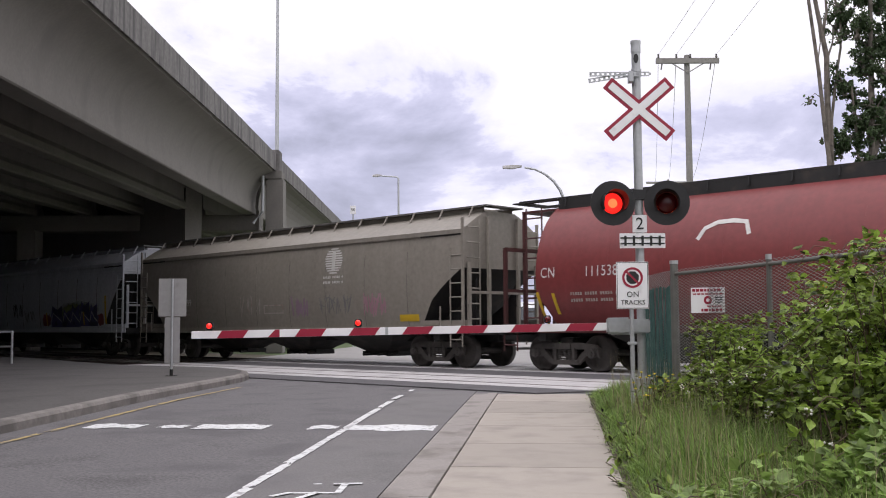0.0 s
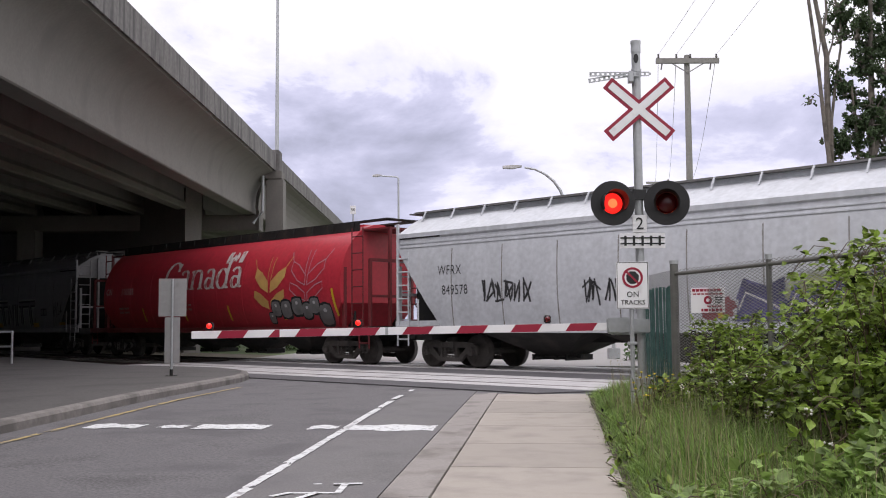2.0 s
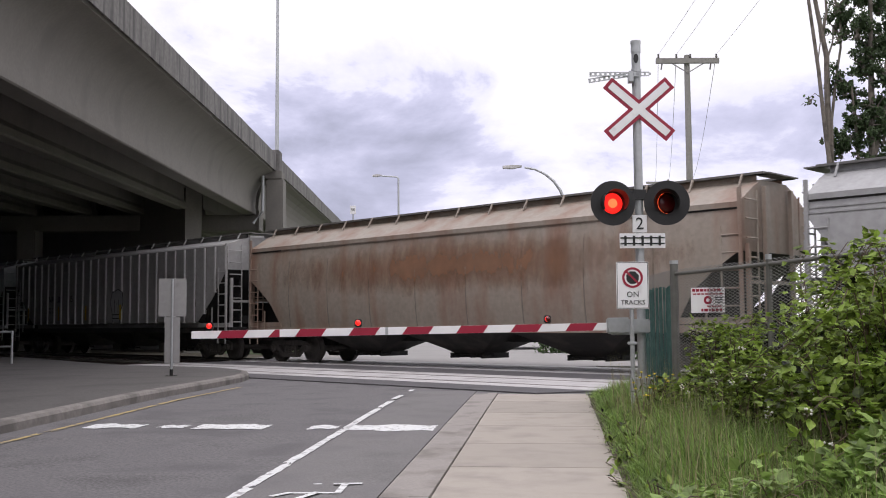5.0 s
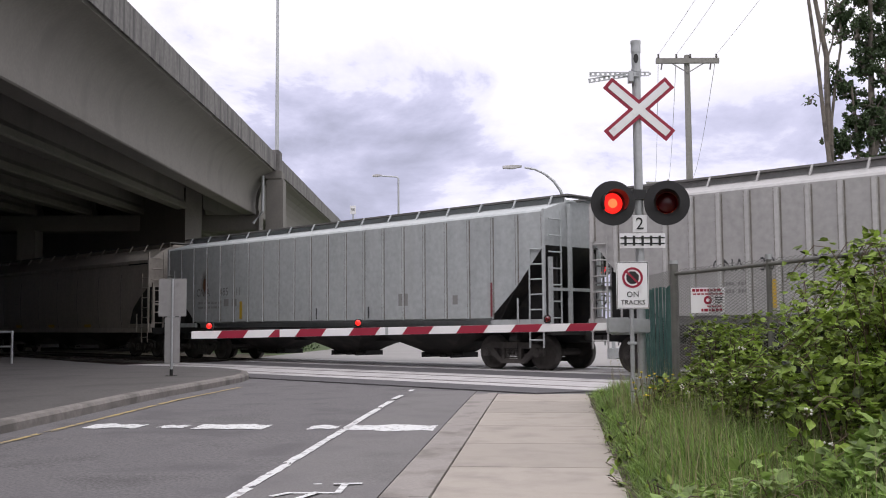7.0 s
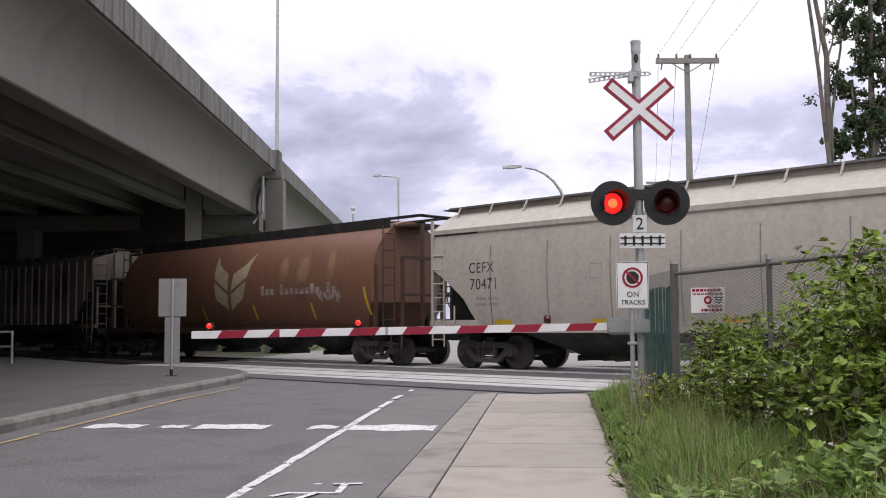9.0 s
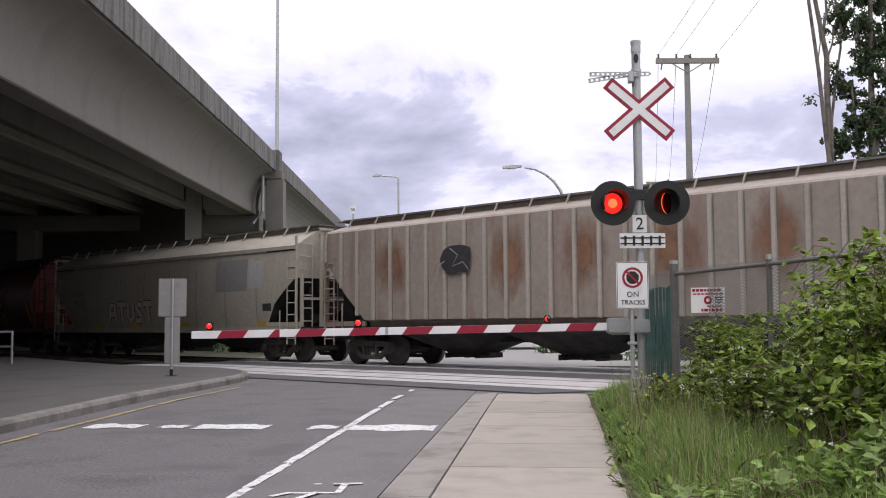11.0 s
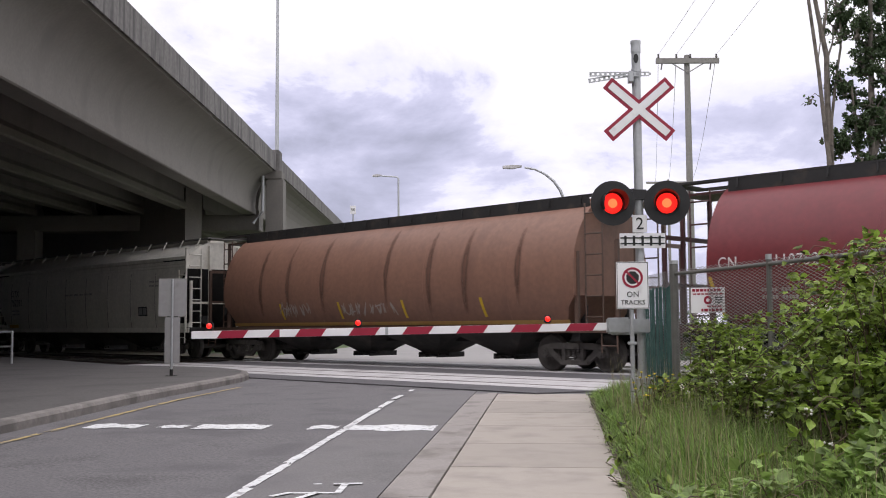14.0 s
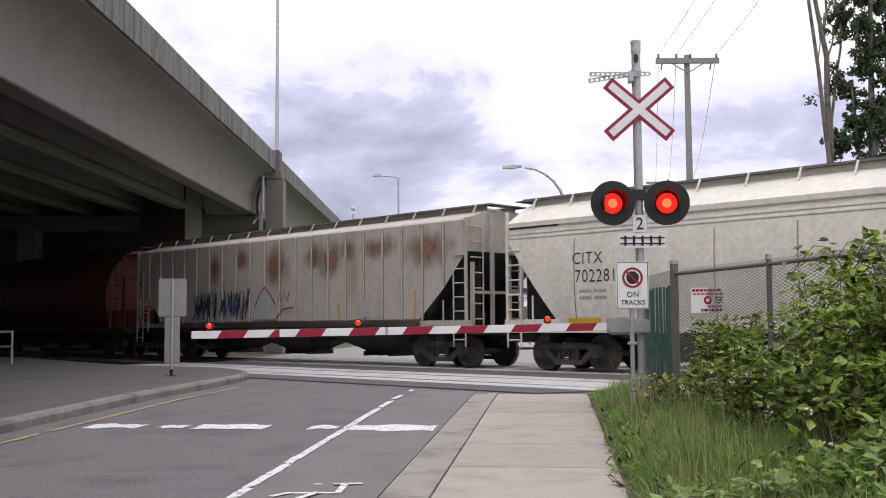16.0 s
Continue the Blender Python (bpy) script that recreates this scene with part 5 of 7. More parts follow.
def sheaf(i, cx, z0, z1, wide, mat, outline=False):
    mid = (z0 + z1) / 2
    for side in (-1, 1):
        for a, b in ((z0, mid - 0.05), (mid - 0.15, z1)):
            pts = [(cx + side * 0.05, a), (cx + side * wide * 0.55, a + (b - a) * 0.2), (cx + side * wide, a + (b - a) * 0.62), (cx + side * wide * 0.98, b), (cx + side * wide * 0.55, a + (b - a) * 0.82), (cx + side * 0.06, a + (b - a) * 0.42)]
            if outline:
                on_side(i, strokes([pts + pts[:1]], 0.035), mat, "emblem", "outlined sheaf emblem")
            else:
                on_side(i, poly(pts), mat, "emblem", "painted sheaf emblem")
        on_side(i, strokes([[(cx + side * wide * 0.95, z1 - 0.05), (cx + side * wide * 1.25, z1 + 0.32)], [(cx + side * 0.08, mid + 0.2), (cx + side * 0.12, z1 + 0.35)]], 0.03), mat, "emblem", "thin awn lines of the sheaf")


def flag(i, x, z):
    """A small flag over the last letters: two bars and a pointed leaf."""
    on_side(i, rects([(x - 0.52, x - 0.27, z - 0.2, z + 0.2), (x + 0.27, x + 0.52, z - 0.2, z + 0.2)]), ink_worn, "emblem", "two upright bars of a small flag")
    leaf = []
    for k in range(14):
        r = 0.19 if k % 2 == 0 else 0.095
        leaf.append((x + r * math.sin(2 * math.pi * k / 14), z + r * math.cos(2 * math.pi * k / 14)))
    on_side(i, poly(leaf), ink_worn, "emblem", "pointed leaf of a small flag")


# red cylindrical car
words(0, "CN", -7.18, 2.47, 0.36, ink_white, 0.85)
words(0, "111538", -5.55, 2.46, 0.36, ink_white, 0.85)
small_print(0, -6.5, 1.9)
small_print(0, -5.6, 1.9)
on_side(0, strokes([[(-2.95, 3.05), (-2.8, 3.3), (-2.5, 3.42), (-2.1, 3.43), (-1.8, 3.38), (-1.7, 3.1)]], 0.1), ink_white, "graffiti", "white brushed arch")
yellow_bars(0, (-7.0, -3.0, 0.0, 3.0), 1.7)
on_side(0, strokes([[(-7.55, 2.0), (-7.4, 1.2)]], 0.09), ink_yellow, "reflector_bar", "yellow reflective bar")

# olive-grey car
words(1, "IC", -6.14, 2.52, 0.36, ink_white, 0.8)
words(1, "799799", -5.5, 2.05, 0.36, ink_white, 0.8)
on_side(1, rects([(3.2 - 0.42 * math.sqrt(max(0.05, 1 - (k / 5.5) ** 2)), 3.2 + 0.42 * math.sqrt(max(0.05, 1 - (k / 5.5) ** 2)), 3.18 + 0.075 * k, 3.18 + 0.075 * k + 0.045) for k in range(-5, 6)]), ink_white, "emblem", "pale striped round emblem")
on_side(1, rects([(3.12, 3.28, 2.92, 3.5)]), ink_white, "emblem", layer=2)
small_print(1, 2.72, 2.66, 2, ink_white, 1.0)
small_print(1, -5.9, 1.75)
for r in ((-0.5, 0.6, 1.86, 1.9), (-0.5, 0.6, 1.6, 1.64), (-0.5, -0.45, 1.6, 1.9), (0.55, 0.6, 1.6, 1.9)):
    on_side(1, rects([r]), ink_dull, "stencil_box")
on_side(1, strokes(scrawl(-1.9, -0.7, 1.6, 2.2, 4, 2), 0.035), ink_dull, "graffiti", "pale scrawled tag")
on_side(1, strokes(scrawl(0.9, 1.9, 1.5, 2.1, 4, 3), 0.07), ink_mauve, "graffiti", "faded mauve tag")
on_side(1, strokes(scrawl(2.5, 4.1, 1.6, 2.1, 6, 4), 0.03), ink_grey, "graffiti", "thin dark tag")
on_side(1, strokes(scrawl(4.6, 5.6, 1.5, 2.1, 4, 5), 0.06), ink_pink, "graffiti", "faded pink tag")
on_side(1, rects([(6.2, 7.0, 1.3, 1.5)]), ink_yellow, "reflector_bar")

# pale grey car
words(2, "WFRX", -6.55, 2.69, 0.38, ink_black, 0.8)
words(2, "849578", -6.35, 2.14, 0.38, ink_black, 0.8)
on_side(2, strokes(scrawl(-5.5, -3.6, 1.8, 2.35, 6, 11), 0.06), ink_black, "graffiti", "black sprayed tag")
on_side(2, strokes(scrawl(-2.0, -0.9, 1.7, 2.3, 4, 12), 0.05), ink_black, "graffiti", "black sprayed tag")
on_side(2, strokes(scrawl(-0.8, 0.4, 1.45, 1.95, 4, 13), 0.035), ink_grey, "graffiti", "thin grey tag")
on_side(2, poly(ragged(2.7, 6.9, 1.25, 2.35, 14)), ink_lime, "graffiti", "pale lime spray cloud")
for k, (a, b, top, low) in enumerate(((2.05, 3.3, 2.15, 1.22), (3.2, 4.15, 2.0, 1.22), (4.0, 5.0, 2.2, 1.22), (4.85, 5.9, 2.3, 1.25), (5.75, 6.6, 2.2, 1.25))):
    shape = [(a, low), (b - 0.1, low), (b + 0.05, low + 0.4), (b - 0.25, low + 0.55), (b - 0.05, top), (b - 0.5, top - 0.18), (a + 0.25, top), (a + 0.05, top - 0.45), (a + 0.3, low + 0.35)]
    on_side(2, poly(shape), ink_violet, "graffiti", "violet block lettering with white edge", layer=2)
    on_side(2, strokes([[(a + 0.1, low + 0.25), (a + 0.3, low + 0.62), (b - 0.35, low + 0.35), (b - 0.1, low + 0.2)]], 0.05), ink_white, "graffiti", layer=3)
on_side(2, poly(ragged(1.2, 2.1, 1.25, 1.8, 15)), ink_crimson, "graffiti", "dull crimson patch")
on_side(2, poly(ragged(6.5, 7.1, 1.25, 1.8, 16)), ink_crimson, "graffiti", "dull crimson patch")
for x in (1.7, 5.3):
    on_side(2, rects([(x - 0.06, x + 0.06, 1.3, 1.85)]), ink_yellow, "reflector_bar", layer=4)
on_side(2, rects([(7.2, 7.34, 1.35, 2.5)]), ink_yellow, "reflector_bar", layer=4)

# bright red car
for k, bm in enumerate(wordmark(-0.30, 3.02, 1.55, 1.06)):
    on_side(3, bm, ink_worn, "letter_stroke", "worn white stroke of a large word", layer=1 + 0.25 * (k % 3))
flag(3, 1.55, 3.62)
sheaf(3, 3.95, 1.75, 3.15, 0.85, ink_gold)
sheaf(3, 5.95, 2.0, 3.3, 0.85, ink_pink, True)
for k, (x, z, r) in enumerate(((4.3, 1.75, 0.32), (4.85, 1.72, 0.36), (5.45, 1.80, 0.36), (5.95, 1.66, 0.32), (6.35, 1.82, 0.32), (4.0, 1.45, 0.22), (6.85, 1.52, 0.42))):
    on_side(3, poly(ragged(x - r, x + r, z - r, z + r * 1.1, 20 + k, 22, 0.04)), ink_black, "graffiti", "dark rounded graffiti bubble", layer=2 + k % 2)
    on_side(3, poly(ragged(x - r * 0.8, x + r * 0.85, z - r * 0.8, z + r * 0.9, 30 + k, 20, 0.05)), ink_grey, "graffiti", layer=4 + k % 2)
    on_side(3, poly(ragged(x - r * 0.15, x + r * 0.25, z + r * 0.2, z + r * 0.55, 40 + k, 12, 0.1)), ink_bulb, "graffiti", layer=6)
words(3, "CN", -7.2, 2.6, 0.36, ink_white, 0.85)
words(3, "110305", -5.7, 2.58, 0.36, ink_white, 0.85)
small_print(3, -6.4, 1.9)
small_print(3, -2.5, 1.95, 2, ink_dull, 1.6)
yellow_bars(3, (-4.47, -1.47, 1.48, 4.63))
on_side(3, strokes([[(7.3, 2.35), (7.48, 1.5)]], 0.1), ink_yellow, "reflector_bar", "long yellow reflective bar", layer=6)

# grey car with outlined graffiti
for k, pts in enumerate(([[(0.5, 2.3), (1.7, 2.3)], [(1.1, 2.3), (1.3, 1.3)]], [[(1.75, 1.35), (1.85, 2.25), (2.3, 1.4), (2.35, 2.3)]], [[(2.7, 1.3), (2.7, 2.3)]], [[(3.0, 2.28), (4.75, 2.3)], [(3.3, 2.2), (3.35, 1.35)], [(4.2, 2.28), (4.35, 1.3)]])):
    on_side(4, strokes(pts, 0.44), ink_pale, "graffiti", "white rim of a large graffiti letter")
    on_side(4, strokes(pts, 0.30), ink_black, "graffiti", "large outlined graffiti letter", layer=2)
    on_side(4, strokes(pts, 0.14), ink_soft, "graffiti", layer=3)
words(4, "FURX", -5.85, 2.72, 0.42, ink_black, 0.85)
words(4, "850064", -5.45, 2.09, 0.52, ink_black, 0.85)
on_side(4, rects([(5.35, 5.95, 1.74, 2.06)]), ink_black, "stencil_box")
for r in ((5.4, 5.62, 1.79, 2.01), (5.68, 5.9, 1.79, 2.01)):
    on_side(4, rects([r]), ink_soft, "stencil_box", layer=2)
on_side(4, strokes(scrawl(6.6, 7.5, 1.7, 2.3, 4, 31), 0.03), ink_black, "graffiti", "thin black tag")
for x in (-7.6, -4.4, 0.7, 4.8, 7.5):
    on_side(4, rects([(x - 0.28, x + 0.28, 1.22, 1.42)]), ink_yellow, "reflector_bar", layer=3)

# rusty tan car
on_side(5, rects([(6.0, 6.5, 1.7, 2.0)]), ink_black, "stencil_box")
on_side(5, rects([(-8.5, 8.8, 2.0, 3.66)]), ink_rust, "rust_stain", "broad rust bloom along the side")

# ribbed grey car
for text, x in (("CNA", -5.28), ("385", -4.28), ("635", -3.3)):
    words(6, text, x, 2.42, 0.40, ink_black, 0.85)
for x in (-7.37, -4.2, -1.6, 1.4):
    on_side(6, rects([(x - 0.07, x + 0.07, 1.5, 2.1)]), ink_yellow, "reflector_bar", "yellow reflective bar", layer=16)
on_side(6, poly([(0.75, 1.4), (1.35, 1.4), (1.4, 1.75), (1.62, 2.2), (1.55, 2.6), (1.2, 2.72), (0.7, 2.6), (0.55, 2.2), (0.72, 1.75)]), ink_bulb, "graffiti", "pale light bulb graffiti", layer=14)
on_side(6, strokes([[(0.75, 1.4), (0.72, 1.75), (0.55, 2.2), (0.7, 2.6), (1.2, 2.72), (1.55, 2.6), (1.62, 2.2), (1.4, 1.75), (1.35, 1.4)], [(0.75, 1.55), (1.37, 1.55)], [(0.75, 1.7), (1.37, 1.7)], [(0.95, 1.75), (0.9, 2.3), (1.1, 2.1), (1.25, 2.3), (1.2, 1.75)]], 0.04), ink_black, "graffiti", layer=15)
small_print(6, -5.5, 2.0, 2, ink_grey)

# cold grey flat car
for r in ((-6.2, -5.9, 1.9, 2.15), (-5.7, -5.4, 1.9, 2.15), (2.9, 3.3, 1.75, 2.1), (5.1, 5.3, 1.75, 2.0)):
    on_side(7, rects([r]), ink_soft, "stencil_box", "faded grey stencil")
on_side(7, rects([(6.55, 6.62, 1.4, 2.3)]), ink_crimson, "reflector_bar", layer=9)
for r in ((-0.9, -0.84, 1.4, 1.75), (1.6, 1.66, 1.4, 1.75)):
    on_side(7, rects([r]), ink_black, "reflector_bar", layer=9)
on_side(7, rects([(-7.7, -7.2, 2.1, 3.2)]), ink_rust, "rust_stain", "rust streak below the eave")

for text, x in (("CN A", -7.55), ("385", -6.2), ("611", -5.4)):
    words(7, text, x, 2.40, 0.40, ink_grey, 0.85)
small_print(7, -7.9, 2.0, 2, ink_soft, 1.6)
on_side(7, rects([(-5.15, -5.0, 1.45, 2.05)]), ink_yellow, "reflector_bar", "yellow reflective bar", layer=9)

# tan-white car
words(8, "CEFX", -7.9, 2.70, 0.40, ink_black, 0.9)
words(8, "70471", -7.8, 2.26, 0.42, ink_black, 0.9)
small_print(8, -8.1, 1.85, 2, ink_soft)
on_side(8, strokes([[(-4.3, 2.3), (-3.95, 2.3), (-3.95, 2.65), (-4.3, 2.65), (-4.3, 2.3)]], 0.025), ink_soft, "stencil_box")
for x in (-7.2, -4.0, -0.5, 3.0):
    on_side(8, rects([(x - 0.3, x + 0.3, 1.2, 1.32)]), ink_yellow, "reflector_bar", layer=2)

# brown car with sheaf
for side in (-1, 1):
    on_side(9, poly([(0.1 + side * 0.08, 1.75), (0.1 + side * 0.85, 2.15), (0.1 + side * 0.98, 2.75), (0.1 + side * 0.1, 2.3)]), ink_cream, "emblem", "cream sheaf leaf")
    on_side(9, poly([(0.1 + side * 0.1, 2.42), (0.1 + side * 1.0, 2.88), (0.1 + side * 1.02, 3.15), (0.1 + side * 1.2, 3.72), (0.1 + side * 0.75, 3.3), (0.1 + side * 0.16, 3.02)]), ink_cream, "emblem", "cream sheaf leaf")
on_side(9, rects([(2.0 + 0.27 * k, 2.0 + 0.27 * k + 0.19, 2.22, 2.42 + (0.12 if k in (0, 4, 10, 13) else 0.0)) for k in range(15) if k not in (3, 12)]), ink_dull, "small_print", "bars of worn white lettering")
on_side(9, strokes(scrawl(5.0, 6.2, 1.95, 2.25, 4, 41), 0.04), ink_dull, "graffiti", "pale scrawled tag")
yellow_bars(9, (-1.6, 1.56, 4.74))
on_side(9, strokes([[(7.3, 2.35), (7.5, 1.5)]], 0.1), ink_yellow, "reflector_bar")
for x in (3.2, 4.2, 5.6):
    on_side(9, rects([(x - 0.45, x + 0.5, 2.3, 3.9)]), ink_tanned, "rust_stain", "paler worn streak")

# rust-streaked ribbed car
on_side(10, poly(ragged(-3.9, -2.65, 2.55, 3.45, 44, 20, 0.1)), ink_black, "graffiti", "black rounded graffiti shape", layer=14)
on_side(10, strokes([[(-4.3, 2.4), (-4.1, 2.9), (-3.9, 3.0)], [(-4.1, 2.35), (-3.9, 2.85), (-3.7, 2.95)], [(-3.5, 3.3), (-3.2, 3.1), (-3.4, 2.8), (-3.0, 2.9), (-2.8, 2.7)]], 0.035), ink_dull, "graffiti", layer=15)
for k, x in enumerate((-6.0, -1.5, 1.0, 3.5, 6.0)):
    on_side(10, rects([(x - 0.8, x + 0.8, 1.8, 4.0)]), ink_rust, "rust_stain", "upright rust streak")

# cream car
on_side(11, rects([(4.15, 6.1, 2.4, 3.5)]), ink_patch, "overpaint_patch", "square grey overpaint patch")
on_side(11, rects([(6.2, 7.0, 2.5, 3.4)]), ink_bulb, "overpaint_patch", "paler overpaint patch")
blocks = [[(-3.8, 1.42), (-3.62, 2.08), (-3.3, 2.08), (-3.2, 1.42)], [(-3.7, 1.72), (-3.3, 1.72)], [(-3.05, 2.1), (-2.35, 2.1)], [(-2.72, 2.1), (-2.68, 1.42)],
          [(-2.2, 2.1), (-2.2, 1.6), (-2.0, 1.42), (-1.78, 1.6), (-1.8, 2.1)], [(-1.1, 2.02), (-1.35, 2.1), (-1.55, 1.95), (-1.15, 1.62), (-1.25, 1.44), (-1.6, 1.46)], [(-0.95, 2.1), (-0.35, 2.1)], [(-0.65, 2.1), (-0.6, 1.42)]]
on_side(11, strokes(blocks, 0.30), ink_crimson, "graffiti", "pale block letters edged in dark red")
on_side(11, strokes(blocks, 0.20), ink_pale, "graffiti", layer=2)
words(11, "FLOX", -6.5, 2.62, 0.40, ink_grey, 0.85)
words(11, "79106", -6.45, 2.2, 0.42, ink_grey, 0.85)
on_side(11, rects([(7.0, 7.5, 1.7, 1.95)]), ink_black, "stencil_box")
for x in (-7.4, -5.0, -1.8, 2.0, 6.9):
    on_side(11, rects([(x - 0.3, x + 0.3, 1.2, 1.34)]), ink_yellow, "reflector_bar", layer=2)

# maroon car
for k, bm in enumerate(wordmark(-0.10, 2.92, 1.55, 1.04)):
    on_side(12, bm, ink_worn, "letter_stroke", "worn white stroke of a large word", layer=1 + 0.25 * (k % 3))
flag(12, 1.75, 3.52)
words(12, "CN", -7.16, 2.48, 0.36, ink_white, 0.85)
words(12, "110752", -5.6, 2.48, 0.36, ink_white, 0.85)
small_print(12, -6.4, 1.85)
sheaf(12, 4.15, 1.95, 3.1, 0.8, ink_ghost)
sheaf(12, 6.1, 2.0, 3.1, 0.8, ink_ghost, True)
yellow_bars(12, (-4.47, -1.47, 1.48, 4.63))
on_side(12, strokes([[(7.3, 2.35), (7.48, 1.5)]], 0.1), ink_yellow, "reflector_bar")
on_side(12, strokes([[(-7.6, 2.2), (-7.35, 1.3)]], 0.09), ink_yellow, "reflector_bar")

# dull brown car
on_side(13, strokes(scrawl(-4.6, -2.9, 1.5, 1.95, 5, 51), 0.04), ink_dull, "graffiti", "pale scrawled tag")
on_side(13, strokes(scrawl(-1.3, 1.2, 1.5, 1.85, 8, 52), 0.04), ink_dull, "graffiti", "pale scrawled tag")
yellow_bars(13, (-4.4, -1.4, 1.5, 4.6))
on_side(13, rects([(-7.4, 7.4, 1.2, 1.3)]), ink_gold, "side_stripe", "dull yellow stripe along the sill")
for x in (-5.5, -4.0, -2.2, 0.8, 2.6, 4.0, 5.9):
    on_side(13, rects([(x - 0.14, x + 0.14, 1.3, 4.2)]), ink_umber, "rust_stain", "darker upright grain-dust streak")

# off-white car
words(14, "CITX", -6.35, 2.78, 0.42, ink_black, 0.9)
words(14, "702281", -6.1, 2.34, 0.44, ink_black, 0.88)
small_print(14, -6.6, 1.95, 2, ink_soft)
on_side(14, rects([(5.45, 6.15, 1.62, 1.98)]), ink_black, "stencil_box")
for r in ((5.5, 5.78, 1.67, 1.93), (5.84, 6.1, 1.67, 1.93)):
    on_side(14, rects([r]), ink_soft, "stencil_box", layer=2)
small_print(14, -1.0, 2.55, 1, ink_soft, 2.6)
small_print(14, 6.3, 2.9, 2, ink_soft, 1.6)
on_side(14, rects([(-7.0, -6.0, 1.2, 1.34)]), ink_yellow, "reflector_bar", layer=2)

# rust-patched ribbed car
on_side(15, strokes(scrawl(-4.9, -1.4, 1.45, 2.3, 8, 61), 0.07), ink_blue, "graffiti", "blue and black sprayed lettering", layer=6)
on_side(15, strokes(scrawl(-4.7, -1.2, 1.5, 2.45, 7, 62), 0.05), ink_black, "graffiti", layer=7)
on_side(15, poly([(-0.9, 1.42), (0.3, 1.42), (0.25, 1.9), (-0.1, 2.3), (-0.4, 2.5), (-0.7, 2.2), (-0.95, 1.8)]), ink_bulb, "graffiti", "pale pointed graffiti figure", layer=7)
on_side(15, strokes([[(-0.95, 1.8), (-0.7, 2.2), (-0.4, 2.5), (-0.1, 2.3), (0.25, 1.9)], [(0.4, 2.0), (0.5, 2.3), (0.6, 2.0), (0.75, 2.3), (0.9, 2.0), (1.0, 2.3)], [(0.3, 1.45), (0.7, 1.75), (1.3, 1.8)]], 0.06), ink_crimson, "graffiti", layer=8)
on_side(15, rects([(6.3, 8.6, 2.7, 4.03)]), ink_rust, "rust_stain", "large rust patch near the end")
for x, wide, low in ((-3.5, 0.5, 2.5), (-1.8, 0.7, 3.0), (0.2, 0.9, 2.3), (2.2, 0.6, 2.9), (3.0, 0.8, 2.5), (3.9, 0.5, 3.1), (5.3, 0.9, 3.0)):
    on_side(15, rects([(x - wide, x + wide, low, 3.95)]), ink_rust, "rust_stain", "small rust bloom")
on_side(15, rects([(4.55, 5.0, 1.45, 1.95)]), ink_bulb, "stencil_box", layer=6)
for r in ((3.5, 3.58, 1.4, 1.8), (6.9, 6.98, 1.4, 2.2)):
    on_side(15, rects([r]), ink_gold, "reflector_bar", layer=6)


# ---- poles, wires and lamps beyond the tracks ----
old_wood = material("weathered_pole_wood", (0.27, 0.26, 0.24), 0.9, vary=0.25, grain=10, bump=0.3, stain=(0.17, 0.16, 0.15), stain_scale=2, streak=0.1)
cable = material("black_cable", (0.03, 0.03, 0.03), 0.6)
porcelain = material("brown_insulator", (0.10, 0.09, 0.085), 0.3)

pole = empty("utility_pole", pose(10.95, 45, -0.3), "weathered wooden utility pole with one crossarm", "utility pole")
bm = bmesh.new()
tube(bm, [(0, 0, -0.3), (0, 0, 7), (0, 0, 13.45)], [0.17, 0.15, 0.12], 14)
part("shaft", bm, old_wood, pole)
part("crossarm", bbox(-1.42, 1.40, -0.22, -0.11, 13.03, 13.28, bev=0.02), old_wood, pole)
for s in (-1, 1):
    part("brace", tubes([(s * 0.72, -0.17, 13.05), (0, -0.14, 12.62)], r=0.025, sides=6), old_wood, pole)
for x in (-1.3, -0.5, 0.12, 1.28):
    bm = bmesh.new()
    tube(bm, [(x, -0.16, 13.26), (x, -0.16, 13.34), (x, -0.16, 13.38), (x, -0.16, 13.46)], [0.02, 0.06, 0.035, 0.05], 8)
    part("insulator", bm, porcelain, pole)
for x in (-1.15, 1.02):
    part("dropper", tubes([(x, -0.2, 13.05), (x - 0.05, -0.2, 12.75)], r=0.035, sides=6), porcelain, pole)


def span(a, b, sag, r=0.012, n=14):
    a, b = Vector(a), Vector(b)
    bm = bmesh.new()
    tube(bm, [a.lerp(b, k / n) - Vector((0, 0, sag * 4 * (k / n) * (1 - k / n))) for k in range(n + 1)], r, 5)
    return bm


for x, zf, xf in ((-1.3, 13.45, 23.5), (-0.5, 13.45, 25.0), (1.28, 13.45, 27.6)):
    tagged(part("overhead_wire", span((10.95 + x, 44.85, zf - 0.3), (xf + 1.2, 118, 17.6), 1.2), cable, None, "thin overhead wire strung from the utility pole"), "", "wire", "overhead wires")
    tagged(part("overhead_wire", span((10.95 + x, 44.8, zf - 0.3), (8.0 + x * 0.6, 12, 12.0), 0.3, 0.006), cable, None, "thin overhead wire strung from the utility pole"), "", "wire", "overhead wires")
far_pole = empty("utility_pole", pose(26.2, 118, -0.3), "far wooden utility pole with one crossarm", "utility pole")
bm = bmesh.new()
tube(bm, [(0, 0, -0.3), (0, 0, 18.2)], [0.2, 0.14], 10)
part("shaft", bm, old_wood, far_pole)
part("crossarm", bbox(-2.6, 2.8, -0.2, -0.08, 17.7, 17.95, bev=0.02), old_wood, far_pole)


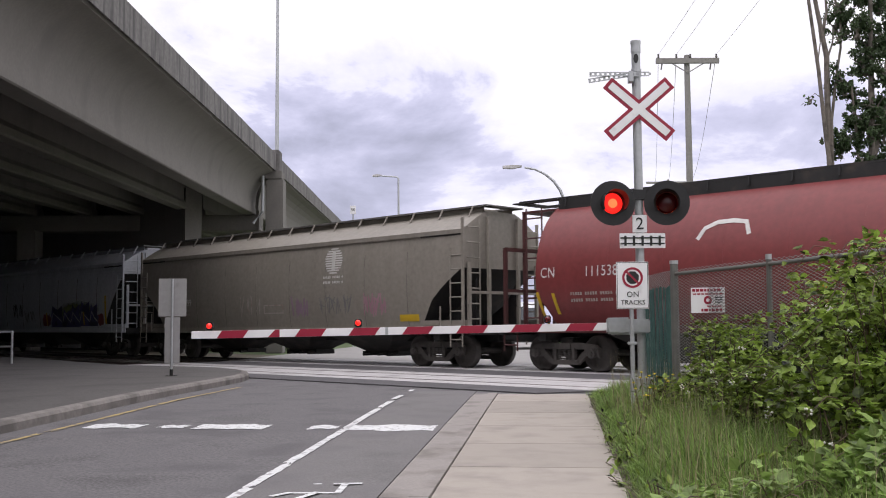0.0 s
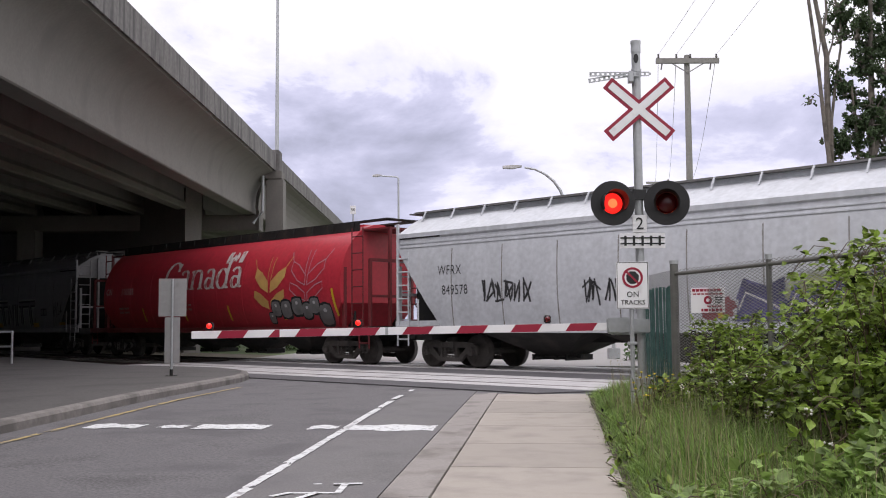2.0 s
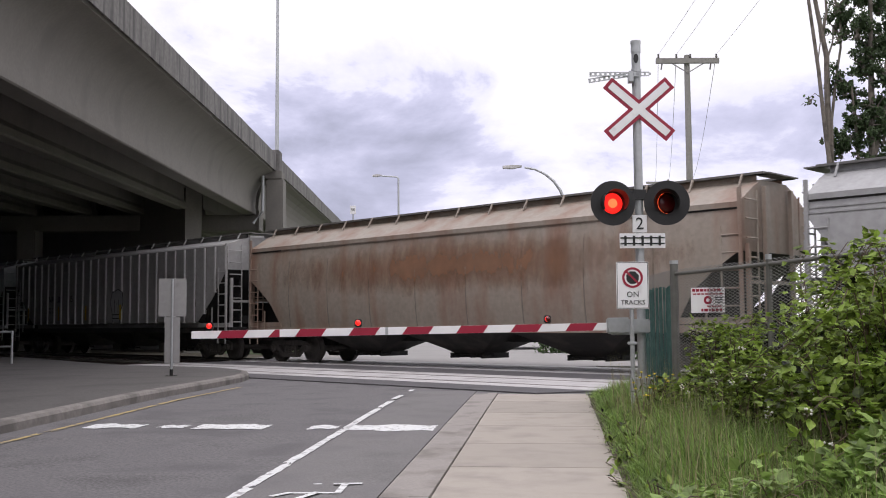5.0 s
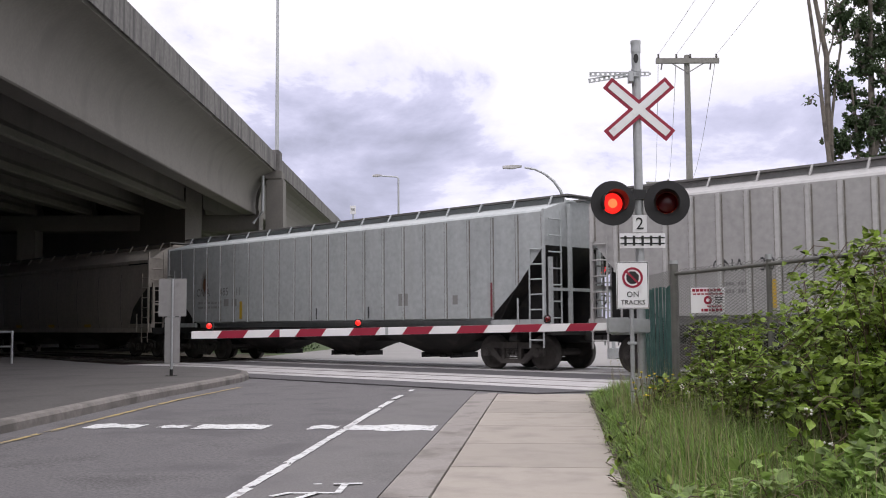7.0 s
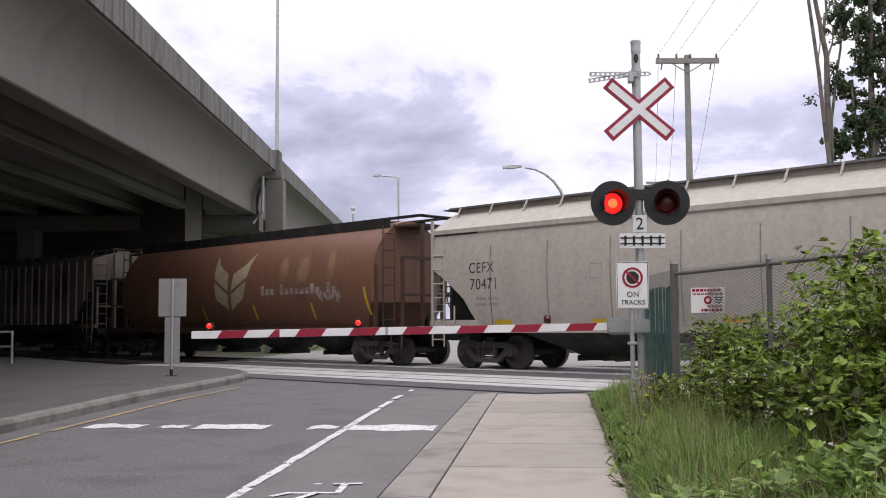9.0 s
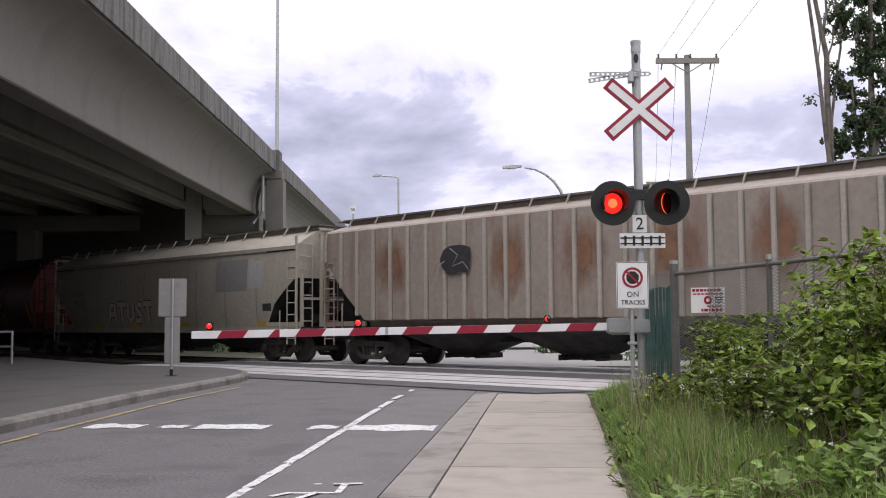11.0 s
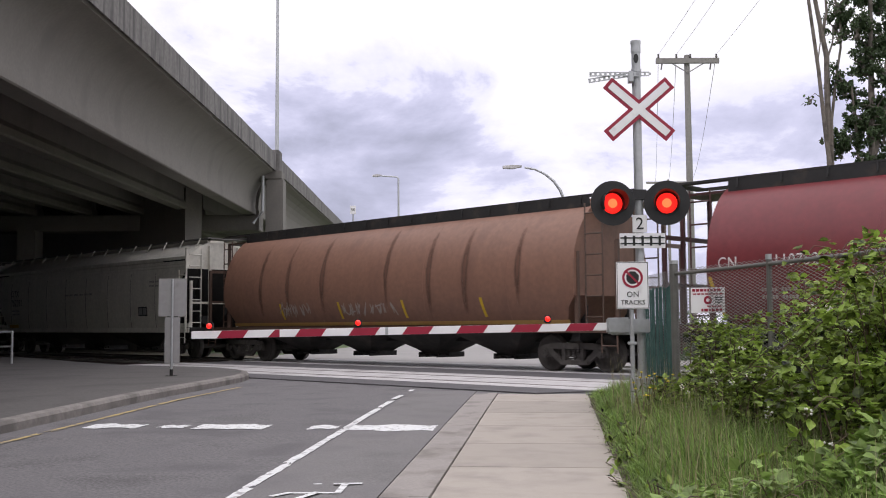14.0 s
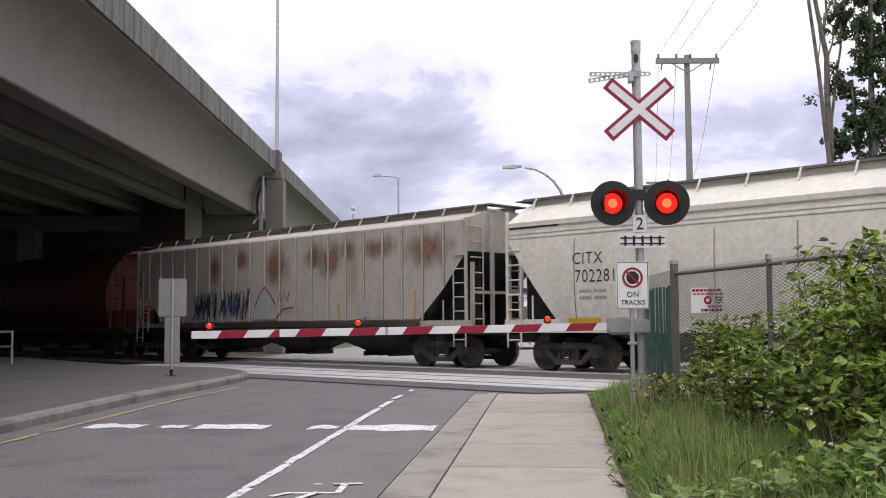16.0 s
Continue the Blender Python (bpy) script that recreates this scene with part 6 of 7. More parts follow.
def street_lamp(name, m, points, head_at, head_len, label):
    lamp = empty(name, m, label, "street lamp")
    bm = bmesh.new()
    tube(bm, points, [0.09 - 0.045 * k / (len(points) - 1) for k in range(len(points))], 10)
    part("pole", bm, galvanised, lamp)
    x, y, z = head_at
    bm = bmesh.new()
    loft(bm, [[(x + head_len, y - 0.05, z), (x + head_len, y + 0.05, z), (x + head_len, y + 0.05, z + 0.08), (x + head_len, y - 0.05, z + 0.08)],
              [(x + head_len * 0.5, y - 0.14, z - 0.07), (x + head_len * 0.5, y + 0.14, z - 0.07), (x + head_len * 0.5, y + 0.1, z + 0.10), (x + head_len * 0.5, y - 0.1, z + 0.10)],
              [(x, y - 0.12, z - 0.05), (x, y + 0.12, z - 0.05), (x, y + 0.08, z + 0.06), (x, y - 0.08, z + 0.06)]])
    part("lamp_head", bm, sign_back, lamp, "grey cobra lamp head")
    return lamp


curve = [(0, 0, 0)] + [(0, 0, 3.5), (0, 0, 6.3)] + [(-1.95 * (1 - math.cos(t)), 0, 6.3 + 2.0 * math.sin(t)) for t in (0.25, 0.5, 0.75, 1.0, 1.25, 1.5)]
street_lamp("street_lamp", pose(5.45, 45, -0.15), curve, (-2.78, 0, 8.30), 0.85, "street lamp with a long curved arm")
straight = [(0, 0, 0), (0, 0, 6), (0, 0, 11.45), (-0.12, 0, 11.56), (-1.2, 0, 11.64)]
street_lamp("street_lamp", pose(-3.04, 70, -0.15), straight, (-1.78, 0, 11.64), 0.62, "tall street lamp with a straight arm")

speed = empty("speed_sign", pose(-5.28, 60, -0.15), "white speed limit sign high on a thin post", "road sign")
part("post", tubes([(0, 0, 0), (0, 0, 7.9)], r=0.04), galvanised, speed)
part("panel", bbox(-0.16, 0.16, -0.06, -0.05, 7.9, 8.4, bev=0.003), sign_white, speed)
lettering("numeral", "50", 0.26, sign_black, speed, Matrix.Translation((0, -0.064, 8.15)))

# signal on the far side of the tracks
far_signal = empty("crossing_signal", pose(5.95, 36, -0.15), "second crossing signal mast beyond the tracks", "crossing signal")
part("mast", tubes([(0, 0, 0), (0, 0, 4.6)], r=0.07, sides=14), galvanised, far_signal)
part("crossarm", tubes([(-0.42, -0.02, 3.4), (0.42, -0.02, 3.4)], r=0.03), signal_black, far_signal)
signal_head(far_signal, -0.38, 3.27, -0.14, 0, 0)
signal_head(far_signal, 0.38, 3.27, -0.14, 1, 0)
part("base", bbox(-0.2, 0.2, -0.2, 0.2, -0.1, 0.5, bev=0.02), galvanised, far_signal)

second = empty("crossing_signal", pose(2.69, 46, -0.15), "distant crossing signal mast beyond the tracks", "crossing signal")
part("mast", tubes([(0, 0, 0), (0, 0, 4.6)], r=0.07, sides=14), galvanised, second)
part("crossarm", tubes([(-0.42, -0.02, 3.24), (0.42, -0.02, 3.24)], r=0.03), signal_black, second)
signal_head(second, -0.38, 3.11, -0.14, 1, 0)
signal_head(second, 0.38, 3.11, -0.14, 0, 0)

# white van that waits on the far side
van_white = material("white_van_paint", (0.62, 0.63, 0.64), 0.3, vary=0.05, grain=3, bump=0.0, stain=(0.5, 0.5, 0.5), stain_scale=1.0)
van_glass = material("dark_van_glass", (0.03, 0.035, 0.04), 0.08, vary=0.1, bump=0.0)
van_rubber = material("tyre_rubber", (0.02, 0.02, 0.02), 0.8, vary=0.2)
van_lamp = material("clear_lamp_cover", (0.6, 0.6, 0.58), 0.15, vary=0.05, bump=0.0)
van = empty("delivery_van", pose(3.9, 50, -0.03, 0, 0, -6), "white delivery van waiting beyond the crossing", "van")
bm = bmesh.new()
side = [(0.0, 0.42), (0.0, 0.95), (0.75, 1.18), (1.45, 2.05), (1.75, 2.35), (5.2, 2.4), (5.3, 0.42)]
rings = []
for x, k in ((-0.98, 0.96), (-0.88, 1.0), (0.88, 1.0), (0.98, 0.96)):
    rings.append([(x * (0.9 if z > 1.3 else 1.0), y, 0.42 + (z - 0.42) * k) for y, z in side])
loft(bm, rings)
part("body", bm, van_white, van, smooth=False)
bm = bmesh.new()
loft(bm, [[(-0.74, 0.80, 1.27), (0.74, 0.80, 1.27)], [(-0.66, 1.40, 2.03), (0.66, 1.40, 2.03)]], False, False)
bm.transform(Matrix.Translation((0, -0.03, 0.02)))
part("windscreen", bm, van_glass, van, "dark windscreen")
part("bumper", bbox(-0.95, 0.95, -0.08, 0.05, 0.36, 0.62, bev=0.03), signal_black, van)
part("grille", bbox(-0.45, 0.45, -0.02, 0.03, 0.68, 0.86, bev=0.01), signal_black, van)
for sx in (-1, 1):
    part("headlight", bbox(sx * 0.72 - 0.16, sx * 0.72 + 0.16, -0.02, 0.04, 0.70, 0.9, bev=0.02), van_lamp, van, "clear headlight")
    part("mirror", bbox(sx * 1.1 - 0.1, sx * 1.1 + 0.1, 1.1, 1.2, 1.3, 1.6, bev=0.02), signal_black, van)
    for y in (0.95, 4.3):
        bm = bmesh.new()
        tube(bm, [(sx * 0.80, y, 0.345), (sx * 0.98, y, 0.345)], 0.345, 20)
        part("wheel", bm, van_rubber, van)

# ---- foliage ----
leaf_near = material("bramble_leaf", (0.19, 0.268, 0.046), 0.5, vary=0.62, grain=30, bump=0.1, islands="mesh", stain=(0.30, 0.38, 0.085), stain_at=(0.52, 0.66), stain_scale=2.6)
leaf_young = material("young_bramble_leaf", (0.225, 0.325, 0.085), 0.45, vary=0.4, grain=25, bump=0.1, islands="mesh", stain=(0.34, 0.42, 0.15), stain_scale=2.0)
leaf_dark = material("dark_tree_leaf", (0.072, 0.108, 0.048), 0.55, vary=0.45, grain=8, bump=0.05, islands="mesh")
leaf_far = material("far_bush_leaf", (0.06, 0.10, 0.035), 0.7, vary=0.4, grain=6, bump=0.05, islands="mesh")
grass_mat = material("grass_blade", (0.20, 0.305, 0.07), 0.55, vary=0.40, grain=8, bump=0.0, islands="mesh", stain=(0.34, 0.33, 0.17), stain_at=(0.55, 0.75), stain_scale=2.5)
stem_mat = material("bramble_cane", (0.11, 0.075, 0.05), 0.7, vary=0.3, grain=20)
bark = material("pale_bark", (0.17, 0.145, 0.125), 0.9, vary=0.3, grain=9, bump=0.4, stain=(0.07, 0.06, 0.05), stain_at=(0.5, 0.65), stain_scale=2.5)
petal = material("white_blossom", (0.70, 0.68, 0.62), 0.6, vary=0.1)
petal_yellow = material("yellow_blossom", (0.65, 0.50, 0.03), 0.6, vary=0.1)


def translucent(m, amount=0.4):
    """Lets some light through a leaf."""
    nt = m.node_tree
    b = nt.nodes["Principled BSDF"]
    out = nt.nodes["Material Output"]
    t = nt.nodes.new("ShaderNodeBsdfTranslucent")
    mix = nt.nodes.new("ShaderNodeMixShader")
    mix.inputs[0].default_value = amount
    src = b.inputs["Base Color"].links[0].from_socket
    nt.links.new(src, t.inputs[0])
    nt.links.new(b.outputs[0], mix.inputs[1])
    nt.links.new(t.outputs[0], mix.inputs[2])
    nt.links.new(mix.outputs[0], out.inputs[0])


for m in (leaf_near, leaf_young, leaf_dark, leaf_far, grass_mat):
    translucent(m)


class Soup:
    """Gathers many small faces and makes one mesh of them."""

    def __init__(self):
        self.v, self.f = [], []

    def leaf(self, p, d, up, size, wide=0.6):
        """A folded, pointed leaf from p along d."""
        side = d.cross(up)
        if side.length < 1e-4:
            side = Vector((1, 0, 0))
        side.normalize()
        nrm = side.cross(d)
        i = len(self.v)
        w = side * size * wide / 2
        sag = nrm * size
        self.v += [p, p + d * size * 0.28 + w * 0.92 + sag * 0.05, p + d * size * 0.62 + w * 0.80 + sag * 0.01, p + d * size - sag * 0.16,
                   p + d * size * 0.62 - w * 0.80 + sag * 0.01, p + d * size * 0.28 - w * 0.92 + sag * 0.05, p + d * size * 0.45 - sag * 0.06]
        self.f += [(i, i + 1, i + 6), (i + 1, i + 2, i + 6), (i + 2, i + 3, i + 6), (i + 3, i + 4, i + 6), (i + 4, i + 5, i + 6), (i + 5, i, i + 6)]

    def blade(self, p, h, lean, w):
        i = len(self.v)
        side = Vector((-lean.y, lean.x, 0))
        if side.length < 1e-4:
            side = Vector((1, 0, 0))
        side = side.normalized() * w
        m = p + Vector((lean.x * 0.3, lean.y * 0.3, h * 0.6))
        t = p + Vector((lean.x, lean.y, h))
        self.v += [p - side, p + side, m + side * 0.7, m - side * 0.7, t]
        self.f += [(i, i + 1, i + 2, i + 3), (i + 3, i + 2, i + 4)]

    def mesh(self, name, mat):
        me = bpy.data.meshes.new(name)
        me.from_pydata([tuple(v) for v in self.v], [], self.f)
        me.materials.append(mat)
        return me


rnd = random.Random(77)


def unit(r, up=0.0):
    v = Vector((r.gauss(0, 1), r.gauss(0, 1), r.gauss(0, 1) + up))
    return v.normalized()


# verge soil
bm = bmesh.new()
rows = []
for k in range(14):
    y = 2 + k * 1.25
    rows.append([Vector((0.575 * math.cos(ROAD_TURN) + y * 0.1069 + dx, y, ground_z(y) + dz)) for dx, dz in ((0.0, -0.03), (0.25, 0.0), (1.2, 0.02), (3.0, 0.05), (7.0, 0.0))])
loft(bm, rows, False, False)
structure("verge", bm, soil, "dark earth verge under tall grass", "ground")

# tall grass along the footpath
blades = Soup()
for k in range(36000):
    y = 4.5 + 13.2 * rnd.random() ** 1.0
    edge = 0.68 + y * 0.1069
    q = rnd.random()
    x = edge + 0.0 + 2.1 * q ** 1.15 + rnd.gauss(0, 0.05)
    h = (0.10 + 0.42 * min(1, q * 2.4)) * rnd.uniform(0.45, 1.25) * (0.85 + 0.3 * noise.noise((x * 1.7, y * 1.3, 0))) * (0.85 if y > 15.5 else 1.0)
    lean = Vector((rnd.gauss(-0.05, 0.26), rnd.gauss(-0.03, 0.24), 0)) * (0.35 + h)
    blades.blade(Vector((x, y, ground_z(y) - 0.01)), h, lean, rnd.uniform(0.0028, 0.0075))
tagged(new("tall_grass", blades.mesh("tall_grass", grass_mat)), "tall unmown green grass along the footpath", "grass", kind="stuff")

# seed heads: thin pale stalks above the blades
stalks = Soup()
for k in range(900):
    y = rnd.uniform(5, 15)
    x = 0.75 + y * 0.1069 + rnd.random() * 1.5
    stalks.blade(Vector((x, y, ground_z(y))), rnd.uniform(0.55, 0.95), Vector((rnd.gauss(-0.05, 0.12), rnd.gauss(0, 0.1), 0)), 0.0025)
straw = material("dry_grass_stalk", (0.28, 0.25, 0.13), 0.7, vary=0.3, islands="mesh")
tagged(new("grass_stalks", stalks.mesh("grass_stalks", straw)), "thin dry grass stalks with seed heads", "grass", kind="stuff")


# dead leaves and dirt swept against the edge of the footpath
litter = Soup()
for k in range(900):
    y = 5.5 + 11.5 * rnd.random()
    x = 0.59 + y * 0.1069 - abs(rnd.gauss(0, 0.05)) + 0.05
    a = rnd.uniform(0, 6.28)
    litter.leaf(Vector((x, y, ground_z(y) + 0.006 + 0.01 * rnd.random())), Vector((math.cos(a), math.sin(a), rnd.uniform(-0.1, 0.35))).normalized(), Vector((0, 0, 1)), rnd.uniform(0.012, 0.045), 0.6)
dead = material("dead_leaf", (0.10, 0.075, 0.05), 0.9, vary=0.5, islands="mesh")
tagged(new("leaf_litter", litter.mesh("leaf_litter", dead)), "brown leaf litter along the edge of the footpath", "leaf litter", kind="stuff")


def weed(x, y, n, seed, flower=None, high=0.35):
    """A low plant: stalks with broad leaves, maybe a flower on top."""
    r = random.Random(seed)
    plant = empty("weed", pose(x, y, ground_z(y)), "leafy roadside weed" + (" with yellow flowers" if flower else " in the grass"), "plant", "verge weeds")
    leaves = Soup()
    stem = bmesh.new()
    heads = bmesh.new()
    for k in range(n):
        top = Vector((r.gauss(0, 0.14), r.gauss(0, 0.14), high * r.uniform(0.7, 1.2)))
        tube(stem, [(top.x * 0.2, top.y * 0.2, 0), tuple(top)], 0.004, 4)
        for j in range(5):
            q = r.uniform(0.2, 1.0)
            d = unit(r, 0.3)
            leaves.leaf(top * q, d, Vector((0, 0, 1)), r.uniform(0.05, 0.10), 0.5)
        if flower:
            bmesh.ops.create_icosphere(heads, subdivisions=1, radius=0.019, matrix=Matrix.Translation(top) @ Matrix.Diagonal((1, 1, 0.6, 1)))
    tagged(part("stem_tangle", stem, stem_mat, plant), kind="stuff")
    ob = tagged(new("foliage", leaves.mesh("foliage", leaf_near)), kind="stuff")
    ob.parent = plant
    if flower:
        part("blossom", heads, flower, plant, "small yellow blossoms")
    else:
        heads.free()
    return plant


for k, (x, y) in enumerate(((2.52, 12.6), (2.70, 12.8), (2.38, 12.2))):
    weed(x, y, 8, 200 + k, petal_yellow, 0.60)
for k in range(12):
    y = rnd.uniform(6.5, 15.5)
    weed(0.75 + y * 0.1069 + rnd.random() * 0.5, y, 6, 300 + k, None, rnd.uniform(0.15, 0.35))


def bramble(x, y, reach, high, canes, seed, leaf=0.07, lean=(-0.2, -0.1), blossoms=0, dense=1.0):
    """A bramble thicket: arching canes with leaflets in threes."""
    r = random.Random(seed)
    bush = empty("bramble_bush", pose(x, y, ground_z(y)), "dense green bramble bush against the fence", "bush", "bramble thicket")
    leaves, stems = Soup(), bmesh.new()
    flowers = []
    first = 0.12 if high < 1.0 else 0.42      # tall canes are bare below
    for k in range(canes):
        a = r.uniform(0, 2 * math.pi)
        base = Vector((r.gauss(0, reach * 0.35), r.gauss(0, reach * 0.35), 0))
        out = Vector((math.cos(a) + lean[0], math.sin(a) + lean[1], 0)) * reach * r.uniform(0.3, 1.0)
        top = high * r.uniform(0.45, 1.05)
        pts = []
        for j in range(9):
            q = j / 8
            pts.append(base + out * (q ** 1.2) + Vector((0, 0, top * math.sin(min(1.0, q * 1.05) * math.pi * 0.68) / 1.0)))
        tube(stems, pts, [0.007 - 0.004 * j / 8 for j in range(9)], 4)
        n = int((26 if high < 1.0 else 20) * dense)
        for j in range(n):
            q = r.uniform(first, 1.0) * 8
            i = min(7, int(q))
            p = pts[i].lerp(pts[i + 1], q - i)
            d = unit(r, 0.15)
            d.z *= 0.6
            d.normalize()
            stalk = p + d * leaf * r.uniform(0.4, 1.6)
            size = leaf * r.uniform(0.65, 1.35)
            up = (Vector((0, 0, 1)) + unit(r) * 0.55).normalized()
            side = d.cross(up).normalized()
            for t in (0.0, 0.95, -0.95):
                leaves.leaf(stalk, (d * math.cos(t) + side * math.sin(t)).normalized(), up, size * (1.0 if t == 0 else 0.8), 0.82)
        if r.random() < blossoms:
            flowers.append(pts[-1] + unit(r, 1) * 0.03)
    tagged(part("cane_tangle", stems, stem_mat, bush), kind="stuff")
    ob = new("foliage", leaves.mesh("foliage", leaf_young if leaf > 0.1 else leaf_near))
    ob.parent = tagged(bush)
    tagged(ob, kind="stuff")
    if flowers:
        bm = bmesh.new()
        for p in flowers:
            for j in range(6):
                bmesh.ops.create_icosphere(bm, subdivisions=1, radius=r.uniform(0.006, 0.011), matrix=Matrix.Translation(p + unit(r) * 0.03))
        part("blossom", bm, petal, bush, "small white bramble blossoms")
    return bush


bramble(3.45, 10.9, 0.65, 0.95, 60, 1, 0.062, blossoms=0.4)
bramble(3.0, 12.2, 0.42, 0.7, 34, 2, 0.06, blossoms=0.3)
bramble(3.25, 12.3, 0.42, 1.25, 26, 18, 0.062, blossoms=0.3)
bramble(3.55, 11.5, 0.5, 1.35, 34, 19, 0.064, blossoms=0.4)
bramble(3.4, 10.2, 0.55, 0.98, 50, 3, 0.066, blossoms=0.3)
bramble(3.85, 9.4, 0.85, 1.75, 70, 4, 0.066, blossoms=0.3)
bramble(3.75, 8.8, 0.75, 1.45, 70, 5, 0.072, blossoms=0.3)
bramble(3.75, 7.8, 0.85, 2.0, 80, 6, 0.07, blossoms=0.3)
bramble(3.2, 7.3, 0.65, 1.15, 60, 7, 0.078, blossoms=0.2)
bramble(2.85, 6.4, 0.5, 0.66, 18, 9, 0.102, blossoms=0.15)
bramble(2.15, 5.6, 0.45, 0.42, 10, 11, 0.102, dense=0.6)
bramble(4.4, 8.4, 0.8, 2.1, 70, 12, 0.068, blossoms=0.2)

bramble(1.62, 6.3, 0.40, 0.42, 6, 13, 0.102, dense=0.6)
bramble(2.0, 6.5, 0.42, 0.44, 6, 14, 0.102, dense=0.6)
bramble(2.5, 6.6, 0.45, 0.5, 7, 15, 0.102, blossoms=0.3, dense=0.6)
# loose canes that reach over the fence
bramble(4.75, 9.6, 0.75, 2.35, 12, 16, 0.06, blossoms=0.6, dense=0.6)
bramble(4.3, 10.6, 0.6, 2.1, 9, 17, 0.055, blossoms=0.5, dense=0.6)

# runners that creep onto the footpath
for k, (x, y) in enumerate(((1.78, 11.15), (1.62, 9.5), (1.50, 8.6))):
    weed(x, y, 3, 340 + k, None, 0.10)

# low scrub beyond the tracks
def scrub(x, y, r0, high, n, seed, mat):
    r = random.Random(seed)
    s = Soup()
    for k in range(n):
        d = unit(r)
        q = r.random() ** 0.4
        p = Vector((d.x * r0 * q, d.y * r0 * q, abs(d.z) * high * q))
        s.leaf(p, unit(r, 0.2), Vector((0, 0, 1)), r.uniform(0.12, 0.22), 0.7)
    bush = empty("shrub", pose(x, y, -0.3), "low green shrub beyond the tracks", "bush", "far shrubs")
    ob = tagged(new("foliage", s.mesh("foliage", mat)), kind="stuff")
    ob.parent = bush
    bm = bmesh.new()
    for k in range(6):
        d = unit(r, 1.2)
        tube(bm, [(0, 0, 0), (d.x * r0 * 0.7, d.y * r0 * 0.7, abs(d.z) * high * 0.8)], 0.02, 4)
    tagged(part("stem_tangle", bm, stem_mat, bush), kind="stuff")


for k, (x, y, r0, h) in enumerate(((7.0, 34, 1.2, 1.4), (8.8, 35, 1.5, 1.7), (5.0, 44, 1.3, 1.2), (9.5, 42, 2.0, 2.0), (-14, 62, 2.2, 1.6), (-9.5, 64, 1.8, 1.3), (13, 55, 3.0, 2.4))):
    scrub(x, y, r0, h, 700, 400 + k, leaf_far)


def tree(x, y, stems, crown, seed, leaf, n, label, mat):
    """Slender stems with a ragged crown of leaf clumps."""
    r = random.Random(seed)
    t = empty("tree", pose(x, y, -0.3), label, "tree", "trackside trees")
    tips = []
    bm = bmesh.new()
    for pts, r0, r1 in stems:
        m = len(pts)
        tube(bm, pts, [r0 + (r1 - r0) * k / (m - 1) for k in range(m)], 9)
    for (cx, cy, cz), rad in crown:
        for k in range(5):
            d = unit(r, 0.2)
            tip = Vector((cx, cy, cz)) + d * rad * 0.8
            tube(bm, [(cx - d.x * rad * 0.2, cy - d.y * rad * 0.2, cz - rad * 0.7), (cx + d.x * rad * 0.3, cy + d.y * rad * 0.3, cz), tuple(tip)], [0.05, 0.03, 0.012], 5)
    part("trunk", bm, bark, t, "pale grey branching trunk")
    s = Soup()
    for (cx, cy, cz), rad in crown:
        clumps = [(Vector((cx, cy, cz)) + unit(r) * rad * r.uniform(0.3, 1.0), rad * r.uniform(0.16, 0.34)) for _ in range(14)]
        for k in range(int(n * rad * rad)):
            c, q = r.choice(clumps)
            p = c + unit(r) * q * r.random() ** 0.4
            s.leaf(p, unit(r, -0.4), unit(r, 0.6), leaf * r.uniform(0.7, 1.3), 0.75)
    ob = new("crown", s.mesh("crown", mat))
    ob.parent = t
    return t


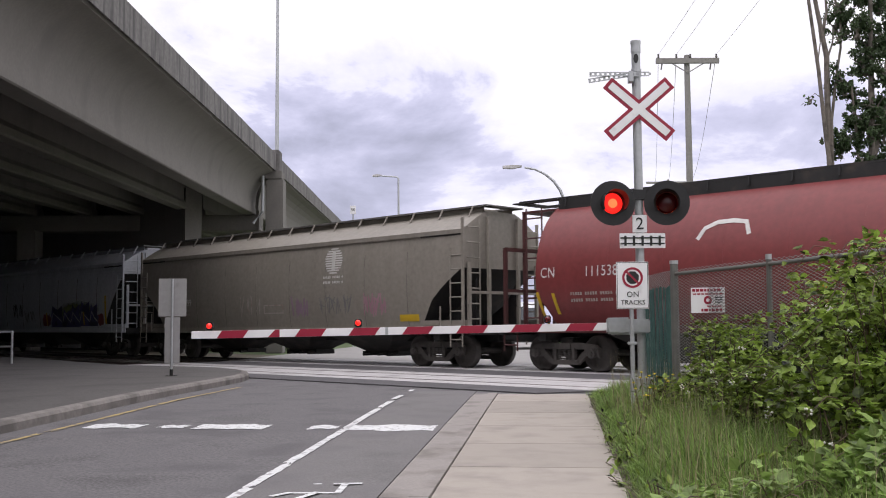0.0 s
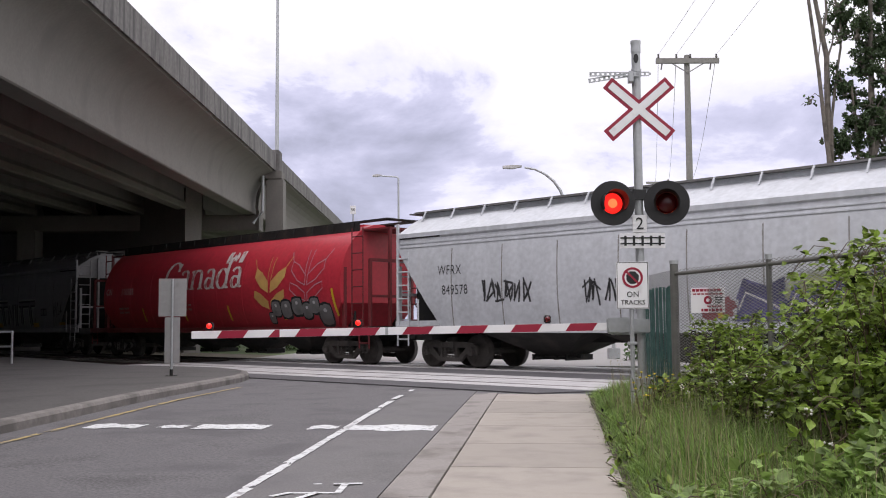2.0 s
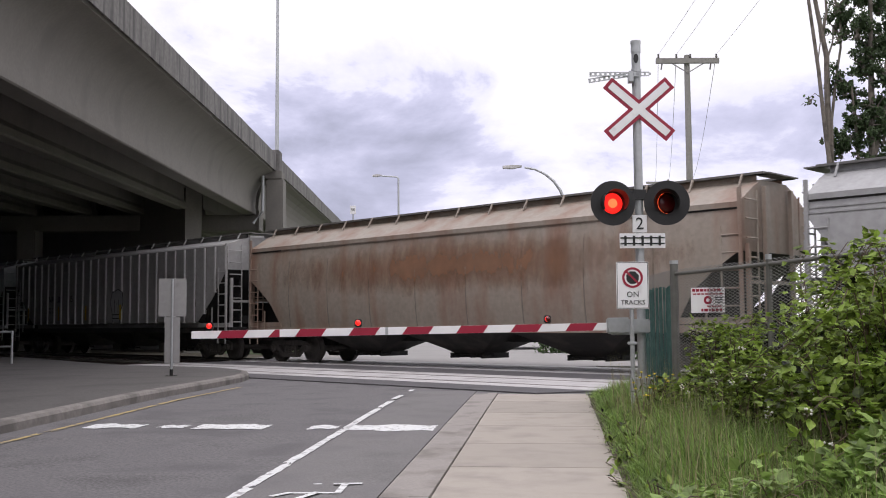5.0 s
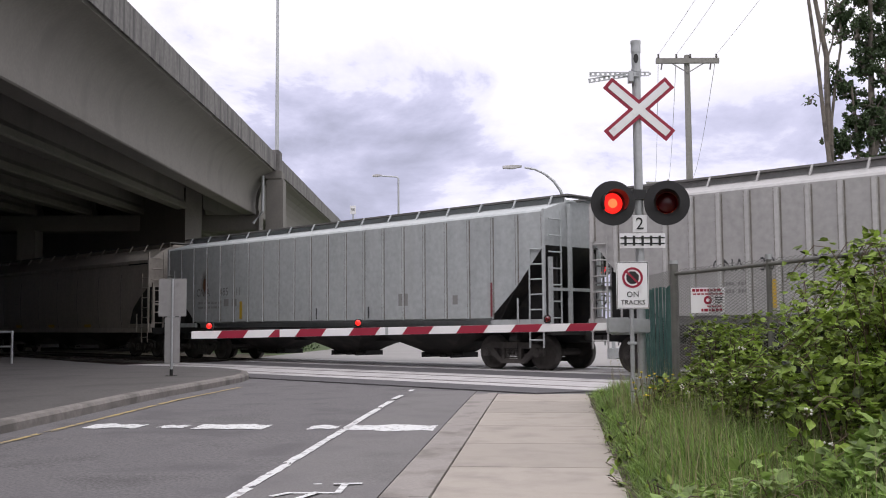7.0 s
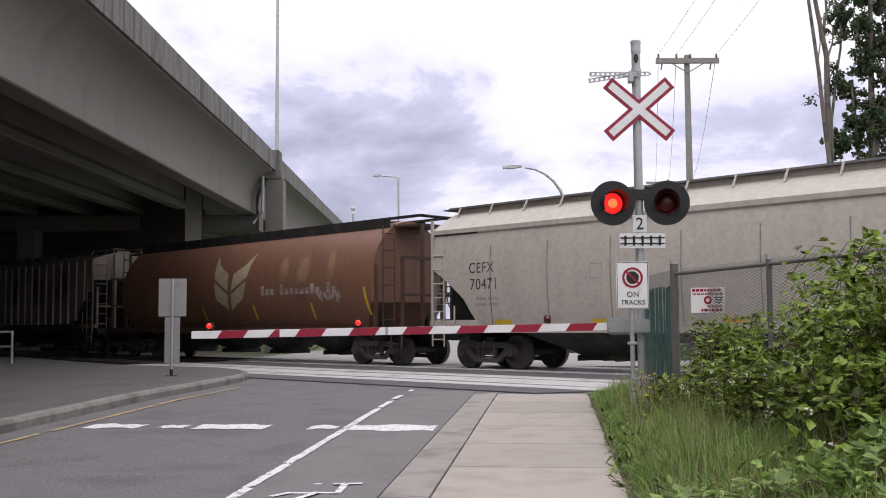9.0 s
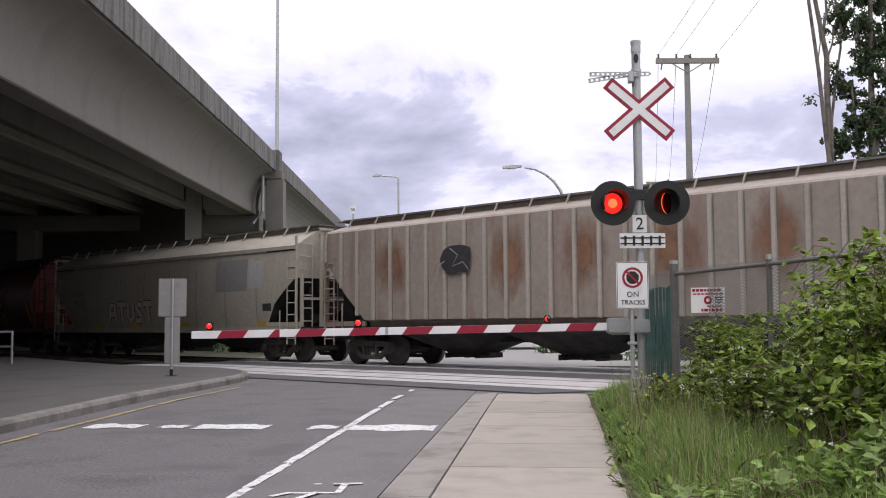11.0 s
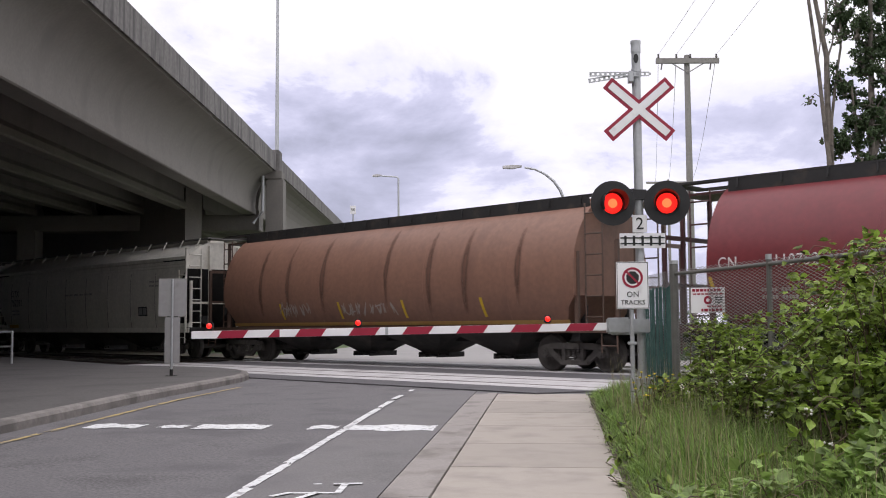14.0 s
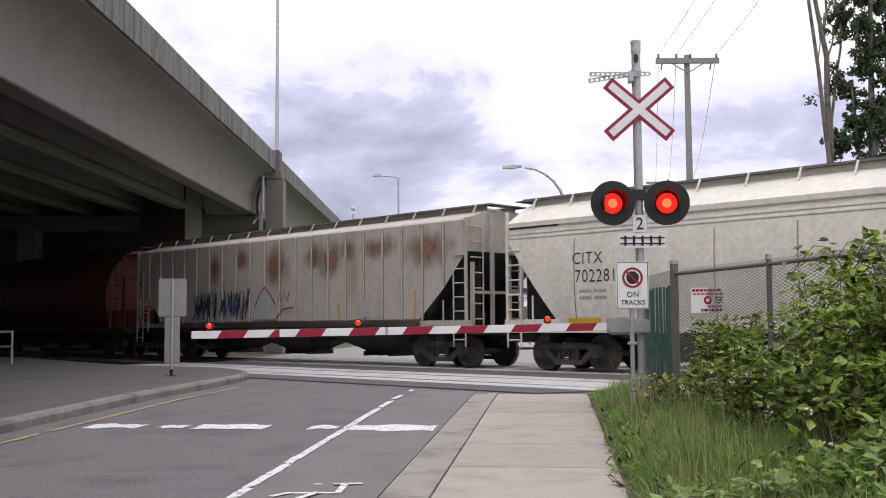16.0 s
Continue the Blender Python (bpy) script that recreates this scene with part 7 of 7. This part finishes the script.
# three bare stems side by side, with a few leaf tufts
tree(15.28, 40, [([(-0.05, 0, 0), (0.0, 0, 7.7), (-0.12, 0, 8.75), (-0.33, 0, 11.5), (-0.62, 0, 14.2), (-0.75, 0, 16)], 0.10, 0.055),
                ([(0.1, 0.2, 0), (0.08, 0.2, 6), (0.06, 0.2, 10.4), (0.09, 0.2, 12.05), (-0.1, 0.2, 13.2), (-0.3, 0.2, 14.4), (-0.35, 0.2, 16)], 0.14, 0.07),
                ([(0.12, 0.1, 5.5), (0.16, 0.1, 9.5), (0.45, 0.1, 11.5), (0.62, 0.1, 12.4), (0.66, 0.1, 14.0)], 0.07, 0.035),
                ([(0.09, 0.2, 11.95), (0.33, 0.2, 12.6), (0.42, 0.2, 13.2)], 0.05, 0.02),
                ([(-0.05, 0.2, 13.0), (0.15, 0.2, 13.9), (0.1, 0.2, 15.2)], 0.07, 0.035),
                ([(-0.38, 0.0, 11.6), (-0.22, 0, 12.6), (-0.3, 0, 13.6)], 0.03, 0.012),
                ([(-0.3, 0.0, 10.4), (-0.5, 0, 10.55), (-0.75, 0, 10.35)], 0.02, 0.008)],
     [((-0.72, 0, 10.3), 0.26), ((0.55, 0.1, 12.9), 0.45), ((0.5, 0, 14.2), 0.6), ((-0.25, 0.1, 8.7), 0.18)], 31, 0.12, 420, "bare pale trunks with sparse leaf tufts", leaf_dark)
crown = [((0.3 + 0.62 * i + 0.25 * math.sin(2.1 * j + i), 0.3 * math.sin(3 * i + j), 6.4 + 0.86 * j + 0.3 * math.sin(1.7 * i + 4.1 * j)), 0.62 + 0.18 * math.sin(5.3 * i + 2.7 * j)) for i in range(5) for j in range(11) if (i, j) not in ((0, 6), (0, 7), (1, 9), (2, 5))]
tree(15.85, 40.3, [([(1.2, 0, 0), (1.2, 0, 7), (1.4, 0, 15)], 0.22, 0.08), ([(1.2, 0, 5), (0.7, 0, 8), (0.5, 0, 11)], 0.1, 0.04), ([(1.3, 0, 8), (2.1, 0, 11), (2.5, 0, 14)], 0.1, 0.04)],
     crown, 32, 0.115, 1800, "leafy dark green poplar beside the tracks", leaf_dark)


def motions():
    for car, mid in train:
        walk(car, [(t, track_pose(mid + SPEED * t, 0)) for t in (0, 2, 4, 6, 8, 10, 12, 14, 16)])
    # the two flashers beat in turn, about once a second; each added drum makes half a turn to imitate the lamp lighting
    # and going out
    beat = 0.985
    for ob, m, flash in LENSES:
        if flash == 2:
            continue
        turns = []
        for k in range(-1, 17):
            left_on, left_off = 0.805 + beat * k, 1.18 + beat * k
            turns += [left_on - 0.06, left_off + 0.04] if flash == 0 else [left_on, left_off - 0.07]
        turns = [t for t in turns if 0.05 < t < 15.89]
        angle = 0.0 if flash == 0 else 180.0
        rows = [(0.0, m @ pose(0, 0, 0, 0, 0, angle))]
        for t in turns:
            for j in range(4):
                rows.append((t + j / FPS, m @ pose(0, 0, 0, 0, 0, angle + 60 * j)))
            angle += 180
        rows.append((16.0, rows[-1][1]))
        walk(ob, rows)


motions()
